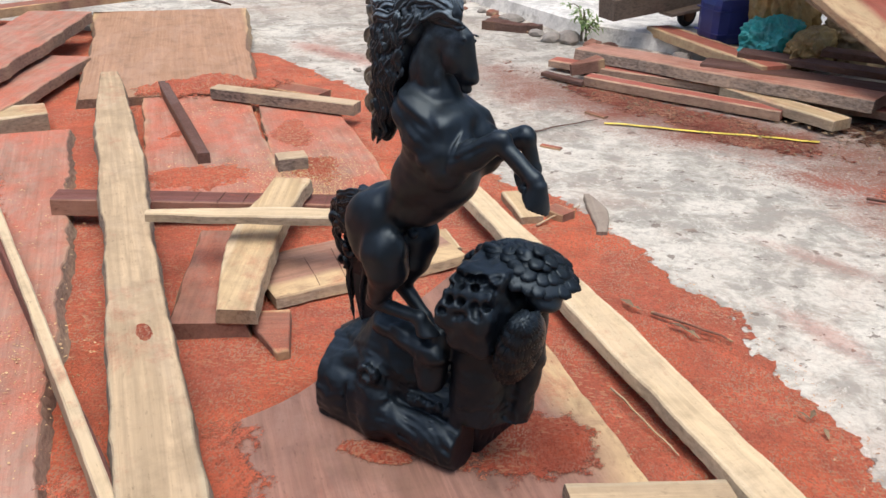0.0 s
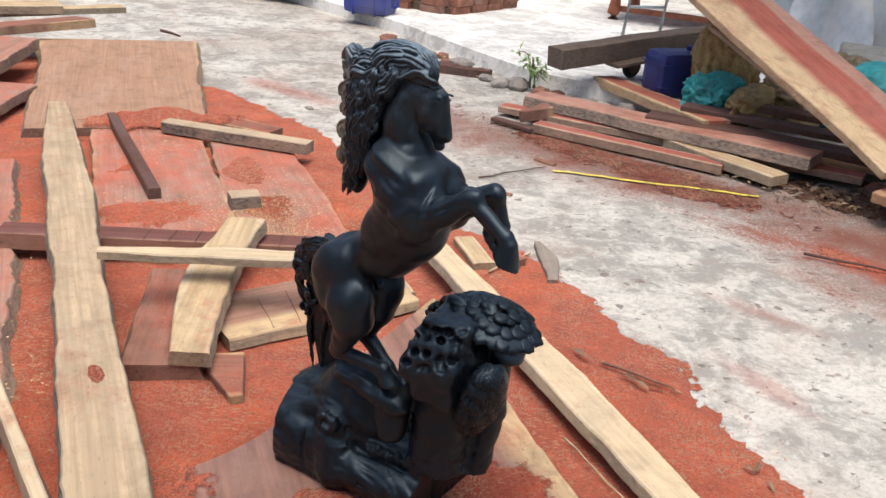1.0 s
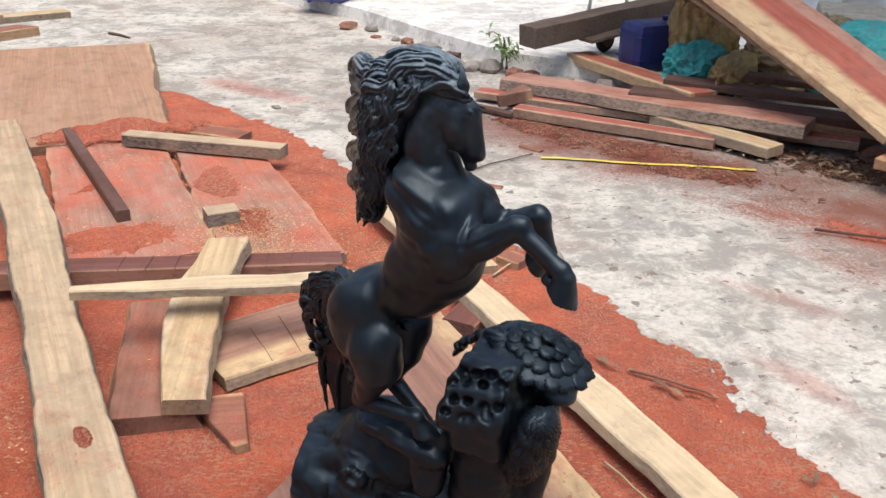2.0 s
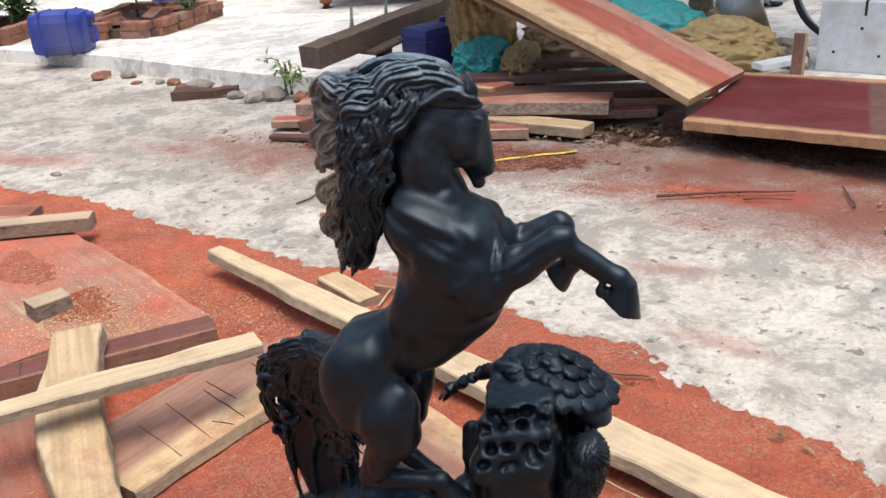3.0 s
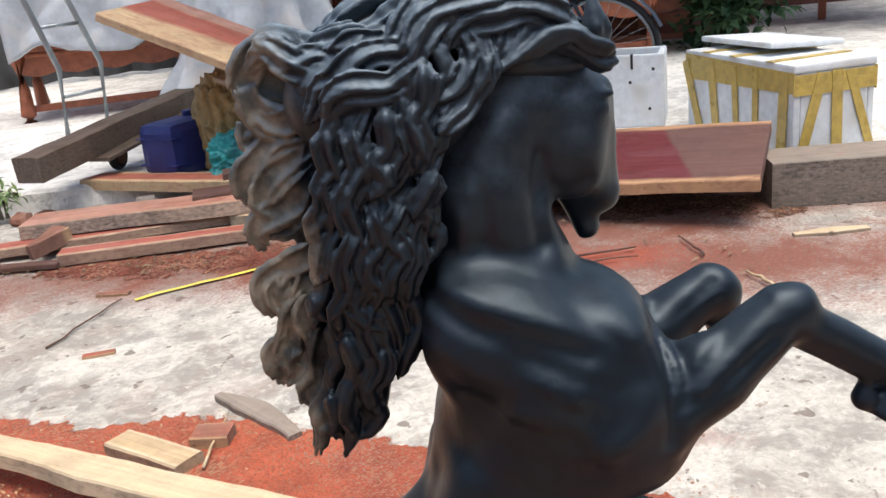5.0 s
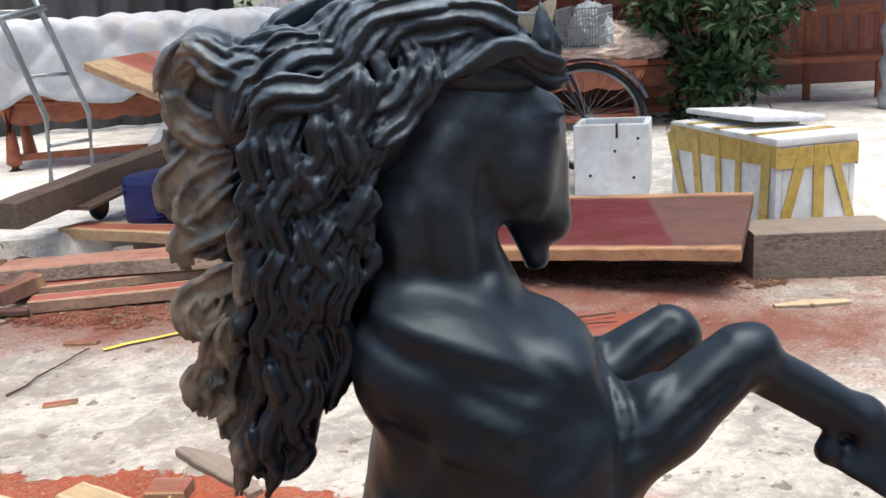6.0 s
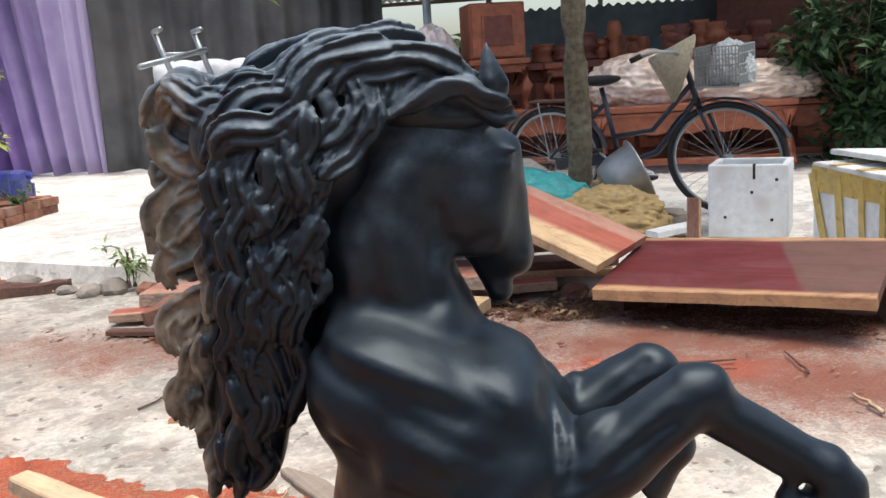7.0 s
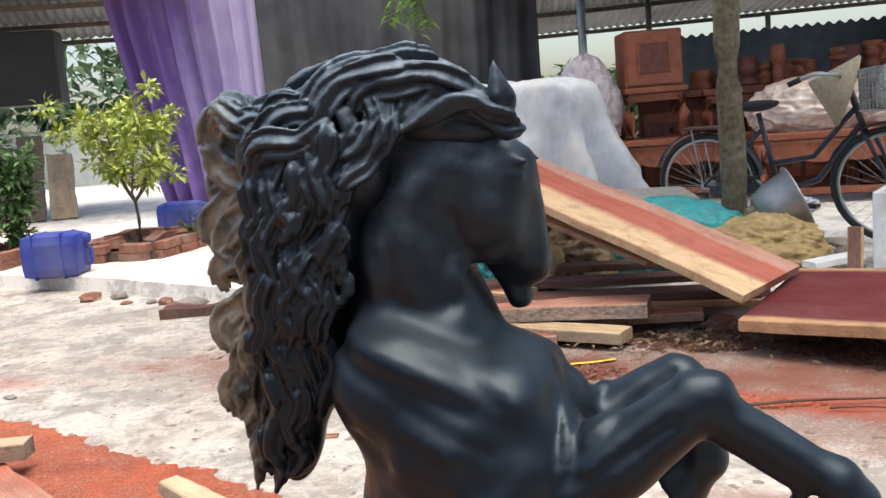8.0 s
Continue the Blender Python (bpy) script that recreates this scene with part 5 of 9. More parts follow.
def carved_hair(lo, hi, step, inner, outer, mass, locks, depth, back):
    """A solid of waving, grooved locks cut as relief; mass: (from q, to q, ends at s)."""
    body = Sculpt(lo, hi, step)
    xs = body.lo[0] + step * np.arange(body.n[0])
    ys = body.lo[1] + step * np.arange(body.n[1])
    zs = body.lo[2] + step * np.arange(body.n[2])
    gx, gz = np.meshgrid(xs, zs, indexing='ij')
    q, s, span, broad = flow_field(inner, outer, gx, gz)
    deep = depth(q, s)
    rim = np.minimum(np.minimum(q - mass[0], mass[1] - q) * 0.09, (mass[2] - s) * span)
    front = np.where(rim > 0, deep * 0.62 - 0.010 + 0.012 * np.clip(rim / 0.012, 0, 1), -0.05 + np.maximum(rim, -0.03))
    rear = np.where(rim > 0, back, -0.05 + np.maximum(rim, -0.03))
    for q0, half, amp, pitch, phase, end, hook, lift, strands, begin in locks:
        d, ph, tip, head = wavy(q, s, span, broad, q0, half, amp, pitch, phase, end, hook, begin)
        ad = np.abs(d)
        r = 0.0125 * (1 - 0.6 * tip) * np.clip(0.3 + 6 * s, 0, 1)
        hump = np.clip(1 - d * d, 0, 1) ** 0.7
        ribs = 1 - np.abs(np.sin(0.5 * math.pi * strands * np.clip(d, -1, 1) + 0.25 * np.sin(ph)))
        h = deep * lift + 0.0025 * np.sin(ph + 0.9) - 0.006 - 0.010 * (1 - head) - 0.008 * tip
        top = h + r * (0.62 * hump + 0.42 * ribs * np.sqrt(hump) + 0.12 * np.clip(d, -1, 1) * np.sin(ph + 2.2))
        front = np.maximum(front, np.where(ad < 1, top, np.where(ad < 1.6, h - 0.05 * (ad - 1), -0.05)))
        under = np.minimum(back, 0.012) + 0.007 * hump - h * 0.25
        rear = np.maximum(rear, np.where(ad < 1, under, np.where(ad < 1.6, np.minimum(under, 0.0) - 0.05 * (ad - 1), -0.05)))
    y = ys[None, :, None]
    body.d = np.maximum(-y - front[:, None, :], y - rear[:, None, :]).astype(np.float32)
    body.d[:, 0], body.d[:, -1] = 1.0, 1.0
    body.d[0], body.d[-1], body.d[:, :, 0], body.d[:, :, -1] = 1.0, 1.0, 1.0, 1.0
    return body


def add_skin(vs, fs):
    made = [statue.verts.new(p) for p in vs]
    for f in fs:
        statue.faces.new([made[k] for k in f])


# mane: a rounded mass along the neck that the locks are cut on
rnd = random.Random(11)
mane = Sculpt((-0.138, -0.064, 0.665), (0.122, 0.046, 0.985), 0.0011)
mane.ball((0.066, -0.010, 0.923), (0.030, 0.015, 0.009), 0.01)
mane.ball((0.035, -0.004, 0.936), (0.044, 0.027, 0.016), 0.01)
mane.ball((-0.018, -0.006, 0.936), (0.044, 0.030, 0.020), 0.01)
mane.ball((-0.054, -0.008, 0.915), (0.030, 0.024, 0.030), 0.01)
mane.ball((0.000, -0.010, 0.905), (0.026, 0.030, 0.030), 0.01)
mane.ball((-0.032, -0.010, 0.862), (0.032, 0.034, 0.052), 0.01, (0, 12, 0))
mane.ball((-0.046, -0.008, 0.796), (0.028, 0.034, 0.058), 0.01, (0, 6, 0))
mane.ball((-0.060, -0.008, 0.735), (0.018, 0.018, 0.040), 0.01, (0, 10, 0))


def tress(body, line, y0, y1, half, ribs=3, soft=0.0010, wave=0.12):
    """One carved lock along (x, z): a gouged ribbon from depth y0 to y1 that swells, rolls about its line and runs out to a point. ribs 0: hollowed."""
    n = 8 * len(line)
    bent = [q if i in (0, len(line) - 1) else tuple((1 + wave) * q[k] - 0.5 * wave * (line[i - 1][k] + line[i + 1][k]) for k in (0, 1)) for i, q in enumerate(line)]
    path = smooth_line([(x, y0 + (y1 - y0) * i / (len(line) - 1), z) for i, (x, z) in enumerate(bent)], n)
    phase = 25.0 * line[0][0] + 18.0 * line[-1][1]
    crest = line[0][1] > 0.93 and y0 > -0.03 and ribs
    s, rows = 0.0, []
    for i, p in enumerate(path):
        u = i / (n - 1)
        d = (path[min(i + 1, n - 1)] - path[max(i - 1, 0)]).normalized()
        s += (p - path[i - 1]).length if i else 0
        lean = max(-0.98, min(0.98, p.y / 0.038)) if crest else -1.0
        out = Vector((0, lean, math.sqrt(1 - lean * lean)))
        out = (out - d * out.dot(d)).normalized()
        roll = 0.20 * math.sin(phase + 2 * math.pi * s / 0.052)
        side = d.cross(out)
        a, b = side * math.cos(roll) + out * math.sin(roll), out * math.cos(roll) - side * math.sin(roll)
        tip = max(0.0, (u - 0.70) / 0.30)
        w = half * min(1.0, 0.55 + 3.5 * u) * (1 - 0.80 * tip ** 1.5) * (1 + 0.14 * math.sin(1.7 * phase + 2 * math.pi * s / 0.037))
        lift = 0.0012 * math.sin(0.6 * phase + 2 * math.pi * s / 0.045) - 0.004 * max(0.0, 1 - u / 0.10)
        rows.append((*(p + b * lift), *a, *b, *d, w, 0.6 * math.sin(phase + 30 * s)))
    rows = np.array(rows)
    c, sa, sb, sd, w, sway = rows[:, :3], rows[:, 3:6], rows[:, 6:9], rows[:, 9:12], rows[:, 12], rows[:, 13]
    reach = 1.4 * half + soft + 2 * body.step
    cut, (x, y, z) = body.box(c.min(0) - reach, c.max(0) + reach)
    field = np.full(x.shape, 1.0, np.float32)
    for i in range(0, n - 1, 5):
        k = slice(i, min(n, i + 7))
        lo = [max(0, int((v - r - g) / body.step)) for v, r, g in zip(c[k].min(0), (reach,) * 3, (x[0, 0, 0], y[0, 0, 0], z[0, 0, 0]))]
        hi = [int((v + r - g) / body.step) + 2 for v, r, g in zip(c[k].max(0), (reach,) * 3, (x[0, 0, 0], y[0, 0, 0], z[0, 0, 0]))]
        sub = tuple(slice(p, q) for p, q in zip(lo, hi))
        pts = np.stack([x[sub], y[sub], z[sub]], -1)
        if not pts.size:
            continue
        near = i + ((pts[..., None, :] - c[k]) ** 2).sum(-1).argmin(-1)
        v = pts - c[near]
        ta, tb, td = (v * sa[near]).sum(-1), (v * sb[near]).sum(-1), (v * sd[near]).sum(-1)
        ww = w[near]
        t = np.clip(ta / ww, -1.2, 1.2)
        front = np.clip(tb / (0.3 * ww), 0, 1)
        gouge = 0.26 * np.cos(0.66 * math.pi * ribs * t + sway[near]) - 0.03 if ribs else 0.85 * (t * t - 0.5)
        gap = np.maximum(np.abs(td) - 0.003, 0)
        dist = np.sqrt(ta ** 2 + (tb / 0.75) ** 2 + gap ** 2) - ww - gouge * ww * front
        field[sub] = np.minimum(field[sub], dist)
    body.join(cut, field, soft)


# long locks down the side of the neck
tress(mane, ((0.030, 0.952), (0.028, 0.935), (0.028, 0.926), (0.018, 0.910), (0.009, 0.903), (0.003, 0.898)), -0.034, -0.05, 0.0070, 3)
tress(mane, ((0.018, 0.947), (0.022, 0.933), (0.013, 0.919), (0.002, 0.913), (-0.001, 0.904), (-0.000, 0.894), (-0.008, 0.881)), -0.04, -0.044, 0.0077, 3)
tress(mane, ((0.003, 0.940), (0.006, 0.928), (-0.001, 0.917), (-0.007, 0.909), (-0.003, 0.897), (-0.009, 0.889)), -0.044, -0.042, 0.0070, 2)
tress(mane, ((-0.005, 0.929), (-0.007, 0.915), (-0.013, 0.903), (-0.012, 0.891), (-0.015, 0.877)), -0.051, -0.047, 0.0077, 3)
tress(mane, ((-0.012, 0.921), (-0.017, 0.910), (-0.016, 0.898), (-0.022, 0.887), (-0.029, 0.878), (-0.036, 0.870), (-0.037, 0.862), (-0.034, 0.850), (-0.030, 0.837), (-0.036, 0.824), (-0.034, 0.805)), -0.047, -0.037, 0.0090, 3)
tress(mane, ((-0.028, 0.910), (-0.028, 0.894), (-0.034, 0.884), (-0.032, 0.875), (-0.038, 0.867)), -0.052, -0.05, 0.0063, 2)
tress(mane, ((-0.037, 0.909), (-0.044, 0.894), (-0.042, 0.882), (-0.050, 0.870), (-0.054, 0.861), (-0.050, 0.845), (-0.044, 0.829), (-0.049, 0.813), (-0.055, 0.803), (-0.054, 0.792), (-0.045, 0.785), (-0.040, 0.779)), -0.046, -0.036, 0.0083, 3)
tress(mane, ((-0.046, 0.910), (-0.051, 0.894), (-0.048, 0.881), (-0.057, 0.867), (-0.056, 0.851), (-0.064, 0.835), (-0.069, 0.822), (-0.077, 0.813)), -0.042, -0.03, 0.0083, 3)
tress(mane, ((-0.055, 0.910), (-0.060, 0.894), (-0.058, 0.881), (-0.065, 0.872), (-0.065, 0.859), (-0.072, 0.847), (-0.070, 0.833), (-0.079, 0.817)), -0.043, -0.027, 0.0083, 3)
tress(mane, ((-0.000, 0.894), (-0.008, 0.876), (-0.006, 0.866), (-0.013, 0.858), (-0.011, 0.849), (-0.018, 0.840), (-0.015, 0.826)), -0.043, -0.041, 0.0070, 3)
tress(mane, ((-0.006, 0.870), (-0.012, 0.860), (-0.016, 0.854)), -0.048, -0.048, 0.0058, 2)
tress(mane, ((-0.025, 0.855), (-0.033, 0.841), (-0.027, 0.828), (-0.033, 0.816), (-0.035, 0.802)), -0.046, -0.042, 0.0077, 3)
tress(mane, ((-0.015, 0.852), (-0.020, 0.837), (-0.018, 0.824), (-0.024, 0.811), (-0.027, 0.797)), -0.042, -0.04, 0.0070, 3)
tress(mane, ((-0.040, 0.853), (-0.038, 0.838), (-0.046, 0.822), (-0.042, 0.808), (-0.050, 0.797)), -0.047, -0.039, 0.0077, 3)
tress(mane, ((-0.005, 0.856), (-0.010, 0.845), (-0.005, 0.836), (-0.009, 0.824)), -0.039, -0.041, 0.0056, 2)
tress(mane, ((-0.051, 0.842), (-0.059, 0.826), (-0.059, 0.809), (-0.067, 0.795), (-0.067, 0.777)), -0.044, -0.032, 0.0077, 3)
tress(mane, ((-0.026, 0.802), (-0.022, 0.783), (-0.029, 0.765), (-0.036, 0.748)), -0.036, -0.03, 0.0077, 2)
tress(mane, ((-0.037, 0.825), (-0.042, 0.806), (-0.036, 0.788), (-0.035, 0.770), (-0.042, 0.747)), -0.04, -0.028, 0.0083, 3)
tress(mane, ((-0.072, 0.837), (-0.075, 0.823), (-0.074, 0.806), (-0.079, 0.796), (-0.071, 0.784)), -0.029, -0.023, 0.0070, 2)
# hanging tips below the shoulder
tress(mane, ((-0.068, 0.808), (-0.064, 0.791), (-0.071, 0.777), (-0.070, 0.762), (-0.076, 0.748), (-0.080, 0.733), (-0.088, 0.721), (-0.091, 0.707), (-0.095, 0.692)), -0.027, -0.011, 0.0077, 2)
tress(mane, ((-0.064, 0.779), (-0.061, 0.760), (-0.067, 0.742), (-0.071, 0.727), (-0.069, 0.711), (-0.075, 0.695)), -0.036, -0.022, 0.0077, 2)
tress(mane, ((-0.051, 0.786), (-0.050, 0.768), (-0.057, 0.750), (-0.057, 0.735), (-0.053, 0.721), (-0.061, 0.710), (-0.071, 0.711)), -0.036, -0.02, 0.0077, 2)
tress(mane, ((-0.042, 0.781), (-0.043, 0.764), (-0.052, 0.750), (-0.060, 0.740), (-0.061, 0.728), (-0.057, 0.715)), -0.034, -0.02, 0.0070, 2)
tress(mane, ((-0.079, 0.738), (-0.079, 0.719), (-0.086, 0.711), (-0.091, 0.696)), -0.025, -0.017, 0.0063, 2)
tress(mane, ((-0.059, 0.782), (-0.069, 0.765), (-0.062, 0.750), (-0.073, 0.735), (-0.078, 0.715), (-0.076, 0.703)), -0.021, -0.015, 0.0077, 3)
tress(mane, ((-0.047, 0.798), (-0.052, 0.778), (-0.046, 0.759), (-0.054, 0.742), (-0.051, 0.726)), -0.038, -0.03, 0.0077, 3)
# locks swept back over the crest and the roll above the brow
tress(mane, ((0.076, 0.949), (0.062, 0.956), (0.050, 0.957), (0.039, 0.956), (0.024, 0.955), (0.015, 0.950), (0.010, 0.942)), -0.03, -0.04, 0.0090, 3)
tress(mane, ((0.057, 0.966), (0.035, 0.967), (0.011, 0.965), (-0.003, 0.960), (-0.011, 0.952), (-0.014, 0.941), (-0.013, 0.932)), -0.022, -0.042, 0.0098, 3)
tress(mane, ((0.042, 0.962), (0.018, 0.961), (0.004, 0.956), (-0.005, 0.947), (-0.009, 0.936)), -0.035, -0.047, 0.0083, 3)
tress(mane, ((0.031, 0.959), (0.018, 0.954), (0.006, 0.952), (0.001, 0.943), (0.005, 0.932), (0.002, 0.923)), -0.027, -0.04, 0.0077, 2)
tress(mane, ((-0.012, 0.950), (-0.027, 0.945), (-0.040, 0.945), (-0.049, 0.940), (-0.062, 0.940), (-0.073, 0.938), (-0.082, 0.945), (-0.088, 0.948), (-0.094, 0.944), (-0.100, 0.938)), -0.034, -0.01, 0.0083, 3)
tress(mane, ((-0.020, 0.954), (-0.042, 0.950), (-0.056, 0.947), (-0.067, 0.944), (-0.075, 0.948), (-0.082, 0.952), (-0.091, 0.950), (-0.099, 0.942)), -0.022, -0.004, 0.0077, 3)
tress(mane, ((-0.027, 0.952), (-0.043, 0.948), (-0.059, 0.946), (-0.068, 0.949), (-0.075, 0.952), (-0.083, 0.950)), -0.012, -0.002, 0.0070, 2)
tress(mane, ((-0.010, 0.932), (-0.017, 0.927), (-0.027, 0.924), (-0.036, 0.925), (-0.044, 0.925), (-0.052, 0.921), (-0.056, 0.914), (-0.055, 0.911)), -0.049, -0.043, 0.0083, 3)
tress(mane, ((-0.013, 0.924), (-0.024, 0.918), (-0.037, 0.916), (-0.047, 0.915), (-0.054, 0.911), (-0.057, 0.904)), -0.041, -0.037, 0.0083, 3)
tress(mane, ((-0.013, 0.941), (-0.023, 0.941), (-0.033, 0.940), (-0.042, 0.936), (-0.049, 0.930), (-0.058, 0.925), (-0.064, 0.917), (-0.069, 0.909)), -0.044, -0.03, 0.0083, 3)
tress(mane, ((-0.032, 0.942), (-0.044, 0.937), (-0.055, 0.933), (-0.064, 0.928), (-0.069, 0.918), (-0.077, 0.909)), -0.038, -0.016, 0.0070, 2)
tress(mane, ((0.103, 0.922), (0.096, 0.923), (0.087, 0.929), (0.078, 0.934), (0.066, 0.938), (0.054, 0.935), (0.043, 0.930), (0.034, 0.922)), -0.024, -0.032, 0.0060, 2)
tress(mane, ((0.101, 0.931), (0.090, 0.935), (0.081, 0.940), (0.069, 0.941), (0.059, 0.937), (0.049, 0.932), (0.038, 0.926)), -0.029, -0.039, 0.0070, 2)
tress(mane, ((0.090, 0.936), (0.079, 0.943), (0.069, 0.945), (0.061, 0.940), (0.051, 0.934), (0.041, 0.931)), -0.021, -0.033, 0.0070, 3)
tress(mane, ((0.084, 0.940), (0.075, 0.950), (0.064, 0.952), (0.056, 0.945), (0.048, 0.937), (0.038, 0.932)), -0.02, -0.036, 0.0070, 2)
tress(mane, ((0.079, 0.939), (0.068, 0.950), (0.059, 0.952), (0.051, 0.945), (0.045, 0.936), (0.037, 0.931), (0.033, 0.925)), -0.018, -0.038, 0.0077, 3)
tress(mane, ((0.073, 0.945), (0.060, 0.956), (0.050, 0.957), (0.042, 0.951), (0.039, 0.941), (0.034, 0.930)), -0.014, -0.038, 0.0077, 3)
tress(mane, ((0.067, 0.949), (0.049, 0.962), (0.031, 0.965), (0.014, 0.964), (0.001, 0.962), (-0.013, 0.961), (-0.027, 0.955), (-0.041, 0.949)), -0.006, -0.016, 0.0090, 3)
tress(mane, ((0.069, 0.949), (0.051, 0.961), (0.031, 0.967), (0.010, 0.969), (-0.015, 0.968), (-0.029, 0.964), (-0.044, 0.958), (-0.058, 0.952)), 0.008, 0.004, 0.0090, 3)
tress(mane, ((0.066, 0.947), (0.050, 0.960), (0.028, 0.967), (0.007, 0.969), (-0.018, 0.967), (-0.034, 0.962), (-0.051, 0.955), (-0.066, 0.952)), 0.02, 0.012, 0.0090, 3)
tress(mane, ((0.064, 0.943), (0.047, 0.956), (0.026, 0.962), (0.002, 0.964), (-0.023, 0.961), (-0.042, 0.953), (-0.060, 0.949)), 0.03, 0.016, 0.0083, 3)
# open curls along the back of the mane, thinly lacquered
tress(mane, ((-0.063, 0.936), (-0.076, 0.937), (-0.085, 0.943), (-0.095, 0.945), (-0.102, 0.938), (-0.106, 0.927), (-0.104, 0.918)), -0.004, 0, 0.0058, 0, wave=0.0)
tress(mane, ((-0.105, 0.926), (-0.102, 0.914), (-0.094, 0.903), (-0.083, 0.901), (-0.074, 0.907), (-0.071, 0.916)), -0.004, 0.002, 0.0052, 0, wave=0.0)
tress(mane, ((-0.055, 0.930), (-0.067, 0.920), (-0.074, 0.911), (-0.084, 0.906), (-0.094, 0.910), (-0.102, 0.917), (-0.105, 0.923)), -0.01, 0, 0.0052, 0, wave=0.0)
tress(mane, ((-0.105, 0.930), (-0.095, 0.928), (-0.082, 0.925), (-0.067, 0.926)), 0.004, 0.006, 0.0063, 0, wave=0.0)
tress(mane, ((-0.091, 0.900), (-0.098, 0.896), (-0.104, 0.893), (-0.107, 0.899), (-0.108, 0.909)), 0.004, 0.004, 0.0047, 0, wave=0.0)
tress(mane, ((-0.069, 0.899), (-0.083, 0.895), (-0.095, 0.890), (-0.106, 0.882), (-0.112, 0.875), (-0.112, 0.865), (-0.106, 0.857)), -0.002, 0.004, 0.0058, 0, wave=0.0)
tress(mane, ((-0.069, 0.890), (-0.083, 0.886), (-0.092, 0.878), (-0.101, 0.869), (-0.104, 0.860), (-0.099, 0.855), (-0.092, 0.856)), -0.004, 0.004, 0.0058, 0, wave=0.0)
tress(mane, ((-0.074, 0.871), (-0.083, 0.863), (-0.090, 0.855), (-0.100, 0.849), (-0.108, 0.845), (-0.112, 0.838), (-0.110, 0.829)), -0.004, 0.004, 0.0058, 0, wave=0.0)
tress(mane, ((-0.075, 0.863), (-0.081, 0.852), (-0.089, 0.846), (-0.097, 0.841), (-0.107, 0.840)), 0.002, 0.006, 0.0058, 0, wave=0.0)
tress(mane, ((-0.077, 0.889), (-0.083, 0.877), (-0.086, 0.867), (-0.091, 0.860)), 0.006, 0.008, 0.0063, 0, wave=0.0)
tress(mane, ((-0.081, 0.824), (-0.093, 0.820), (-0.104, 0.813), (-0.110, 0.804), (-0.109, 0.794), (-0.106, 0.785)), -0.006, 0, 0.0058, 0, wave=0.0)
tress(mane, ((-0.084, 0.811), (-0.092, 0.797), (-0.102, 0.795), (-0.104, 0.803), (-0.097, 0.808), (-0.087, 0.811)), -0.006, 0, 0.0051, 0, wave=0.0)
tress(mane, ((-0.085, 0.795), (-0.095, 0.785), (-0.101, 0.774), (-0.104, 0.764), (-0.110, 0.759), (-0.111, 0.748), (-0.111, 0.738)), -0.006, 0.002, 0.0058, 0, wave=0.0)
tress(mane, ((-0.086, 0.788), (-0.095, 0.777), (-0.099, 0.762), (-0.094, 0.755), (-0.102, 0.744), (-0.110, 0.739)), -0.002, 0.004, 0.0058, 0, wave=0.0)
tress(mane, ((-0.076, 0.779), (-0.078, 0.768), (-0.084, 0.756), (-0.084, 0.745), (-0.088, 0.736), (-0.094, 0.730), (-0.091, 0.717)), -0.01, -0.002, 0.0058, 0, wave=0.0)
tress(mane, ((-0.071, 0.889), (-0.075, 0.877), (-0.074, 0.864), (-0.081, 0.851), (-0.083, 0.834), (-0.082, 0.819)), -0.002, 0.006, 0.0052, 0, wave=0.0)
tress(mane, ((-0.083, 0.794), (-0.088, 0.785), (-0.085, 0.770), (-0.083, 0.757)), -0.012, -0.008, 0.0052, 0, wave=0.0)
add_skin(*mane.skin(2))
# tail: falls from the dock in curls to the rock
T_IN = ((-0.112, 0.545), (-0.140, 0.532), (-0.157, 0.510), (-0.160, 0.460), (-0.132, 0.412), (-0.117, 0.385), (-0.128, 0.335), (-0.150, 0.225))
T_OUT = ((-0.112, 0.572), (-0.165, 0.556), (-0.214, 0.540), (-0.255, 0.512), (-0.272, 0.462), (-0.270, 0.420), (-0.276, 0.345), (-0.240, 0.215))
locks = []
for lift, count, half in ((0.78, 9, 0.0098), (0.92, 8, 0.0090)):
    for i in range(count):
        q0 = 0.02 + 0.96 * (i + 0.5 + rnd.uniform(-0.25, 0.25)) / count
        locks.append((q0, half, rnd.uniform(0.004, 0.008), rnd.uniform(0.05, 0.065), 6 * q0 + rnd.uniform(-0.8, 0.8), rnd.uniform(0.6, 0.88), rnd.choice((-0.014, 0.014)), lift, 3, 0.0))
tail = carved_hair((-0.318, -0.052, 0.200), (-0.098, 0.055, 0.59), 0.0016, T_IN, T_OUT, (0.05, 0.95, 1.0), locks, lambda q, s: 0.030 * np.sqrt(np.clip(1 - ((np.clip(q, -0.1, 1.1) - 0.5) / 0.62) ** 2, 0.05, 1)), 0.030)
tail_in, tail_out = smooth_line([(x, 0, z) for x, z in T_IN], 60), smooth_line([(x, 0, z) for x, z in T_OUT], 60)
for i in range(30):
    q0, first = rnd.uniform(0.0, 1.0), rnd.choice((0, 12, 20, 28))
    last, ph = min(59, first + rnd.randint(24, 40)), rnd.uniform(0, 6.28)
    line = []
    for k in range(7):
        j = first + (last - first) * k // 6
        p = tail_in[j].lerp(tail_out[j], q0 + 0.062 * math.sin(ph + 1.9 * k))
        line.append((p.x + (0.012 * math.cos(ph) if k == 6 else 0), p.z))
    y = -0.030 * math.sqrt(max(0.1, 1 - (1.8 * q0 - 0.9) ** 2))
    tress(tail, line, y, y + rnd.uniform(0, 0.010), rnd.uniform(0.0070, 0.0105), rnd.choice((2, 3)))
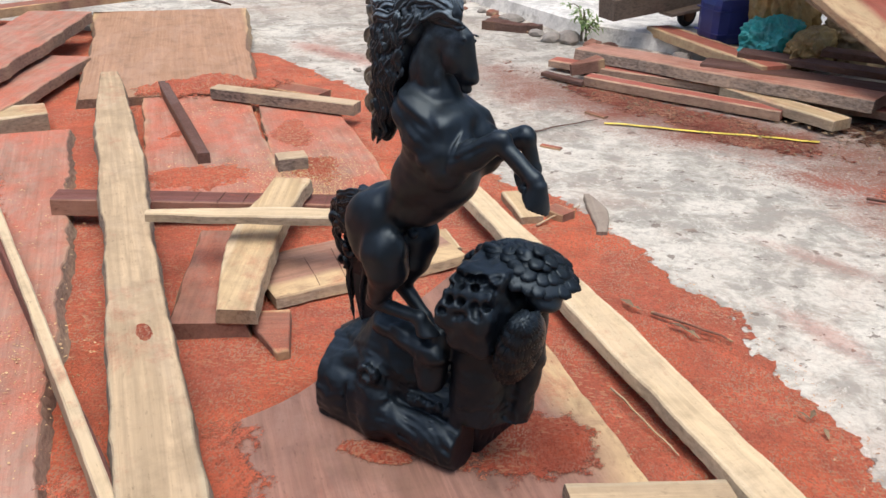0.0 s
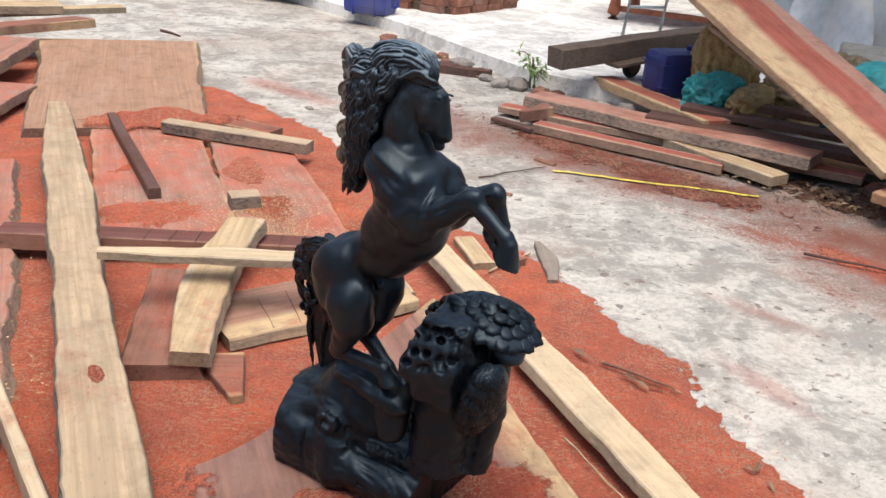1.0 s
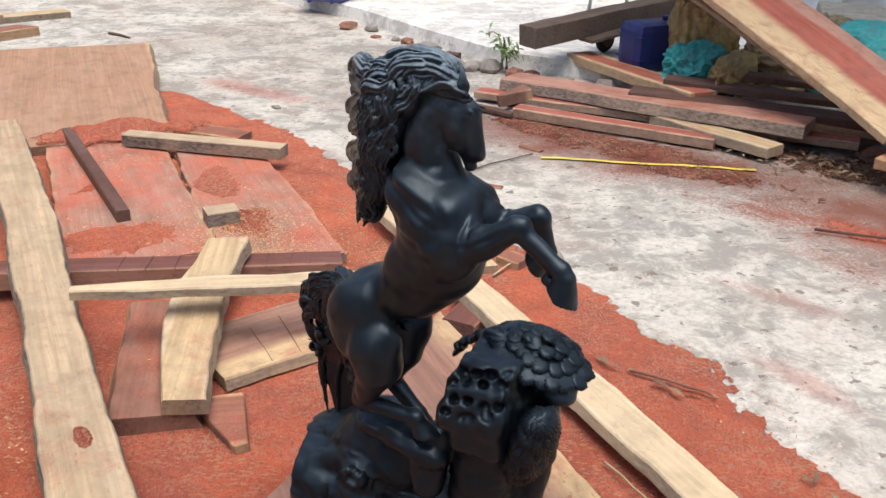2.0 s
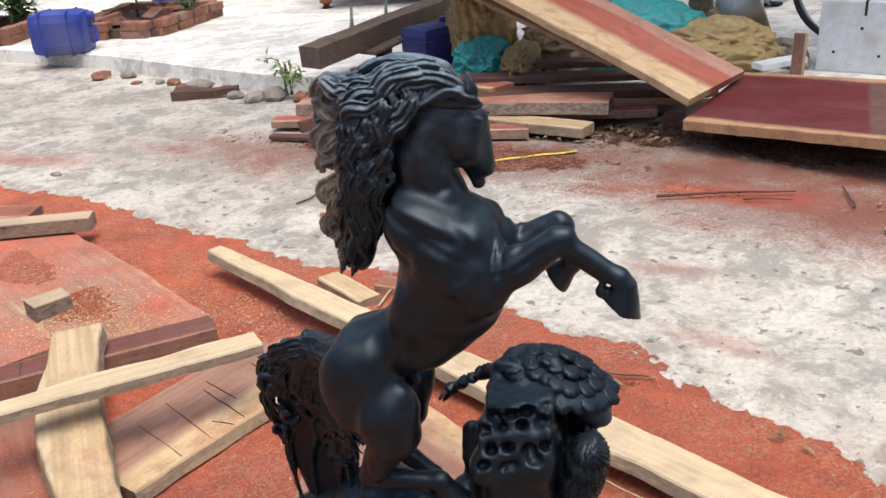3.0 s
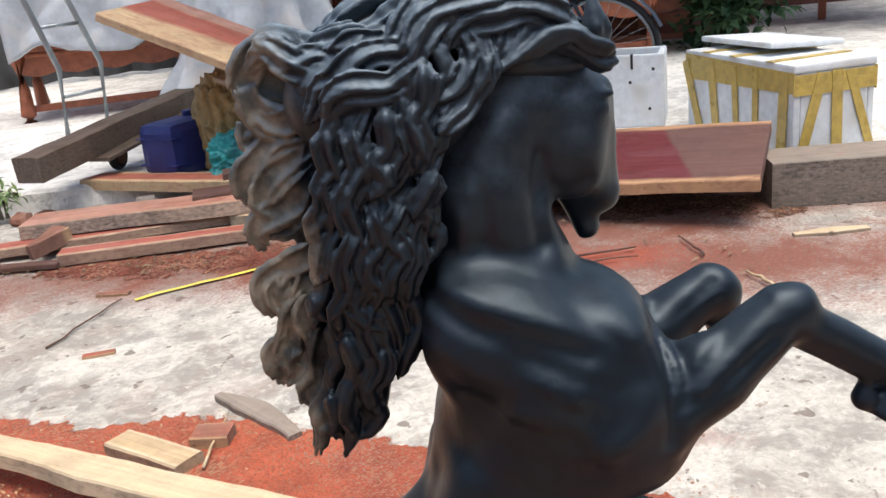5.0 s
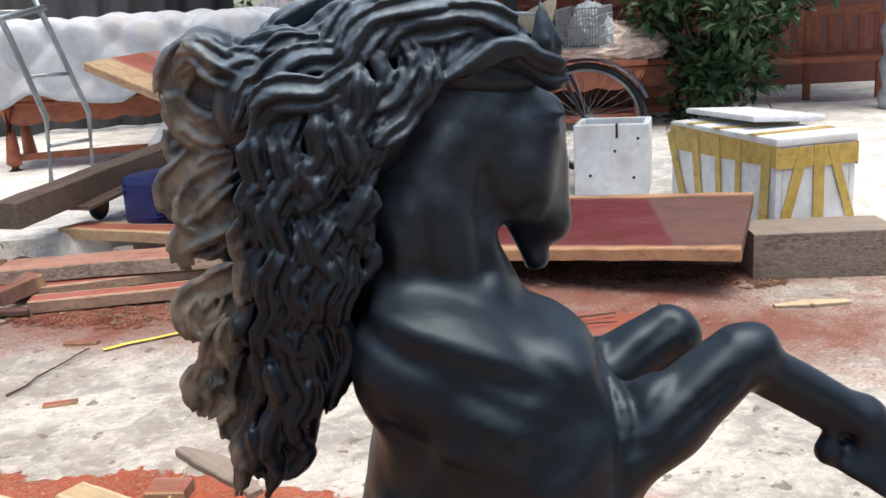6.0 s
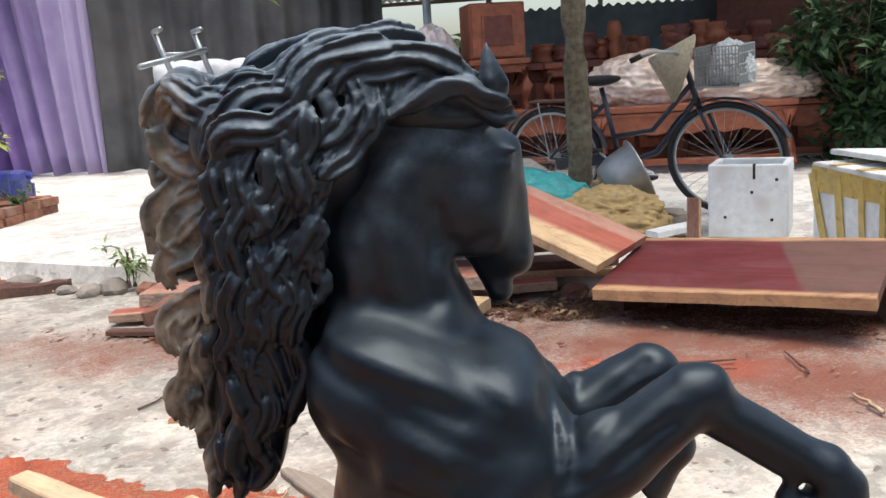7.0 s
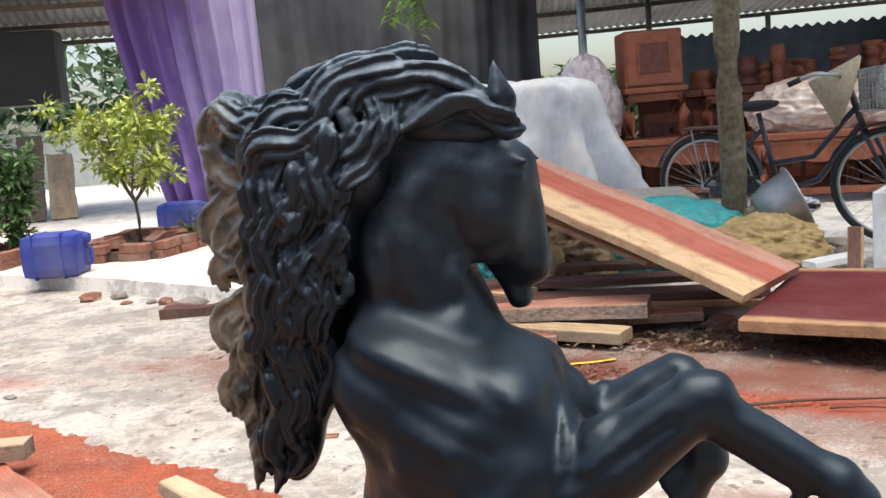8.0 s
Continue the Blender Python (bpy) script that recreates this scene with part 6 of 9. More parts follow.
for i in range(16):
    j = rnd.randint(22, 54)
    p = tail_in[j].lerp(tail_out[j], rnd.choice((0.90, 0.80, 0.6, 0.35, 0.1)) + rnd.uniform(-0.05, 0.05))
    r, turn, way = rnd.uniform(0.009, 0.014), rnd.uniform(0, 6.28), rnd.choice((-1, 1))
    arc = [(p.x + r * (1 - 0.07 * k) * math.cos(turn + way * 0.75 * k), p.z + 1.25 * r * (1 - 0.07 * k) * math.sin(turn + way * 0.75 * k)) for k in range(7)]
    tress(tail, arc, -0.022, -0.030, rnd.uniform(0.0060, 0.0085), 2, wave=0.0)
for hx, hz, hr in ((-0.250, 0.428, 0.010), (-0.146, 0.338, 0.011), (-0.150, 0.392, 0.006), (-0.262, 0.372, 0.006), (-0.275, 0.318, 0.007)):
    tail.ball((hx, 0.0, hz), (hr, 0.12, hr * 1.2), 0.004, (0, 25, 0), carve=True)
# the tail swings over to the far side as it falls
tail_skin, tail_faces = tail.skin(2)
tail_skin = [(x, 0.85 * y + 0.055 * min(1, max(0, (-0.112 - x) / 0.07)) + 0.045 * min(1, max(0, (0.56 - z) / 0.22)), z) for x, y, z in tail_skin]
add_skin(tail_skin, tail_faces)


def needle_fan(c, normal, away, r, seed):
    """A carved fan of pine needles: a low ribbed shell whose needles spread away from its stalk."""
    rnd = random.Random(seed)
    z = Vector(normal).normalized()
    x = (Vector(away) - z * z.dot(Vector(away))).normalized()
    y = z.cross(x)
    c = Vector(c)
    stalk = statue.verts.new(c - x * r * 0.55 + z * r * 0.12)
    count = 30
    rings = [[], [], []]
    for k in range(count):
        a = 2 * math.pi * k / count
        rib = 0.050 if k % 2 else -0.050
        rim = r * (1 + 0.05 * math.sin(3 * a + seed) + 0.04 * math.sin(7 * a + 2 * seed) + (0.03 if k % 2 else 0))
        d = x * math.cos(a) + y * math.sin(a)
        rings[0].append(statue.verts.new(c - x * r * 0.28 + d * rim * 0.52 + z * r * (0.10 + rib)))
        rings[1].append(statue.verts.new(c + d * rim + z * r * (0.02 + 1.4 * rib)))
        rings[2].append(statue.verts.new(c + d * rim * 0.94 - z * r * 0.22))
    for k in range(count):
        j = (k + 1) % count
        statue.faces.new((stalk, rings[0][k], rings[0][j]))
        for a, b in zip(rings, rings[1:]):
            statue.faces.new((a[k], b[k], b[j], a[j]))


rnd = random.Random(5)
CROWN = pose(0.182, 0.114, 0.486, 0, 18, 0)
for i, ring in enumerate((0.0, 0.33, 0.66, 0.96)):
    count = (1, 8, 16, 24)[i]
    for k in range(count):
        a = 2 * math.pi * (k + rnd.uniform(-0.28, 0.28)) / count + 0.4 * i
        u, v = ring * math.cos(a) * rnd.uniform(0.93, 1.04), ring * math.sin(a) * rnd.uniform(0.93, 1.04)
        p = CROWN @ Vector((0.083 * u, 0.074 * v, 0.030 - 0.034 * ring + rnd.uniform(-0.0015, 0.0015)))
        out = CROWN.to_3x3() @ Vector((u, v, 0)) if ring else Vector((0.3, -1, 0))
        lean = 0.30 + 0.12 * ring ** 2
        needle_fan(p, CROWN.to_3x3() @ Vector((u * lean + rnd.uniform(-0.05, 0.05), v * lean + rnd.uniform(-0.05, 0.05), 1.0)), out, rnd.uniform(0.0130, 0.0170), 900 + 20 * i + k)
LOW = pose(0.214, 0.036, 0.362, 15, 18, 0)
for row in range(7):
    e = 1.15 - 0.38 * row
    for k in range(7):
        a = -2.9 + 0.46 * (k + 0.5 * (row % 2)) + rnd.uniform(-0.09, 0.09)
        d = Vector((math.cos(a) * math.cos(e), math.sin(a) * math.cos(e), math.sin(e)))
        p = LOW @ Vector((0.034 * d.x, 0.058 * d.y, 0.086 * d.z))
        needle_fan(p, LOW.to_3x3() @ Vector((d.x * 1.8, d.y, d.z * 0.7 + 0.25)), (0.1 * d.x, 0.1 * d.y, -1), rnd.uniform(0.016, 0.020), 1000 + 10 * row + k)
for i in range(9):
    u = (i + 0.3) / 9 * 4.2
    p = Vector(TWIG[int(u)]).lerp(Vector(TWIG[int(u) + 1]), u - int(u))
    needle_fan(p + Vector((rnd.uniform(-0.004, 0.004), rnd.uniform(-0.008, 0.004), 0.007 - 0.001 * u)), (rnd.uniform(-0.5, 0.3), rnd.uniform(-0.9, -0.2), 0.9), (-0.7, rnd.uniform(-0.6, 0.4), -0.5), rnd.uniform(0.0135, 0.0175) - 0.0016 * u, 1100 + i)

n = Nodes("black_lacquered_wood", 0.36, 0, 0.38)
n.b.inputs["Specular Tint"].default_value = (0.66, 0.86, 1.0, 1)
n.b.inputs["Coat Weight"].default_value = 0.1
n.b.inputs["Coat Roughness"].default_value = 0.3
v = n.stretch((1, 1, 1), shift=False)
tone = n.noise(v, 14, 6, 0.6)
fineness = n.noise(n.stretch((40, 260, 40), shift=False), 1.0, 4)
black = n.mix(n.ramp(tone, (0.35, 0.0), (0.7, 1.0)), (0.0024, 0.0034, 0.0058), (0.0055, 0.0078, 0.0125))
worn = n.math('MULTIPLY', n.ramp(n.math('MULTIPLY', n.math('SUBTRACT', n.math('MULTIPLY', n.math('SUBTRACT', tone, 0.5), 0.08), n.axis(v, 0)), 5.0), (0.38, 0.0), (0.47, 1.0)), n.ramp(n.axis(v, 2), (0.60, 0.0), (0.68, 1.0)))
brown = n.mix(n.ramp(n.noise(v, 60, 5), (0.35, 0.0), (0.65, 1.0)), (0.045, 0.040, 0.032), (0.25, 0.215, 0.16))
# painted sky sheen: upward faces get a blue-grey tint in their colour
sky_sheen = n.math('MULTIPLY', n.ramp(n.up(), (0.15, 0.0), (1.0, 0.16)), n.ramp(n.noise(v, 34, 7, 0.75), (0.32, 0.15), (0.66, 1.0)))
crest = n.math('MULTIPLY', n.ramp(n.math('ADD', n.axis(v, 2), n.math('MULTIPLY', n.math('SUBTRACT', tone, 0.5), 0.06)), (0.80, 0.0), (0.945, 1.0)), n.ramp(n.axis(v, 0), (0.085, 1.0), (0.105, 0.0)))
# painted highlight: paler blue-grey on the mane's upward crests
crest_sheen = n.math('MULTIPLY', crest, n.math('MULTIPLY', n.ramp(n.up(), (0.0, 0.10), (0.8, 0.95)), n.ramp(n.noise(v, 70, 6, 0.7), (0.35, 0.3), (0.6, 1.0))))
n.colour(n.mix(crest_sheen, n.mix(sky_sheen, n.mix(worn, black, brown), (0.10, 0.15, 0.195)), (0.155, 0.20, 0.24)))
n.rough(n.ramp(n.noise(v, 40, 7, 0.7), (0.3, 0.36), (0.7, 0.50)))
n.bump(n.math('ADD', n.math('MULTIPLY', fineness, 0.2), n.math('ADD', n.noise(v, 42, 3), n.math('MULTIPLY', n.noise(v, 160, 3), 0.3))), 0.10, 0.006)
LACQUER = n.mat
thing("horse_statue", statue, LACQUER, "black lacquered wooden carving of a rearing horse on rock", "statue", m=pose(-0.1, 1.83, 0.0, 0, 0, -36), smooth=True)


# ---- materials of the things round the yard ----
BLUE = plain("blue_plastic", (0.03, 0.055, 0.33), 0.42, vary=0.3, scale=5, dirt=(0.20, 0.19, 0.22))
BLUE_DARK = plain("dark_blue_plastic", (0.02, 0.03, 0.16), 0.5, vary=0.3, scale=5)
WHITE_PLASTIC = plain("white_label", (0.75, 0.76, 0.72), 0.5)
YELLOW = plain("yellow_paint", (0.75, 0.56, 0.05), 0.5)
STEEL = plain("galvanised_tube", (0.42, 0.46, 0.47), 0.38, 0.75, vary=0.25, scale=20, dirt=(0.22, 0.2, 0.18))
ALU = plain("dull_aluminium", (0.40, 0.40, 0.385), 0.48, 0.85, vary=0.25, scale=9, dirt=(0.3, 0.28, 0.25))
RUBBER = plain("black_rubber", (0.02, 0.02, 0.021), 0.75)
FRAME_PAINT = plain("dark_blue_cycle_paint", (0.025, 0.035, 0.055), 0.35, dirt=(0.08, 0.06, 0.05))
RUST = plain("brown_rust", (0.13, 0.06, 0.035), 0.85)
STONE = plain("grey_rubble", (0.30, 0.27, 0.24), 0.9, vary=0.4, scale=14, bump=0.6, dirt=(0.16, 0.12, 0.1))
BRICK = plain("old_red_brick", (0.30, 0.13, 0.085), 0.9, vary=0.4, scale=20, bump=0.5, dirt=(0.30, 0.24, 0.2))
SOIL = plain("garden_soil", (0.10, 0.065, 0.045), 0.95, vary=0.5, scale=30, bump=0.8)
TEAL = plain("teal_woven_plastic", (0.035, 0.36, 0.36), 0.5, vary=0.3, scale=40, bump=0.3, dirt=(0.10, 0.22, 0.24))
OCHRE = plain("ochre_woven_plastic", (0.40, 0.285, 0.12), 0.6, vary=0.4, scale=30, bump=0.4, dirt=(0.28, 0.18, 0.08))
SACK = plain("dirty_sacking", (0.27, 0.21, 0.13), 0.9, vary=0.45, scale=26, bump=0.5, dirt=(0.13, 0.1, 0.07))
FOAM = plain("dirty_white_foam", (0.70, 0.74, 0.76), 0.75, vary=0.16, scale=26, bump=0.3, dirt=(0.48, 0.45, 0.39))
TAPE = plain("yellow_brown_tape", (0.52, 0.37, 0.09), 0.32, vary=0.3, scale=22)
QUILT = plain("grey_white_quilt", (0.50, 0.53, 0.57), 0.9, vary=0.16, scale=14, bump=0.3, dirt=(0.52, 0.46, 0.40))
n = Nodes("purple_cloth", 0.85, 0, 0.2)
# purple that turns paler along x, with an uneven border
along = n.math('ADD', n.axis(n.co.outputs["Generated"], 0), n.math('MULTIPLY', n.math('SUBTRACT', n.noise(n.stretch((1, 1, 1)), 2.5, 4), 0.5), 0.5))
n.colour(n.mix(n.ramp(along, (0.35, 0.0), (0.8, 1.0)), (0.21, 0.125, 0.36), (0.46, 0.40, 0.60)))
n.bump(n.noise(n.stretch((1, 1, 1)), 60, 4), 0.2, 0.004)
PURPLE = n.mat
GREYCLOTH = plain("dark_grey_cloth", (0.075, 0.078, 0.085), 0.9, vary=0.35, scale=3, dirt=(0.12, 0.115, 0.11))
PLASTIC = plain("cloudy_plastic_sheet", (0.66, 0.52, 0.44), 0.22, vary=0.3, scale=12, bump=0.5, dirt=(0.78, 0.70, 0.64))
FURN = plain("red_brown_furniture_wood", (0.34, 0.105, 0.052), 0.5, vary=0.4, scale=16, bump=0.2, dirt=(0.23, 0.065, 0.035))
FURN_D = plain("dark_red_furniture_wood", (0.17, 0.05, 0.035), 0.5, vary=0.35, scale=16)
SHEETMETAL = plain("old_roofing_sheet", (0.15, 0.15, 0.145), 0.6, 0.2, vary=0.3, scale=5, dirt=(0.10, 0.075, 0.055))
SHEETBLUE = plain("grey_blue_roofing", (0.10, 0.125, 0.14), 0.6, 0.2, vary=0.3, scale=5)
BARK = plain("grey_brown_bark", (0.17, 0.14, 0.09), 0.95, vary=0.5, scale=34, bump=0.9, dirt=(0.27, 0.26, 0.19))
STRAW = plain("straw_hat", (0.42, 0.36, 0.25), 0.8, vary=0.25, scale=50, bump=0.4)
TAPEMEASURE = plain("yellow_steel_tape", (0.78, 0.60, 0.10), 0.4)


def leaf_mat(name, a, b):
    n = Nodes(name, 0.55, 0, 0.35)
    n.colour(n.mix(n.island(), a, b))
    n.b.inputs["Transmission Weight"].default_value = 0.0
    return n.mat


LEAF_DARK = leaf_mat("dark_green_leaves", (0.022, 0.06, 0.02), (0.065, 0.13, 0.035))
LEAF_MID = leaf_mat("mid_green_leaves", (0.045, 0.11, 0.03), (0.13, 0.23, 0.075))
LEAF_LIME = leaf_mat("yellow_green_leaves", (0.13, 0.20, 0.02), (0.33, 0.38, 0.05))
LEAF_SAPLING = leaf_mat("pale_yellow_green_leaves", (0.22, 0.30, 0.05), (0.52, 0.56, 0.14))
LEAF_BUSH = leaf_mat("deep_green_leaves", (0.018, 0.055, 0.022), (0.065, 0.125, 0.05))
LEAF_FAR = leaf_mat("far_green_leaves", (0.06, 0.12, 0.06), (0.16, 0.24, 0.12))
LEAF_DRY = leaf_mat("dry_leaves", (0.10, 0.055, 0.035), (0.27, 0.19, 0.11))


def add_leaf(bm, at, direction, length, width, rnd):
    """A leaf folded along its rib."""
    d = Vector(direction).normalized()
    side = d.cross(Vector((rnd.uniform(-0.5, 0.5), rnd.uniform(-0.5, 0.5), 1))).normalized()
    up = side.cross(d)
    p = Vector(at)
    base, tip = bm.verts.new(p), bm.verts.new(p + d * length - up * length * 0.15)
    mid = bm.verts.new(p + d * length * 0.5 + up * width * 0.1)
    l = bm.verts.new(p + d * length * 0.45 + side * width * 0.5 + up * width * 0.25)
    r = bm.verts.new(p + d * length * 0.45 - side * width * 0.5 + up * width * 0.25)
    for f in ((base, mid, l), (mid, tip, l), (base, r, mid), (mid, r, tip)):
        bm.faces.new(f)


def shrub(name, label, at, height, spread, stems, leaves, leaf_len, mat, seed, clump=0.5, low=0.25, broad=0.36, trunk=0.0):
    """Thin branching stems with leaves set in bunches along them."""
    rnd = random.Random(seed)
    ob = empty_thing(name, label, "shrub", "potted and planted shrubs", m=pose(*at))
    leaf_bm = bmesh.new()
    tips = []
    for i in range(stems):
        a = 2 * math.pi * i / stems + rnd.uniform(-0.4, 0.4)
        wood_bm = bmesh.new()
        h = height * rnd.uniform(0.65, 1.0)
        out = spread * rnd.uniform(0.35, 1.0)
        pts = [(0.02 * math.cos(a) * (trunk == 0), 0.02 * math.sin(a) * (trunk == 0), trunk * height), (out * 0.25 * math.cos(a), out * 0.25 * math.sin(a), max(h * 0.4, trunk * height + 0.08)), (out * 0.65 * math.cos(a + 0.2), out * 0.65 * math.sin(a + 0.2), h * 0.75), (out * math.cos(a + 0.3), out * math.sin(a + 0.3), h)]
        bm_tube(pts, [0.012, 0.009, 0.006, 0.003], 5, wood_bm)
        for k in range(7):
            t = rnd.uniform(low, 1) * 3
            j = min(2, int(t))
            p = Vector(pts[j]).lerp(Vector(pts[j + 1]), t - j)
            q = p + Vector((rnd.gauss(0, 1), rnd.gauss(0, 1), rnd.gauss(0.3, 0.6))) * spread * 0.22
            bm_tube([p, p.lerp(q, 0.5) + Vector((0, 0, 0.01)), q], [0.004, 0.003, 0.002], 4, wood_bm)
            tips.append(q)
        part("stem", wood_bm, BARK, ob)
    if trunk:
        part("trunk", bm_tube([(0, 0, 0), (0.012, 0.006, trunk * height * 0.5), (0, 0, trunk * height + 0.01)], [0.016, 0.014, 0.012], 8), BARK, ob, smooth=True)
    for i in range(leaves):
        c = rnd.choice(tips)
        d = Vector((rnd.gauss(0, 1), rnd.gauss(0, 1), rnd.gauss(0.15, 0.7)))
        add_leaf(leaf_bm, c + d.normalized() * rnd.uniform(0, leaf_len * clump), d, leaf_len * rnd.uniform(0.7, 1.2), leaf_len * broad, rnd)
    part("foliage", leaf_bm, mat, ob)
    return ob


# ---- edge of the terrace: rubble, weeds, litter ----
def stone(at, r, seed, mat=STONE, label="broken piece of grey masonry on the ground"):
    rnd = random.Random(seed)
    bm = bmesh.new()
    bmesh.ops.create_icosphere(bm, subdivisions=2, radius=1)
    sx, sy, sz = r * rnd.uniform(0.8, 1.3), r * rnd.uniform(0.6, 1.0), r * rnd.uniform(0.45, 0.7)
    for v in bm.verts:
        k = 1 + 0.35 * nz(v.co.x, v.co.y, v.co.z + seed, 1.6)
        v.co = Vector((v.co.x * sx * k, v.co.y * sy * k, max(-0.5 * sz, v.co.z * sz * k)))
    return thing("stone", bm, mat, label, "stone", "rubble along the step", m=pose(at[0], at[1], at[2] + 0.5 * sz, 0, 0, rnd.uniform(0, 180)))


rnd = random.Random(21)
for i in range(26):
    u = i / 25
    kx = float(np.interp(u, (0, 0.35, 0.6, 0.8, 1), (-0.2, 0.45, 1.05, 1.7, 2.3)))
    ky = float(np.interp(u, (0, 0.35, 0.6, 0.8, 1), (7.2, 6.1, 5.62, 4.85, 3.95)))
    stone((kx + rnd.uniform(-0.12, 0.02), ky + rnd.uniform(-0.12, 0.02), 0.0), rnd.uniform(0.03, 0.085), i, rnd.choice((STONE, STONE, BRICK, W_SLAB)))
shrub("weed", "small green weed growing at the terrace edge", (0.64, 5.86, 0.02), 0.20, 0.11, 3, 110, 0.05, leaf_mat("weed_leaves", (0.20, 0.32, 0.12), (0.36, 0.46, 0.20)), 31)
# litter: dry leaves and bark shreds
bm = bmesh.new()
rnd = random.Random(8)
for i in range(420):
    k = rnd.random()
    if k < 0.45:
        x, y = rnd.gauss(1.75, 0.28), rnd.gauss(3.98, 0.12)
    elif k < 0.75:
        x, y = rnd.uniform(0.3, 2.6), 0
        y = 5.2 - 0.62 * x + rnd.gauss(0, 0.16)
    else:
        x, y = rnd.gauss(2.2, 0.3), rnd.gauss(3.3, 0.35)
    a = rnd.uniform(0, 6.28)
    add_leaf(bm, (x, y, 0.012), (math.cos(a), math.sin(a), rnd.uniform(-0.05, 0.12)), rnd.uniform(0.012, 0.045), rnd.uniform(0.004, 0.012), rnd)
for i in range(150):
    x = rnd.gauss(1.82, 0.25)
    y = 4.12 - 0.55 * (x - 1.82) + rnd.gauss(0, 0.11)
    a = rnd.uniform(0, 6.28)
    add_leaf(bm, (x, y, rnd.uniform(0.012, 0.035)), (math.cos(a), math.sin(a), rnd.uniform(-0.1, 0.35)), rnd.uniform(0.02, 0.075), rnd.uniform(0.008, 0.026), rnd)
for i in range(420):
    u = rnd.uniform(-0.8, 0.75)
    x, y = 0.86 + 0.68 * u + rnd.gauss(0, 0.07), 4.50 - 0.73 * u + rnd.gauss(0, 0.07)
    a = rnd.uniform(0, 6.28)
    add_leaf(bm, (x, y, 0.011), (math.cos(a), math.sin(a), rnd.uniform(-0.05, 0.15)), rnd.uniform(0.01, 0.035), rnd.uniform(0.004, 0.010), rnd)
for x, y, a, size in ((0.455, 2.52, 2.2, 0.09), (0.475, 2.50, 2.5, 0.07), (0.53, 2.44, -0.6, 0.09), (0.565, 2.41, -0.9, 0.08), (0.60, 2.39, -0.4, 0.07), (0.745, 2.06, -0.8, 0.06), (0.77, 2.03, 1.0, 0.07), (0.79, 2.00, -1.6, 0.06)):
    add_leaf(bm, (x, y, 0.022), (math.cos(a), math.sin(a), 0.1), size * 0.7, size * 0.2, rnd)
thing("dry_leaf_litter", bm, LEAF_DRY, "scattered dry leaves and bark shreds on the ground", "litter", kind="stuff")
# chips and shavings on the sawdust and the concrete
CHIP = leaf_mat("wood_shavings", (0.28, 0.09, 0.05), (0.58, 0.36, 0.20))
bm = bmesh.new()
for i in range(15000):
    y = rnd.uniform(0.9, 5.2)
    edge = float(np.interp(y, EDGE_Y, EDGE_X))
    x = edge - abs(rnd.gauss(0, 0.9)) + 0.05
    z = max(0.0, dust_height(x, y)) + 0.002
    a, s = rnd.uniform(0, 6.28), rnd.choice((0.0009, 0.0012, 0.0016, 0.0022, 0.0035))
    d, e = Vector((math.cos(a), math.sin(a), rnd.uniform(-0.2, 0.5))) * s, Vector((-math.sin(a), math.cos(a), 0)) * s * rnd.uniform(0.2, 0.6)
    p = Vector((x, y, z))
    q = [bm.verts.new(p + o) for o in (-d - e, d - e, d + e, -d + e)]
    bm.faces.new(q)
thing("wood_shavings", bm, CHIP, "small pale shavings strewn over the red sawdust", "shavings", kind="stuff")
YELLOW = leaf_mat("yellow_shavings", (0.42, 0.24, 0.11), (0.66, 0.47, 0.24))
bm = bmesh.new()
for cx, cy, sx, sy, z0, count in ((-1.12, 4.12, 0.13, 0.14, 0.046, 700), (-0.93, 3.45, 0.16, 0.13, 0.046, 900), (-0.50, 3.16, 0.10, 0.07, 0.051, 700), (-0.56, 3.36, 0.12, 0.12, 0.0515, 900), (-0.22, 3.25, 0.14, 0.16, 0.018, 700), (-1.05, 2.0, 0.12, 0.25, 0.054, 500),
                                  (-0.6, 3.6, 0.12, 0.3, 0.052, 300), (-1.5, 2.9, 0.15, 0.3, 0.054, 300)):
    for i in range(int(2.2 * count)):
        p = Vector((rnd.gauss(cx, sx), rnd.gauss(cy, sy), z0 + rnd.uniform(0, 0.003)))
        a, s = rnd.uniform(0, 6.28), rnd.choice((0.0012, 0.0016, 0.0022, 0.0035))
        d, e = Vector((math.cos(a), math.sin(a), rnd.uniform(-0.1, 0.3))) * s, Vector((-math.sin(a), math.cos(a), 0)) * s * rnd.uniform(0.25, 0.7)
        bm.faces.new([bm.verts.new(p + o) for o in (-d - e, d - e, d + e, -d + e)])
thing("wood_shavings", bm, YELLOW, "yellow shavings strewn on the dusty slabs", "shavings", kind="stuff")


def twig(a, b, r, mat, label, sag=0.004, seed=0, name="twig"):
    a, b = Vector(a), Vector(b)
    pts = [a.lerp(b, k / 6) + Vector((0.012 * nz(k, seed, 1, 0.8), 0.012 * nz(k, seed, 5, 0.8), sag * math.sin(math.pi * k / 6))) for k in range(7)]
    return thing(name, bm_tube(pts, [r * (1 - 0.08 * k) for k in range(7)], 6), mat, label, "stick", "twigs on the ground", smooth=True)


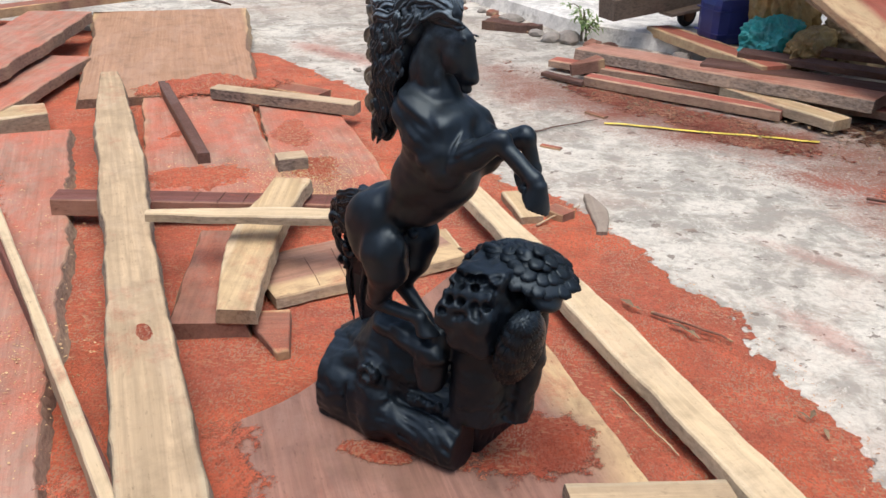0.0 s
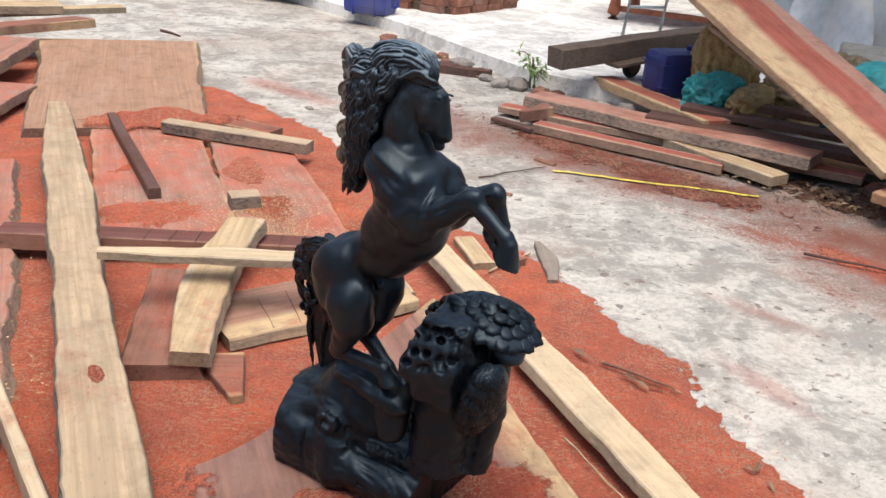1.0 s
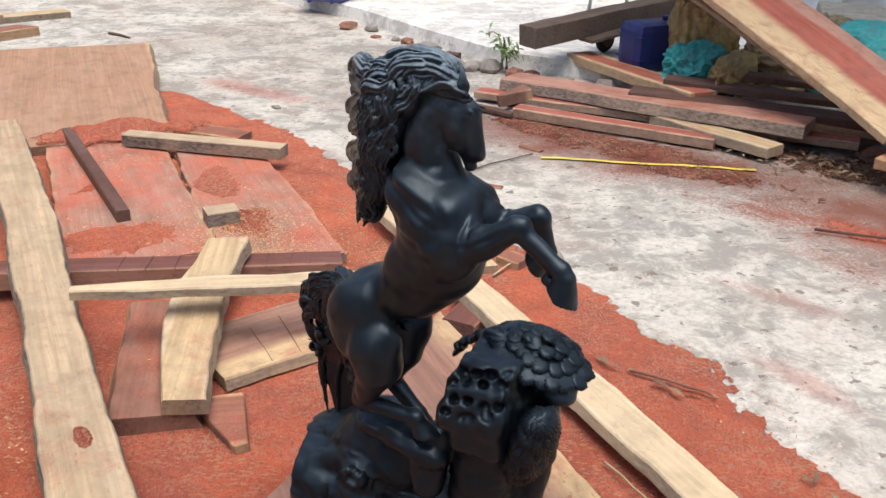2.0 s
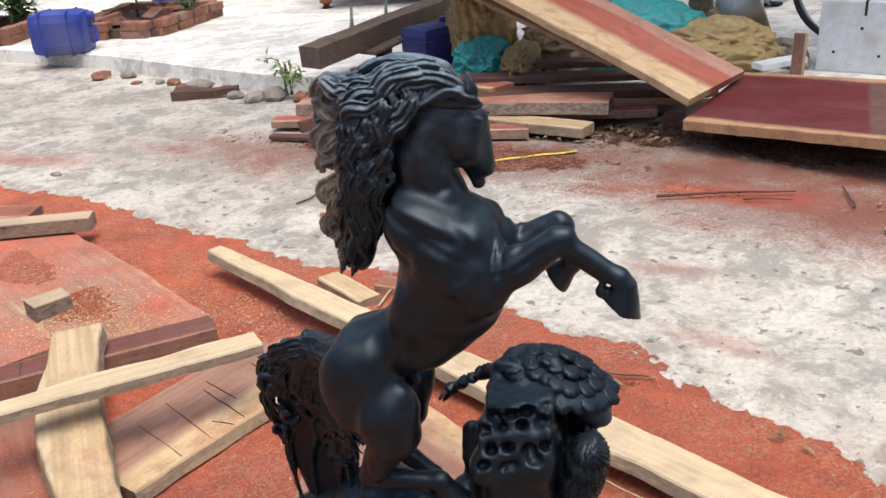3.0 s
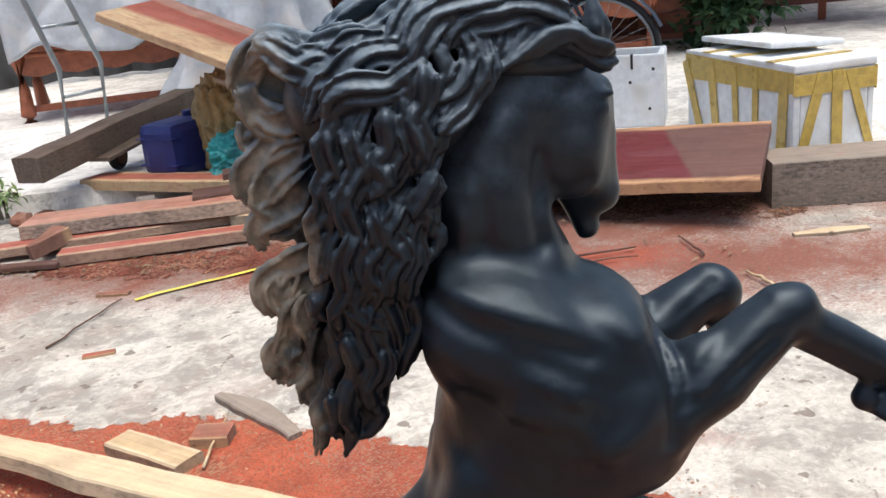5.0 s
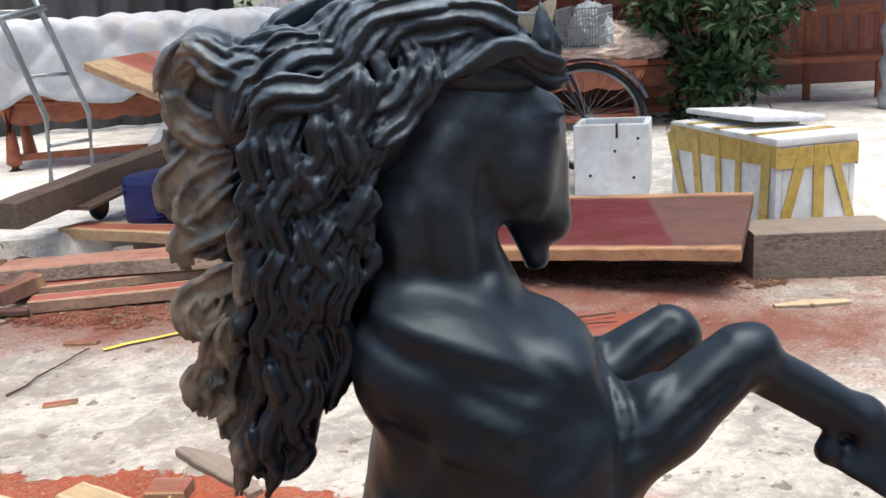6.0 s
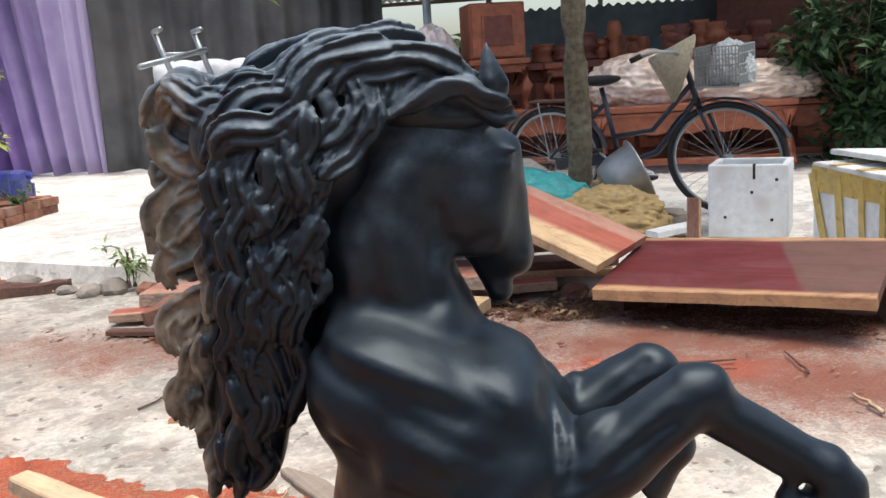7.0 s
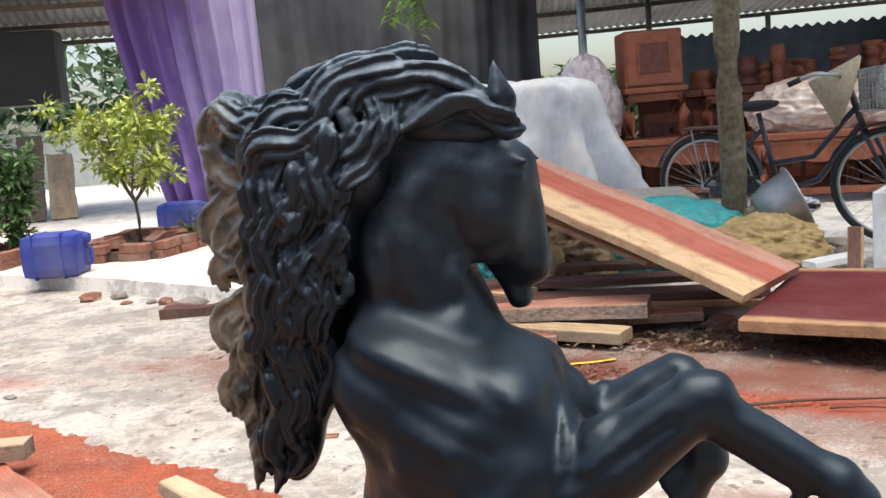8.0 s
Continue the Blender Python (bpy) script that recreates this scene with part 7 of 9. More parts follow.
twig((1.42, 3.42, 0.015), (1.86, 3.20, 0.015), 0.006, W_DARK, "thin dark stick on the red dust", seed=1)
twig((1.66, 3.24, 0.012), (1.80, 3.14, 0.012), 0.004, W_DARK, "thin dark stick on the red dust", seed=2)
twig((1.92, 2.98, 0.012), (2.05, 3.16, 0.012), 0.005, W_DARK, "thin dark stick on the concrete", seed=3)
twig((1.80, 2.66, 0.012), (1.87, 2.80, 0.012), 0.007, W_PALE, "short pale stick on the concrete", seed=4)
twig((0.22, 3.06, 0.02), (0.37, 3.24, 0.02), 0.004, W_PALE, "thin pale splinter on the sawdust", seed=5)
twig((0.34, 2.12, 0.02), (0.45, 1.88, 0.02), 0.003, W_PALE, "thin pale splinter on the sawdust", seed=6)
twig((0.50, 2.50, 0.02), (0.68, 2.36, 0.02), 0.006, W_SLAB, "curled strip of bark on the sawdust", seed=7)
twig((0.24, 4.08, 0.006), (0.56, 4.30, 0.006), 0.004, W_DARK, "thin bent wire lying on the concrete", seed=8)
twig((-1.9, 6.9, 0.006), (-1.72, 6.75, 0.006), 0.012, W_DARK, "dark stick lying on the concrete", seed=9)
stone((-0.62, 5.05, 0.0), 0.022, 77)
board("wood_chip", "pale splinter of wood on the concrete", (2.26, 2.86, 0.0), (2.45, 2.70, 0.0), 0.05, 0.012, W_PALER, wane=0.01, widths=(0.3, 1, 0.6))
board("wood_chip", "small brown chip on the concrete", (0.52, 4.42, 0.0), (0.60, 4.34, 0.0), 0.03, 0.01, W_SLAB, wane=0.006)
board("wood_chip", "small brown chip on the concrete", (0.28, 3.92, 0.0), (0.36, 3.88, 0.0), 0.03, 0.008, W_SLAB, wane=0.006)
# the yellow measuring tape
bm = bmesh.new()
pts = [Vector((0.58, 4.25, 0.006)).lerp(Vector((1.47, 4.08, 0.006)), k / 12) + Vector((0, 0.006 * math.sin(k * 0.9), 0.003 * math.sin(k * 1.7) ** 2)) for k in range(13)]
bm_tube(pts, 0.011, 6, bm, flat=0.12, ref=(0, 1, 0))
thing("tape_measure", bm, TAPEMEASURE, "yellow steel measuring tape lying on the concrete", "tape measure")


# ---- containers ----
def blue_can(label, m, mat=BLUE, sticker=False, handle=True):
    """A jerry can with rounded corners, ribs, a handle and a cap, standing along z."""
    can = empty_thing("jerry_can", label, "jerry can", "blue plastic cans", m=m)
    bm = bm_box(0.30, 0.27, 0.40, (0, 0, 0.20), 0.07)
    part("body", bm, mat, can, smooth=False)
    for k in range(2):
        part("rib", bm_box(0.303, 0.273, 0.010, (0, 0, 0.10 + 0.19 * k), 0.004), mat, can)
    if handle:
        part("handle", bm_tube([(-0.08, 0, 0.40), (-0.07, 0, 0.435), (0.03, 0, 0.435), (0.04, 0, 0.40)], 0.014, 8), mat, can)
    part("cap", bm_lathe([(0.03, 0.395), (0.032, 0.43), (0.028, 0.437)], 16, m=Matrix.Translation((0.1, 0, 0))), mat, can)
    if sticker:
        part("sticker", bm_box(0.08, 0.004, 0.10, (0.05, -0.139, 0.2)), WHITE_PLASTIC, can, "white paper sticker")
        part("sticker", bm_box(0.05, 0.004, 0.05, (0.05, -0.142, 0.2)), YELLOW, can, "yellow square on the sticker")
    return can


blue_can("blue plastic jerry can lying on its side", pose(-0.66, 7.92, TERR_Z + 0.135, 90, 0, 70) @ pose(0, 0, 0, 0, 0, 90))
blue_can("blue plastic jerry can lying on its side with sticker", pose(0.36, 9.72, TERR_Z + 0.135, 90, 0, 65) @ pose(0, 0, 0, 0, 0, 90), sticker=True)
blue_can("dark blue plastic can standing under the old beam", pose(1.42, 5.57, TERR_Z, 0, 0, 20) @ Matrix.Diagonal((1.0, 0.85, 0.66, 1)), BLUE_DARK, handle=False)


def heap_cloth(name, label, at, size, mat, seed, folds=0.35, category="sack"):
    """A slumped sack or cloth: a lumpy, creased body that rests flat below."""
    bm = bmesh.new()
    bmesh.ops.create_icosphere(bm, subdivisions=6, radius=1)
    for v in bm.verts:
        c = v.co.copy()
        wx, wy, wz = c.x + 0.5 * nz(c.x, c.y, c.z + seed, 2.0), c.y + 0.5 * nz(c.y, c.z, c.x + seed, 2.0), c.z * 0.45 + 0.3 * nz(c.z, c.x, c.y + seed, 2.0)
        crest = max(0.0, 1 - 4.5 * abs(nz(wx, wy, wz + seed, 1.9))) - 0.8 * max(0.0, 1 - 5 * abs(nz(wx + 9, wy, wz + seed, 3.1))) + 0.15 * max(0.0, 1 - 4 * abs(nz(wx, wy + 5, wz + seed, 6.0)))
        k = 1 + 0.17 * folds * crest + folds * (0.5 * nz(c.x, c.y, c.z + seed, 1.3) + 0.28 * (1 - 2 * abs(nz(c.x * 1.0, c.y * 1.0, c.z * 1.6 + seed, 2.8))) + 0.13 * (1 - 2 * abs(nz(c.x, c.y + seed, c.z, 6.5))))
        v.co = Vector((c.x * size[0] * k, c.y * size[1] * k, max(0.0, (c.z * k + 0.55) * size[2])))
    return thing(name, bm, mat, label, category, "sacks and sheets", m=pose(*at), smooth=True)


heap_cloth("sack", "crumpled ochre plastic sack behind the stack", (1.68, 5.44, 0.10, 0, 0, 30), (0.17, 0.14, 0.30), OCHRE, 1, 0.6)
heap_cloth("sack", "crumpled teal plastic sheet under an ochre sack", (1.57, 5.22, 0.10, 0, 0, 25), (0.17, 0.11, 0.13), TEAL, 2, 0.6)
heap_cloth("sack", "rolled ochre sack beside the teal sheet", (1.78, 5.16, 0.10, 0, 0, 52), (0.34, 0.09, 0.11), OCHRE, 3, 0.4)
heap_cloth("sack", "dark dirty sack in the shade of the board", (2.15, 5.25, 0.10, 0, 0, 0), (0.28, 0.2, 0.22), SACK, 4, 0.5)
heap_cloth("sack", "full teal woven sack lying behind the board", (2.42, 5.02, 0.10, 0, 0, -25), (0.36, 0.24, 0.22), TEAL, 5, 0.28)
heap_cloth("sack", "slumped ochre woven sack beside a teal one", (2.66, 4.72, 0.10, 0, 0, -35), (0.30, 0.19, 0.15), OCHRE, 6, 0.4)
heap_cloth("sack", "dirty sacking bundle at the foot of the tree", (2.86, 4.84, 0.10, 0, 0, 10), (0.15, 0.12, 0.17), SACK, 7, 0.5)
for i, (x, y, r) in enumerate(((2.92, 4.62, 0.09), (3.05, 4.72, 0.11), (3.2, 4.75, 0.10), (2.98, 4.45, 0.07), (3.12, 4.60, 0.08))):
    stone((x, y, TERR_Z), r, 50 + i, label="lump of grey rubble beside the tree")
board("plank", "white painted board lying on rubble", (2.66, 4.36, 0.15), (2.92, 4.34, 0.16), 0.09, 0.03, FOAM, wane=0.002)
board("stake", "short red-brown stake standing on the terrace", (2.79, 4.22, 0.10), (2.80, 4.225, 0.33), 0.06, 0.03, W_SLAB, wane=0.002)


# ---- foam boxes ----
def foam_box(label, m, l, w, h, taped=False):
    box = empty_thing("foam_box", label, "box", "foam boxes", m=m)
    t = 0.03
    for name, sx, sy, at in (("side_wall", l, t, (0, -w / 2 + t / 2)), ("side_wall", l, t, (0, w / 2 - t / 2)), ("end_wall", t, w - 2 * t, (-l / 2 + t / 2, 0)), ("end_wall", t, w - 2 * t, (l / 2 - t / 2, 0))):
        part(name, bm_box(sx, sy, h, (at[0], at[1], h / 2), 0.008), FOAM, box)
    part("floor", bm_box(l - 2 * t, w - 2 * t, t, (0, 0, t / 2)), FOAM, box)
    if taped:
        part("lid", bm_box(l + 0.01, w + 0.01, 0.035, (0, 0, h + 0.018), 0.01), FOAM, box)
        rnd = random.Random(3)
        for s in (-1, 1):
            for dz in (0.0, -0.035, 0.012):
                part("tape", bm_box(l + 0.012, 0.004, rnd.uniform(0.035, 0.055), (0, s * (w / 2 + 0.003 + 0.0006 * rnd.random()), h - 0.025 + dz), rot=Matrix.Rotation(radians(rnd.uniform(-1.5, 1.5)), 4, 'Y')), TAPE, box, "yellow packing tape")
            for k in range(5):
                x = -l / 2 + l * (k + 0.5) / 5 + rnd.uniform(-0.03, 0.03)
                part("tape", bm_box(rnd.uniform(0.03, 0.06), 0.004, h * 1.0, (x, s * (w / 2 + 0.0052 + 0.0006 * k), h / 2), rot=Matrix.Rotation(radians(rnd.uniform(-24, 24)), 4, 'Y')), TAPE, box, "yellow packing tape")
            for dz in (0.0, -0.03):
                part("tape", bm_box(0.004, w + 0.012, 0.05, (s * (l / 2 + 0.003 + 0.02 * abs(dz)), 0, h - 0.03 + dz)), TAPE, box, "yellow packing tape")
            for i, k in enumerate((-0.24, -0.02, 0.22)):
                part("tape", bm_box(0.004, rnd.uniform(0.03, 0.05), h * 1.0, (s * (l / 2 + 0.0052 + 0.0006 * i), k * w * 1.3, h / 2), rot=Matrix.Rotation(radians(rnd.uniform(-20, 20)), 4, 'X')), TAPE, box, "yellow packing tape")
        for k in range(3):
            part("tape", bm_box(0.05, w + 0.02, 0.004, (-l * 0.3 + 0.3 * l * k, 0, h + 0.0375), rot=Matrix.Rotation(radians(rnd.uniform(-8, 8)), 4, 'Z')), TAPE, box, "yellow packing tape")
        part("blue_strap", bm_box(0.02, 0.004, 0.16, (-l * 0.12, -w / 2 - 0.011, h * 0.7), rot=Matrix.Rotation(radians(-8), 4, 'Y')), BLUE, box, "torn blue strap")
        part("label_slip", bm_box(0.13, 0.004, 0.05, (-l * 0.20, -w / 2 - 0.012, h - 0.02)), WHITE_PLASTIC, box, "torn white paper slip")
        part("tape_patch", bm_box(0.10, 0.005, 0.05, (l * 0.36, -w / 2 - 0.009, h - 0.02)), YELLOW, box, "bright yellow tape end")
    return box


open_box = foam_box("open white foam box with a notched dirty rim", pose(3.25, 4.28, TERR_Z, 0, 0, -57), 0.36, 0.33, 0.35)
# Nothing is cut: near-black pieces paint the shade inside holes and notch.
RECESS_SHADE = plain("recess_shade", (0.03, 0.028, 0.025), 0.9)
for sx, sz in ((-0.10, 0.10), (0.11, 0.09), (0.02, 0.22), (0.13, 0.28)):
    part("hole", bm_tube([(sx, -0.1655, sz), (sx, -0.160, sz)], 0.008, 10), RECESS_SHADE, open_box)
    part("hole", bm_tube([(-0.1805, sx * 0.8, sz), (-0.175, sx * 0.8, sz)], 0.008, 10), RECESS_SHADE, open_box)
part("notch", bm_box(0.012, 0.034, 0.07, (0.03, -0.15, 0.317)), RECESS_SHADE, open_box, "dark block painting the shade of a notch in the rim")
foam_box("white foam box wrapped in yellow packing tape", pose(3.23, 3.49, TERR_Z, 0, 0, 62.5), 0.84, 0.36, 0.325, True)
thing("foam_sheet", bm_box(0.62, 0.34, 0.026, bevel=0.010), FOAM, "loose white foam sheet lying on the taped box", "foam sheet", m=pose(3.38, 3.60, TERR_Z + 0.392, 3, 1, 60))
thing("foam_sheet", bm_box(0.50, 0.34, 0.07, bevel=0.02), plain("old_foam", (0.48, 0.44, 0.36), 0.8, vary=0.3, scale=20, dirt=(0.3, 0.25, 0.18)), "old stained foam sheet resting on sacks", "foam sheet", m=pose(2.62, 5.52, 0.40, 6, 2, -20))


# ---- aluminium basin leaning on the tree ----
bm = bm_lathe([(0.13, 0.0), (0.165, 0.06), (0.185, 0.15), (0.205, 0.155), (0.205, 0.162), (0.18, 0.158), (0.158, 0.06), (0.12, 0.008)], 36)
thing("basin", bm, ALU, "dented aluminium basin leaning against the tree trunk", "basin", m=Matrix.Translation((2.86, 4.88, 0.30)) @ Vector((0.80, -0.48, 0.36)).to_track_quat('Z', 'Y').to_matrix().to_4x4() @ Matrix.Diagonal((1, 1, 1.2, 1)), smooth=True)


# ---- tree ----
tree = empty_thing("tree", "young tree with mottled grey-brown bark on the terrace", "tree", m=pose(2.89, 5.13, TERR_Z))
part("trunk", bm_tube([(0.012 * math.sin(k * 1.1), 0.01 * math.cos(k * 0.9), -0.02 + 0.22 * k) for k in range(15)], [0.085, 0.074, 0.07, 0.068, 0.067, 0.066, 0.065, 0.064, 0.063, 0.062, 0.06, 0.058, 0.055, 0.05, 0.045], 14), BARK, tree, smooth=True)
# The crown is above the view, made dense to shade the terrace.
limb_bm, shade_crown_bm = bmesh.new(), bmesh.new()
rnd = random.Random(17)
for i in range(11):
    a = i * 2.4
    r = rnd.uniform(0.9, 2.1)
    z0 = 2.5 + 0.06 * i
    end = Vector((r * math.cos(a), r * math.sin(a), z0 + rnd.uniform(0.3, 0.9)))
    bm_tube([(0, 0, z0), (end.x * 0.5, end.y * 0.5, z0 + 0.4), end], [0.035, 0.024, 0.010], 6, limb_bm)
    for k in range(650):
        p = Vector((0, 0, z0)).lerp(end, rnd.uniform(0.4, 1.15)) + Vector((rnd.gauss(0, 0.32), rnd.gauss(0, 0.32), abs(rnd.gauss(0.1, 0.25))))
        add_leaf(shade_crown_bm, p, (rnd.gauss(0, 1), rnd.gauss(0, 1), rnd.gauss(-0.3, 0.5)), 0.13, 0.055, rnd)
part("limbs", limb_bm, BARK, tree)
part("shade_crown", shade_crown_bm, LEAF_LIME, tree)
# a leafy twig that hangs into view
rnd = random.Random(4)
spray, twig_bm = bmesh.new(), bmesh.new()
for k in range(5):
    a = Vector((-1.46 + 0.02 * k, 0.82, 1.53))
    b = a + Vector((rnd.uniform(-0.20, 0.20), rnd.uniform(-0.1, 0.1), rnd.uniform(-0.24, -0.10)))
    bm_tube([a, a.lerp(b, 0.5) + Vector((0.02, 0, 0.02)), b], [0.004, 0.003, 0.002], 5, twig_bm)
    for j in range(12):
        p = a.lerp(b, 0.2 + 0.8 * j / 11)
        add_leaf(spray, p, (1 if j % 2 else -1, rnd.uniform(-0.4, 0.4), -0.5), 0.075, 0.028, rnd)
bm_tube([(0, 0, 2.45), (-0.7, 0.5, 2.5), (-1.42, 0.82, 1.53)], [0.03, 0.018, 0.005], 6, twig_bm)
part("hanging_branch", twig_bm, BARK, tree)
part("hanging_leaves", spray, leaf_mat("fresh_leaves", (0.10, 0.24, 0.03), (0.24, 0.42, 0.06)), tree)


# ---- bicycle ----
def tube_between(pts, r, mat, parent, name, label="", sides=8):
    return part(name, bm_tube(pts, r, sides), mat, parent, label, smooth=True)


def torus(R, r, n=40, k=8, bm=None):
    bm = bm or bmesh.new()
    rings = [[bm.verts.new(((R + r * math.cos(b)) * math.cos(a), r * math.sin(b), (R + r * math.cos(b)) * math.sin(a))) for b in (2 * math.pi * j / k for j in range(k))] for a in (2 * math.pi * i / n for i in range(n))]
    for i in range(n):
        for j in range(k):
            bm.faces.new((rings[i][j], rings[i][(j + 1) % k], rings[(i + 1) % n][(j + 1) % k], rings[(i + 1) % n][j]))
    return bm


bike = empty_thing("bicycle", "dark blue city bicycle with front basket on its stand", "bicycle", m=pose(3.42, 5.24, TERR_Z, 4, 0, math.degrees(math.atan2(4.72 - 5.75, 3.60 - 3.24))) @ Matrix.Diagonal((1.0, 0.9, 0.9, 1)))
for wx in (-0.545, 0.545):
    wheel = part("wheel", torus(0.325, 0.019), RUBBER, bike, "black tyre on a steel rim", True, pose(wx, 0, 0.345))
    part("rim", torus(0.300, 0.010, 40, 6), STEEL, wheel, smooth=True)
    part("hub", bm_tube([(0, -0.05, 0), (0, 0.05, 0)], 0.024, 10), STEEL, wheel)
    sp = bmesh.new()
    for k in range(28):
        a = 2 * math.pi * k / 28
        bm_tube([(0.02 * math.cos(a + 0.6), 0.02 * (-1) ** k, 0.02 * math.sin(a + 0.6)), (0.298 * math.cos(a), 0, 0.298 * math.sin(a))], 0.0014, 4, sp)
    part("spokes", sp, STEEL, wheel)
    ar = [(wx + 0.365 * math.cos(a), 0, 0.345 + 0.365 * math.sin(a)) for a in (radians(20 + 14 * k if wx > 0 else 10 + 15 * k) for k in range(11))]
    part("mudguard", bm_tube(ar, 0.028, 8, flat=0.25, ref=(0, 1, 0)), FRAME_PAINT, bike)
tube_between([(-0.09, 0, 0.30), (-0.19, 0, 0.80)], 0.016, FRAME_PAINT, bike, "seat_tube")
tube_between([(-0.13, 0, 0.48), (0.12, 0, 0.52), (0.36, 0, 0.80)], 0.016, FRAME_PAINT, bike, "top_tube")
tube_between([(-0.09, 0, 0.30), (0.14, 0, 0.38), (0.38, 0, 0.70)], 0.018, FRAME_PAINT, bike, "down_tube")
tube_between([(0.335, 0, 0.90), (0.40, 0, 0.66)], 0.018, FRAME_PAINT, bike, "head_tube")
for s in (-1, 1):
    tube_between([(0.40, 0.02 * s, 0.66), (0.43, 0.05 * s, 0.62), (0.545, 0.055 * s, 0.345)], 0.011, FRAME_PAINT, bike, "fork_blade")
    tube_between([(-0.09, 0.02 * s, 0.30), (-0.545, 0.055 * s, 0.345)], 0.009, FRAME_PAINT, bike, "chain_stay")
    tube_between([(-0.17, 0.02 * s, 0.70), (-0.545, 0.055 * s, 0.345)], 0.008, FRAME_PAINT, bike, "seat_stay")
    tube_between([(-0.545, 0.06 * s, 0.345), (-0.60, 0.06 * s, 0.72)], 0.005, STEEL, bike, "carrier_stay")
    tube_between([(0.32, 0, 0.94), (0.33, 0.12 * s, 1.00), (0.26, 0.24 * s, 1.02), (0.14, 0.27 * s, 0.98)], 0.011, STEEL, bike, "handlebar")
    tube_between([(0.19, 0.26 * s, 1.00), (0.13, 0.272 * s, 0.975)], 0.017, RUBBER, bike, "grip", "black rubber grip")
    tube_between([(-0.09, 0.07 * s, 0.30), (-0.09 + 0.12 * s, 0.08 * s, 0.30 - 0.11 * s)], 0.008, STEEL, bike, "crank")
    part("pedal", bm_box(0.09, 0.07, 0.022, (-0.09 + 0.12 * s, 0.12 * s, 0.30 - 0.11 * s), 0.005), RUBBER, bike)
part("carrier", bm_box(0.36, 0.12, 0.014, (-0.50, 0, 0.725), 0.004), RUST, bike, "rusty flat luggage carrier")
part("chain_guard", bm_box(0.46, 0.012, 0.07, (-0.28, -0.05, 0.33), 0.005, Matrix.Rotation(radians(-5), 4, 'Y')), FRAME_PAINT, bike)
bm = bmesh.new()
bmesh.ops.create_icosphere(bm, subdivisions=3, radius=1)
for v in bm.verts:
    w = 0.5 + 0.5 * max(0, min(1, (0.4 - v.co.x) / 1.2))
    v.co = Vector((v.co.x * 0.14, v.co.y * 0.10 * w, v.co.z * 0.035 + 0.012 * v.co.x ** 2))
part("saddle", bm, RUBBER, bike, "black saddle", True, pose(-0.20, 0, 0.845))
basket = part("basket", bm_box(0.24, 0.25, 0.006, (0.55, 0, 0.785)), STEEL, bike, "wire front basket")
UPRIGHT = mesh_of(bm_box(0.005, 0.005, 0.23), "wire", STEEL)
LONG_WIRE = mesh_of(bm_box(0.245, 0.006, 0.007), "wire", STEEL)
CROSS_WIRE = mesh_of(bm_box(0.006, 0.25, 0.007), "wire", STEEL)


def wire(mesh, at):
    o = new("wire", mesh)
    o.parent = basket
    o.matrix_basis = pose(*at)


for k in range(15):
    a = k / 14
    for at in ((0.43 + 0.24 * a, -0.122, 0.90), (0.43 + 0.24 * a, 0.122, 0.90), (0.43, -0.12 + 0.24 * a, 0.90), (0.67, -0.12 + 0.24 * a, 0.90)):
        wire(UPRIGHT, at)
for z in (0.79, 0.85, 0.91, 0.97, 1.015):
    wire(LONG_WIRE, (0.55, -0.125, z))
    wire(LONG_WIRE, (0.55, 0.125, z))
    wire(CROSS_WIRE, (0.43, 0, z))
    wire(CROSS_WIRE, (0.67, 0, z))
heap_cloth("bag", "cloudy plastic bag lying in the bicycle basket", (3.60, 4.70, TERR_Z + 0.71, 0, 0, -70), (0.11, 0.10, 0.13), plain("clear_bag", (0.55, 0.60, 0.60), 0.3, dirt=(0.40, 0.45, 0.44)), 12, 0.4, "bag")
bm = bm_lathe([(0.19, 0.0), (0.192, 0.004), (0.10, 0.10), (0.008, 0.20), (0.004, 0.196), (0.095, 0.093), (0.182, 0.002)], 28)
thing("conical_hat", bm, STRAW, "worn conical straw hat hung from the handlebar", "hat", m=Matrix.Translation((3.50, 4.94, TERR_Z + 0.80)) @ Vector((-0.72, 0.60, 0.30)).to_track_quat('Z', 'Y').to_matrix().to_4x4(), smooth=True)


# ---- hand truck, quilts, bench ----
truck = empty_thing("hand_truck", "grey tubular hand truck tipped back on its wheel", "hand truck", m=pose(1.62, 7.22, TERR_Z, 0, 0, 20))
for s in (-1, 1):
    tube_between([(0.16 * s, 0.05, 0.02), (0.16 * s, 0.0, 0.45), (0.15 * s - 0.10, 0.10, 0.95), (0.15 * s - 0.16, 0.16, 1.22)], 0.018, STEEL, truck, "side_tube")
    tube_between([(0.15 * s - 0.16, 0.16, 1.22), (0.15 * s - 0.26, -0.05, 1.22)], 0.018, STEEL, truck, "handle")
for zz, dx, dy in ((0.28, 0.0, 0.01), (0.70, -0.05, 0.05), (1.08, -0.12, 0.12)):
    tube_between([(-0.155 + dx, dy, zz), (0.155 + dx, dy, zz)], 0.012, STEEL, truck, "crossbar")
tube_between([(-0.62, -0.10, 1.00), (0.0, 0.06, 1.10)], 0.018, STEEL, truck, "lever")
part("toe_plate", bm_box(0.36, 0.20, 0.008, (0, -0.06, 0.012), 0.002), STEEL, truck)
cw = empty_thing("caster_wheel", "black rubber wheel with rusty hub under the old beam", "wheel", m=pose(1.27, 5.98, TERR_Z + 0.075, 0, 0, 35))
part("tyre", torus(0.055, 0.02, 28, 8), RUBBER, cw, smooth=True)
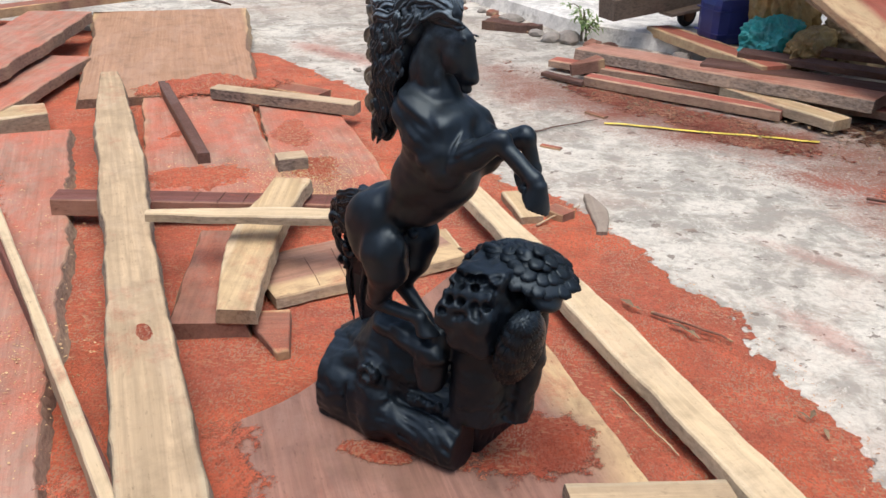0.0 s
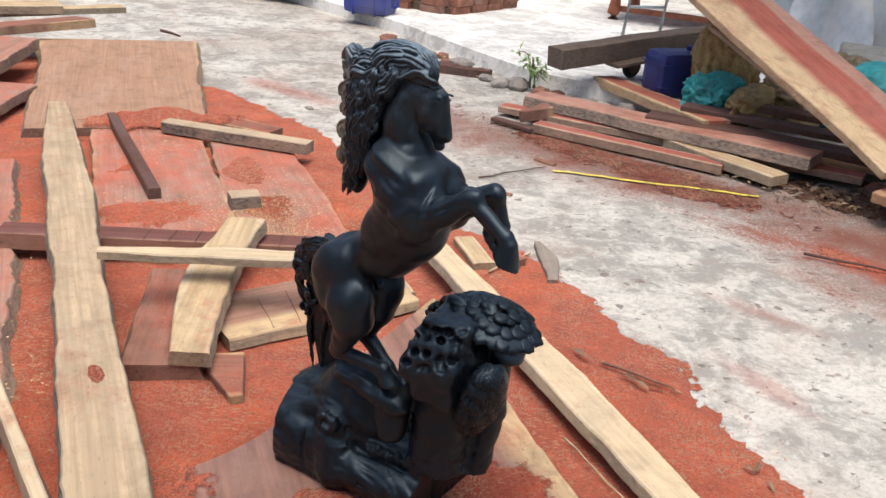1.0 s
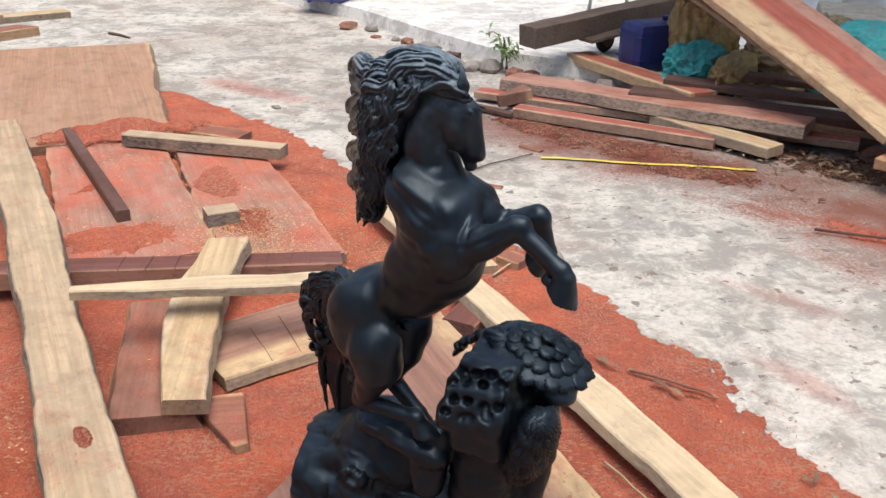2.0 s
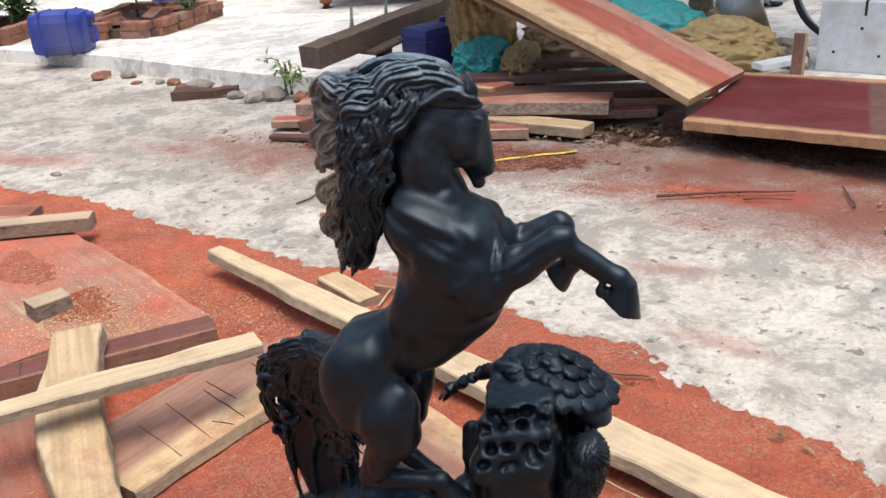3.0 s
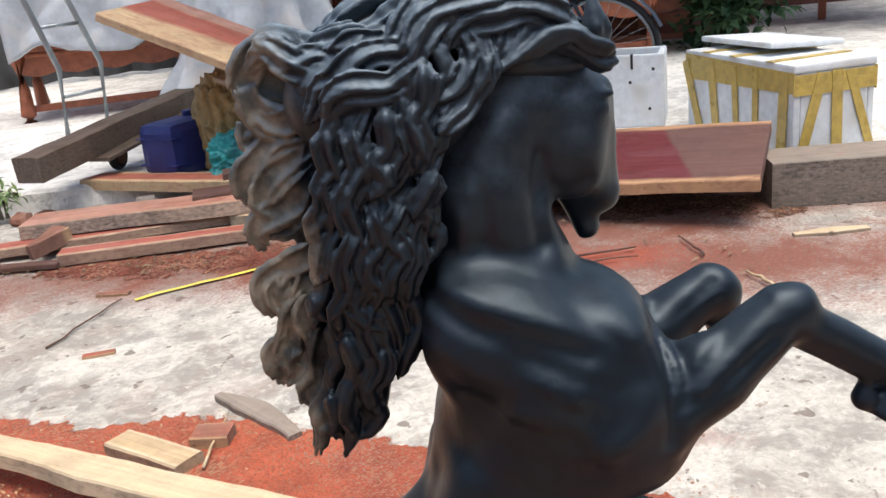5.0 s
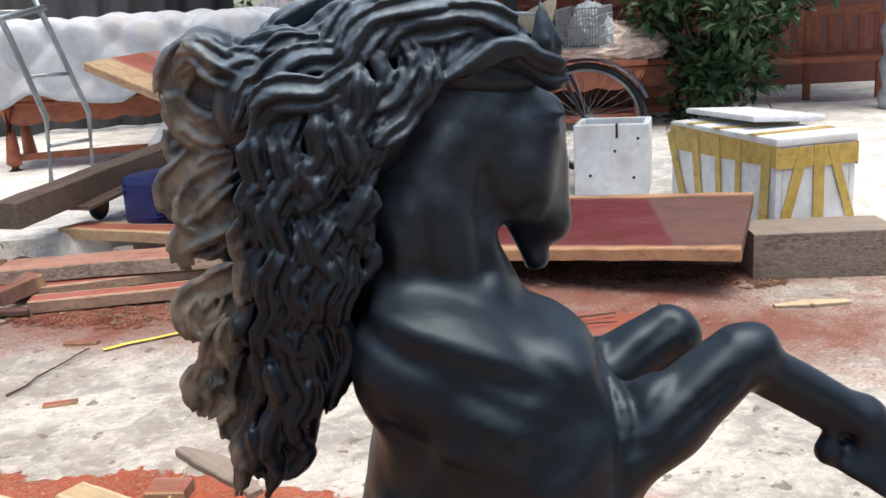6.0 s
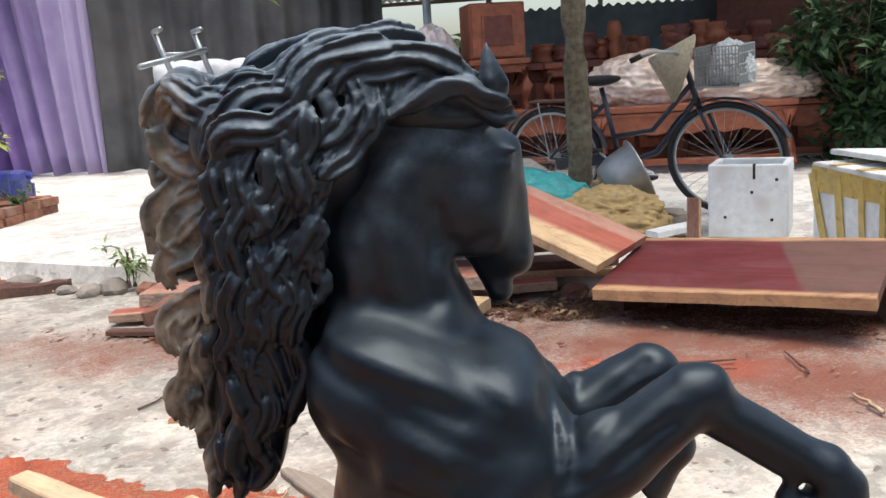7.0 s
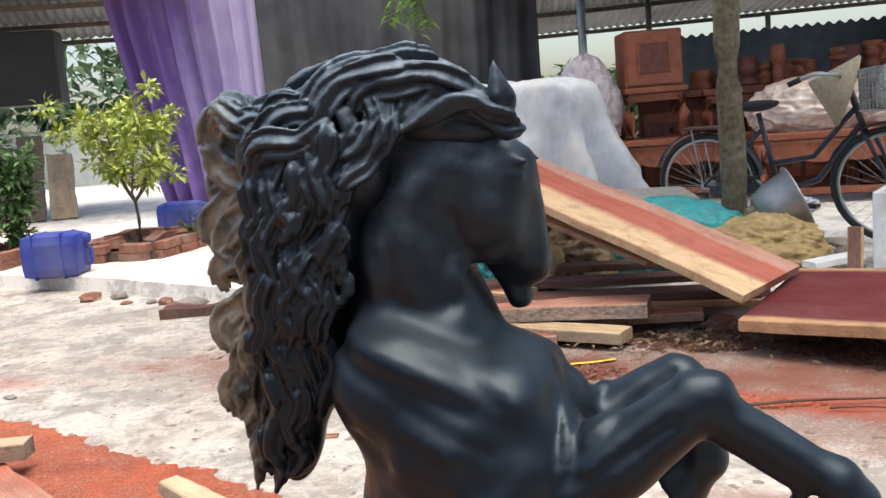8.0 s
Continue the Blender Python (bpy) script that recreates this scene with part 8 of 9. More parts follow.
part("hub", bm_tube([(0, -0.025, 0), (0, 0.025, 0)], 0.042, 16), RUST, cw)


def carved_bench(label, m, length, depth, seat, back=0.0, name="bench", open_front=False):
    """Heavy carved bench: curved legs, an apron with scalloped edge, a seat and a rail back."""
    ob = empty_thing(name, label, "bench", "carved red wooden furniture", m=m)
    for x in (-length / 2 + 0.06, length / 2 - 0.06):
        for y in (-depth / 2 + 0.06, depth / 2 - 0.06):
            s = -1 if y < 0 else 1
            part("leg", bm_tube([(x, y + 0.05 * s, 0), (x, y + 0.06 * s, 0.05), (x, y + 0.01 * s, seat * 0.45), (x, y + 0.03 * s, seat - 0.05)], [0.05, 0.055, 0.04, 0.065], 8), FURN, ob, smooth=True)
    part("seat", bm_box(length, depth, 0.05, (0, 0, seat), 0.012), FURN, ob)
    part("moulding", bm_box(length - 0.03, depth - 0.03, 0.03, (0, 0, seat - 0.045), 0.01), FURN, ob)
    bm = bmesh.new()
    n = int(length / 0.05)
    top, bot = [], []
    for i in range(n + 1):
        x = -length / 2 + 0.05 + (length - 0.1) * i / n
        top.append((x, seat - 0.06))
        bot.append((x, seat - 0.17 - 0.03 * abs(math.sin(i * 0.55))))
    for y0 in (-depth / 2 + 0.03,):
        vs = [[bm.verts.new((x, y, z)) for x, z in row] for y in (y0, y0 + 0.025) for row in (top, bot)]
        for i in range(n):
            bm.faces.new((vs[1][i], vs[1][i + 1], vs[0][i + 1], vs[0][i]))
            bm.faces.new((vs[2][i], vs[2][i + 1], vs[3][i + 1], vs[3][i]))
            bm.faces.new((vs[3][i], vs[3][i + 1], vs[1][i + 1], vs[1][i]))
    part("apron", bm, FURN, ob)
    part("stretcher", bm_box(length - 0.15, 0.04, 0.05, (0, -depth / 2 + 0.06, 0.09), 0.008), FURN, ob)
    if back:
        for k in range(int(length / 0.16)):
            x = -length / 2 + 0.08 + 0.16 * k
            part("baluster", bm_box(0.05, 0.025, back - 0.08, (x, depth / 2 - 0.04, seat + back / 2), 0.006), FURN, ob)
        part("top_rail", bm_box(length, 0.05, 0.09, (0, depth / 2 - 0.04, seat + back), 0.015), FURN, ob)
    return ob


carved_bench("carved red wooden bench covered with quilts", pose(2.72, 8.35, TERR_Z, 0, 0, -26), 2.2, 0.75, 0.52)


def quilt(name, label, m, length, drop_front, depth, height, drop_back, seed, mat=QUILT):
    """A thick quilt laid over a bench: down the front, over the top, with a diamond quilting."""
    bm = bmesh.new()
    nu, nv = int(length / 0.03), 44
    path = [(-depth / 2 - 0.10, height - drop_front), (-depth / 2 - 0.07, height - 0.05), (-depth / 2 + 0.02, height), (depth / 2 - 0.02, height + 0.02), (depth / 2 + 0.06, height - 0.06), (depth / 2 + 0.10, height - drop_back)]
    cum = [0]
    for a, b in zip(path, path[1:]):
        cum.append(cum[-1] + math.hypot(b[0] - a[0], b[1] - a[1]))
    rows = []
    for i in range(nu + 1):
        u = length * i / nu
        row = []
        for j in range(nv + 1):
            t = cum[-1] * j / nv
            y, z = float(np.interp(t, cum, [p[0] for p in path])), float(np.interp(t, cum, [p[1] for p in path]))
            puff = 0.052 * abs(math.sin(7.5 * (u + t))) ** 0.5 * abs(math.sin(7.5 * (u - t))) ** 0.5
            sway = 0.06 * nz(u, t, seed, 2.2) + 0.03 * nz(u, t, seed + 9, 6)
            hem = 0.08 * nz(u, seed, 3, 2.5) if j < nv * 0.3 else 0
            row.append(bm.verts.new((u - length / 2, y - puff - sway * (1 if j < nv * 0.4 else 0), z + puff + 0.5 * sway + hem * (1 - j / (nv * 0.3)))))
        rows.append(row)
    for a, b in zip(rows, rows[1:]):
        for j in range(nv):
            bm.faces.new((a[j], b[j], b[j + 1], a[j + 1]))
    ob = thing(name, bm, mat, label, "quilt", "sacks and sheets", m=m, smooth=True)
    mod = ob.modifiers.new("thick", 'SOLIDIFY')
    mod.thickness = 0.025
    return ob


quilt("quilt", "thick grey-white diamond-stitched quilt over the bench back", pose(2.45, 8.36, TERR_Z, 0, 0, -26), 1.65, 0.55, 0.62, 1.02, 0.45, 3)


def drape(name, label, at, top, foot, height, folds, seed, mat):
    """A sheet thrown over a heap: a soft top and long falling folds that spread towards the foot."""
    bm = bmesh.new()
    n, m = 96, 26
    rows = []
    for j in range(m + 1):
        v = j / m
        row = []
        for i in range(n):
            a = 2 * math.pi * i / n
            k = min(1, v / 0.28)
            crease = 0.40 * (max(0, v - 0.10)) * math.sin(folds * a + 1.6 * nz(a, v, seed, 1.2)) + 0.12 * nz(math.cos(a) * 2, math.sin(a) * 2, v * 3 + seed, 1.4) + 0.05 * nz(math.cos(a) * 5, math.sin(a) * 5, v * 8 + seed, 1.4)
            crease += 0.07 * math.sqrt(abs(math.sin(5 * a + 7 * v) * math.sin(5 * a - 7 * v))) - 0.03
            grow = math.sin(k * math.pi / 2)
            fall = max(0, v - 0.22) / 0.78
            rx, ry = (top[q] * grow + (foot[q] - top[q]) * fall ** 1.2 for q in (0, 1))
            z = height * (1 - 0.10 * k * k - 0.9 * fall) + 0.03 * nz(math.cos(a) * 3, math.sin(a) * 3, v * 2 + seed, 1.3)
            row.append(bm.verts.new((math.cos(a) * rx * (1 + crease), math.sin(a) * ry * (1 + crease), max(0.004, z))))
        rows.append(row)
    for a, b in zip(rows, rows[1:]):
        for i in range(n):
            bm.faces.new((b[i], b[(i + 1) % n], a[(i + 1) % n], a[i]))
    bmesh.ops.remove_doubles(bm, verts=rows[0], dist=0.0005)
    return thing(name, bm, mat, label, "quilt", "sacks and sheets", m=pose(*at), smooth=True)


drape("quilt", "grey-white quilt thrown over the bench end", (3.12, 7.52, TERR_Z, 0, 0, -24), (0.40, 0.30), (0.66, 0.50), 1.06, 9, 7, QUILT)
thing("box_stack", bm_box(1.9, 0.55, 0.44, (0, 0, 0.22), 0.01), FURN_D, "dark wooden chest under the quilts on the bench", "chest", m=pose(2.62, 8.42, TERR_Z + 0.545, 0, 0, -26))
heap_cloth("plastic_wrap", "cloudy plastic wrapped bundle beside the quilt", (3.75, 7.95, TERR_Z + 0.55, 0, 0, 10), (0.28, 0.22, 0.42), plain("pinkish_plastic", (0.55, 0.50, 0.52), 0.25, dirt=(0.70, 0.66, 0.66)), 22, 0.26, "bundle")

# ---- carved furniture stacked under the roof ----
carved_bench("low carved red wooden couch in a row of furniture", pose(4.42, 7.70, TERR_Z, 0, 0, -24), 1.35, 0.7, 0.50)
carved_bench("low carved red wooden couch behind the bicycle", pose(5.15, 6.45, TERR_Z, 0, 0, -40), 1.5, 0.7, 0.50)
carved_bench("carved red wooden couch with slatted back", pose(6.05, 6.30, TERR_Z, 0, 0, -55), 1.6, 0.7, 0.48, 0.5)


def stool(label, m, w, h):
    ob = empty_thing("stool", label, "stool", "carved red wooden furniture", m=m)
    part("seat", bm_box(w, w * 0.8, 0.05, (0, 0, h), 0.012), FURN, ob)
    part("skirt", bm_box(w - 0.06, w * 0.8 - 0.06, 0.07, (0, 0, h - 0.06), 0.015), FURN, ob)
    for x in (-1, 1):
        for y in (-1, 1):
            part("leg", bm_tube([(x * (w / 2 - 0.05), y * (w * 0.4 - 0.05), h - 0.06), (x * (w / 2 - 0.03), y * (w * 0.4 - 0.03), h * 0.5), (x * (w / 2 - 0.06), y * (w * 0.4 - 0.06), 0.05), (x * (w / 2 - 0.03), y * (w * 0.4 - 0.03), 0)], [0.045, 0.05, 0.03, 0.04], 8), FURN, ob, smooth=True)
    return ob


def cabinet(label, m, w, d, h):
    ob = empty_thing("cabinet", label, "cabinet", "carved red wooden furniture", m=m)
    part("body", bm_box(w, d, h, (0, 0, h / 2), 0.02), FURN, ob)
    door = part("door", bm_box(w - 0.03, 0.02, h - 0.03, (0, -d / 2 - 0.011, h / 2), 0.012), FURN, ob)
    part("panel", bm_box(w * 0.52, 0.012, h * 0.52, (0, -d / 2 - 0.026, h / 2), 0.004), FURN_D, door, "sunken darker panel")
    for x in (-1, 1):
        part("frame_strip", bm_box(0.02, 0.014, h * 0.56, (x * w * 0.27, -d / 2 - 0.026, h / 2), 0.004), FURN, door)
    return ob


stool("red wooden stool carrying a cabinet", pose(4.28, 7.82, TERR_Z + 0.525, 0, 0, -22), 0.52, 0.40)
cabinet("red wooden cabinet with one square panelled door", pose(4.28, 7.84, TERR_Z + 0.95, 0, 0, -22), 0.48, 0.40, 0.46)
stool("carved red wooden stool on a couch", pose(4.88, 7.62, TERR_Z + 0.525, 0, 0, -22), 0.46, 0.34)


def turned(label, at, r, h, seed, mat=FURN):
    """A turned and carved furniture part: vase, newel or armrest drum."""
    rnd = random.Random(seed)
    prof = [(r * rnd.uniform(0.55, 1.0), h * k / 9) for k in range(10)]
    return thing("carved_post", bm_lathe(prof, 14), mat, label, "carving", "carved red wooden furniture", m=pose(*at), smooth=True)


rnd = random.Random(44)
for i in range(20):
    u = i / 19
    x, y = 4.75 + 2.4 * u + rnd.uniform(-0.1, 0.1), 7.72 - 1.55 * u + rnd.uniform(-0.1, 0.1)
    turned("turned red wooden furniture part standing in the stack", (x, y, TERR_Z + 0.9), rnd.uniform(0.06, 0.14), rnd.uniform(0.12, 0.32), i, rnd.choice((FURN, FURN, FURN_D)))
board("furniture_board", "dark wooden shelf carrying carved furniture parts", (4.55, 7.95, TERR_Z + 0.84), (7.3, 6.1, TERR_Z + 0.84), 0.5, 0.055, FURN_D, wane=0.0, category="shelf", group="carved red wooden furniture")


def armchair(label, m):
    ob = empty_thing("armchair", label, "chair", "carved red wooden furniture", m=m)
    part("seat", bm_box(0.7, 0.6, 0.06, (0, 0, 0.42), 0.012), FURN, ob)
    part("back_panel", bm_box(0.5, 0.04, 0.5, (0, 0.28, 0.70), 0.015), FURN, ob)
    bm = bm_box(0.72, 0.06, 0.09, (0, 0.28, 0.98), 0.02)
    for x, z, w in ((0, 1.06, 0.4), (0, 1.11, 0.2), (-0.3, 1.0, 0.12), (0.3, 1.0, 0.12)):
        bm_box(w, 0.055, 0.09, (x, 0.28, z), 0.02, bm=bm)
    part("crest_rail", bm, FURN, ob, "carved crest rail")
    for s in (-1, 1):
        part("arm", bm_tube([(0.33 * s, 0.28, 0.78), (0.38 * s, 0.0, 0.74), (0.38 * s, -0.26, 0.70), (0.36 * s, -0.30, 0.60), (0.36 * s, -0.22, 0.56)], [0.04, 0.04, 0.05, 0.05, 0.04], 8), FURN, ob, smooth=True)
        for y in (-0.24, 0.24):
            part("leg", bm_tube([(0.30 * s, y, 0.40), (0.33 * s, y, 0.2), (0.31 * s, y, 0)], [0.05, 0.04, 0.05], 8), FURN, ob, smooth=True)
    return ob


armchair("carved red wooden armchair stacked behind the couches", pose(7.15, 7.85, TERR_Z, 0, 0, -42))
armchair("carved red wooden armchair stacked behind the couches", pose(6.30, 8.45, TERR_Z, 0, 0, -32))
for k in range(4):
    cup = empty_thing("cupboard", "dark red low wooden cupboard in a row behind the couches", "cupboard", "carved red wooden furniture", m=pose(5.95, 7.30, TERR_Z, 0, 0, -34) @ pose(-1.35 + 0.9 * k, 0, 0))
    part("body", bm_box(0.88, 0.6, 0.84, (0, 0, 0.42), 0.02), FURN_D, cup)
    for s in (-1, 1):
        door = part("door", bm_box(0.38, 0.02, 0.62, (0.21 * s, -0.31, 0.42), 0.008), FURN, cup)
        part("panel", bm_box(0.24, 0.012, 0.44, (0.21 * s, -0.325, 0.42), 0.004), FURN_D, door)
        part("knob", bm_lathe([(0.004, 0), (0.018, 0.012), (0.012, 0.026)], 10, m=Matrix.Translation((0.05 * s, -0.322, 0.45)) @ Matrix.Rotation(radians(90), 4, 'X')), FURN_D, door)
heap_cloth("plastic_wrap", "sheet of cloudy plastic over cushions on a couch", (4.95, 6.72, TERR_Z + 0.52, 0, 0, -35), (0.42, 0.30, 0.26), PLASTIC, 31, 0.3, "bundle")
heap_cloth("plastic_wrap", "sheet of cloudy plastic over cushions on a couch", (5.50, 6.15, TERR_Z + 0.52, 0, 0, -40), (0.50, 0.30, 0.18), PLASTIC, 32, 0.3, "bundle")
heap_cloth("sheet", "white rag lying on the terrace below the couch", (4.15, 6.2, TERR_Z, 0, 0, 10), (0.28, 0.16, 0.06), QUILT, 33, 0.6, "sheet")
# slatted chair back and bundled sheets at the far side
fence = empty_thing("slatted_settee", "red wooden settee with slatted back by the bush", "settee", "carved red wooden furniture", m=pose(7.85, 5.62, TERR_Z, 0, 0, -60))
part("top_rail", bm_box(1.3, 0.05, 0.08, (0, 0, 0.80), 0.01), FURN, fence)
part("bottom_rail", bm_box(1.3, 0.05, 0.08, (0, 0, 0.40), 0.01), FURN, fence)
for k in range(10):
    part("slat", bm_box(0.06, 0.03, 0.36, (-0.58 + 0.129 * k, 0, 0.60), 0.006), FURN, fence)
for x in (-0.62, 0, 0.62):
    part("post", bm_box(0.07, 0.07, 0.84, (x, 0.01, 0.42), 0.01), FURN, fence)
part("seat", bm_box(1.3, 0.5, 0.05, (0, -0.22, 0.38), 0.01), FURN, fence)
bm = bm_lathe([(0.17 + 0.02 * math.sin(k * 2.1), 0.09 * k) for k in range(24)], 20)
thing("wrapped_post", bm, plain("blue_white_wrap", (0.42, 0.47, 0.56), 0.7, dirt=(0.62, 0.64, 0.68)), "post wrapped in bands of blue-white sheet", "post", m=pose(7.35, 4.55, TERR_Z), smooth=True)
shrub("bush", "dense dark green bush on the terrace", (6.0, 5.45, TERR_Z), 1.25, 0.72, 12, 3000, 0.13, LEAF_BUSH, 41, 1.3, 0.1, 0.5)

# ---- planters, shrubs ----
bk = bmesh.new()
bm_box(0.21, 0.10, 0.06, (0, 0, 0.03), 0.006, bm=bk)
BRICK_MESH = mesh_of(bk, "brick", BRICK)


def planter(label, corners, seed):
    """A bed edged with loose bricks, filled with soil."""
    rnd = random.Random(seed)
    cx, cy = sum(c[0] for c in corners) / 4, sum(c[1] for c in corners) / 4
    ob = empty_thing("planter", label, "planter", "brick-edged beds", m=pose(cx, cy, TERR_Z))
    bm = bmesh.new()
    vs = [bm.verts.new((c[0] - cx, c[1] - cy, 0)) for c in corners]
    f = bm.faces.new(vs)
    ext = bmesh.ops.extrude_face_region(bm, geom=[f])
    for v in [g for g in ext["geom"] if isinstance(g, bmesh.types.BMVert)]:
        v.co.z += 0.06
        v.co.xy *= 0.97
    part("soil", bm, SOIL, ob)
    for a, b in zip(corners, corners[1:] + corners[:1]):
        a, b = Vector((a[0] - cx, a[1] - cy, 0)), Vector((b[0] - cx, b[1] - cy, 0))
        n = max(1, int((b - a).length / 0.225))
        ang = math.degrees(math.atan2((b - a).y, (b - a).x))
        for layer in range(2):
            for k in range(n):
                p = a.lerp(b, (k + 0.5) / n)
                o = new("brick", BRICK_MESH)
                o.parent = ob
                o.matrix_basis = pose(p.x + rnd.uniform(-0.012, 0.012), p.y + rnd.uniform(-0.012, 0.012), 0.062 * layer, rnd.uniform(-2, 2), rnd.uniform(-2, 2), ang + rnd.uniform(-7, 7))
    for k in range(7):
        o = new("brick", BRICK_MESH)
        o.parent = ob
        p = Vector((rnd.uniform(-0.3, 0.3), rnd.uniform(-0.3, 0.3), 0.07))
        o.matrix_basis = pose(p.x, p.y, p.z, rnd.uniform(-20, 20), rnd.uniform(-15, 15), rnd.uniform(0, 180))
    return ob


planter("square bed edged with loose red bricks", [(-0.38, 8.28), (0.18, 8.02), (0.78, 8.78), (0.10, 9.30)], 1)
planter("square bed edged with loose red bricks", [(-1.75, 8.9), (-0.92, 8.45), (-0.55, 9.05), (-1.4, 9.6)], 2)
shrub("sapling", "yellow-green leafy sapling growing in a bed", (0.12, 8.80, TERR_Z + 0.06), 1.06, 0.58, 7, 2100, 0.085, LEAF_SAPLING, 51, 0.85, 0.45, 0.45, 0.30)
shrub("shrub", "narrow green shrub growing in a bed", (-0.78, 9.15, TERR_Z + 0.06), 0.95, 0.22, 8, 900, 0.10, LEAF_MID, 52, 0.9, 0.05, 0.42)
shrub("shrub", "low green herb at the bed's corner", (0.50, 8.45, TERR_Z + 0.06), 0.16, 0.14, 6, 110, 0.05, LEAF_DARK, 53)


# ---- curtains, sheds, far greenery ----
def curtain(name, label, a, b, top, bottom, mat, folds, seed, depth=0.07, lean=0.0):
    bm = bmesh.new()
    a, b = Vector((*a, 0)), Vector((*b, 0))
    side = (b - a).normalized()
    out = Vector((side.y, -side.x, 0))
    length = (b - a).length
    n, m = int(length / 0.025), 14
    rows = []
    for i in range(n + 1):
        u = i / n
        row = []
        for j in range(m + 1):
            v = j / m
            z = bottom + (top - bottom) * v - 0.04 * (1 - v) * nz(u * 9, seed, 2)
            ph = folds * 2 * math.pi * u + 1.4 * nz(u * 5, seed, v * 0.7)
            w = depth * (math.sin(ph) + 0.35 * math.sin(2.3 * ph + 1)) * (0.55 + 0.6 * (1 - v)) + 0.10 * nz(u * 3, v * 1.5, seed)
            row.append(bm.verts.new(a + side * length * (u + lean * (1 - u) * (1 - v) ** 1.3) + out * w + Vector((0, 0, z))))
        rows.append(row)
    for p, q in zip(rows, rows[1:]):
        for j in range(m):
            bm.faces.new((p[j], q[j], q[j + 1], p[j + 1]))
    ob = thing(name, bm, mat, label, "curtain", "hanging cloths", smooth=True)
    ob.modifiers.new("thick", 'SOLIDIFY').thickness = 0.006
    return ob


curtain("curtain", "purple cloth, paler towards one end, hanging in folds from the shed", (0.26, 13.35), (1.98, 11.72), 3.0, TERR_Z + 0.02, PURPLE, 8, 1, 0.11, 0.30)
curtain("curtain", "dark grey cloth hanging beside the purple one", (1.78, 11.55), (4.55, 10.25), 3.0, TERR_Z + 0.03, GREYCLOTH, 8, 2, 0.06)


def corrugated(name, label, corners, mat, pitch=0.11, depth=0.018, kind="structure"):
    """A corrugated roof between four corners (x, y, z): near left, near right, far right, far left."""
    c = [Vector(p) for p in corners]
    n = int((c[1] - c[0]).length / pitch * 6)
    bm = bmesh.new()
    near, far_row = [], []
    for i in range(n + 1):
        u = i / n
        w = Vector((0, 0, depth * math.sin(i * math.pi / 3)))
        near.append(bm.verts.new(c[0].lerp(c[1], u) + w))
        far_row.append(bm.verts.new(c[3].lerp(c[2], u) + w))
    for i in range(n):
        bm.faces.new((near[i], near[i + 1], far_row[i + 1], far_row[i]))
    ob = thing(name, bm, mat, label, "roof", kind=kind)
    ob.modifiers.new("thick", 'SOLIDIFY').thickness = 0.004
    return ob


def frame_bar(name, a, b, w, h, mat, label, group="shed frame"):
    return board(name, label, a, b, w, h, mat, wane=0.0, rough_top=0.0, category="beam" if name != "post" else "post", group=group)


def steel_post(x, y, h, r=0.04):
    return thing("post", bm_tube([(0, 0, 0), (0, 0, h)], r, 14), STEEL, "round galvanised steel post carrying the shed roof", "post", "shed frame", m=pose(x, y, TERR_Z), smooth=True)


corrugated("shed_roof", "old corrugated sheet roof over the furniture", [(2.8, 8.2, 2.72), (8.6, 3.2, 2.72), (12.9, 10.2, 2.16), (6.2, 15.4, 2.16)], SHEETMETAL)
corrugated("shed_roof", "old corrugated sheet roof beside the purple cloth", [(-6.0, 13.0, 2.95), (1.1, 11.4, 2.95), (1.7, 14.9, 2.45), (-6.0, 16.6, 2.45)], SHEETMETAL)
for k in range(5):
    u = k / 4
    frame_bar("purlin", (-6.0 + 0 * u, 13.0 + 3.6 * u, 2.86 - 0.5 * u), (1.1 + 0.6 * u, 11.4 + 3.5 * u, 2.86 - 0.5 * u), 0.05, 0.06, W_OLD, "brown timber purlin under the sheet roof")
    frame_bar("purlin", (2.8 + 3.4 * u, 8.2 + 7.2 * u, 2.64 - 0.56 * u), (8.6 + 4.3 * u, 3.2 + 7.0 * u, 2.64 - 0.56 * u), 0.05, 0.06, W_OLD, "brown timber purlin under the sheet roof")
for x, y, h in ((4.34, 8.98, 2.55), (9.3, 4.9, 2.55), (6.3, 14.9, 2.0), (9.6, 12.4, 2.0), (12.4, 10.2, 2.0), (1.9, 14.6, 2.3), (-1.5, 15.2, 2.3), (7.2, 12.0, 2.2)):
    steel_post(x, y, h)
# Dark wall added for the shed's dim interior; it also shades the floor.
thing("shed_wall", bm_box(4.4, 0.12, 2.0, (0, 0, 1.0), 0.01), FURN_D, "dark wall standing in for the shaded inside of the shed", "wall", kind="structure", m=pose(9.25, 6.85, TERR_Z, 0, 0, -47))
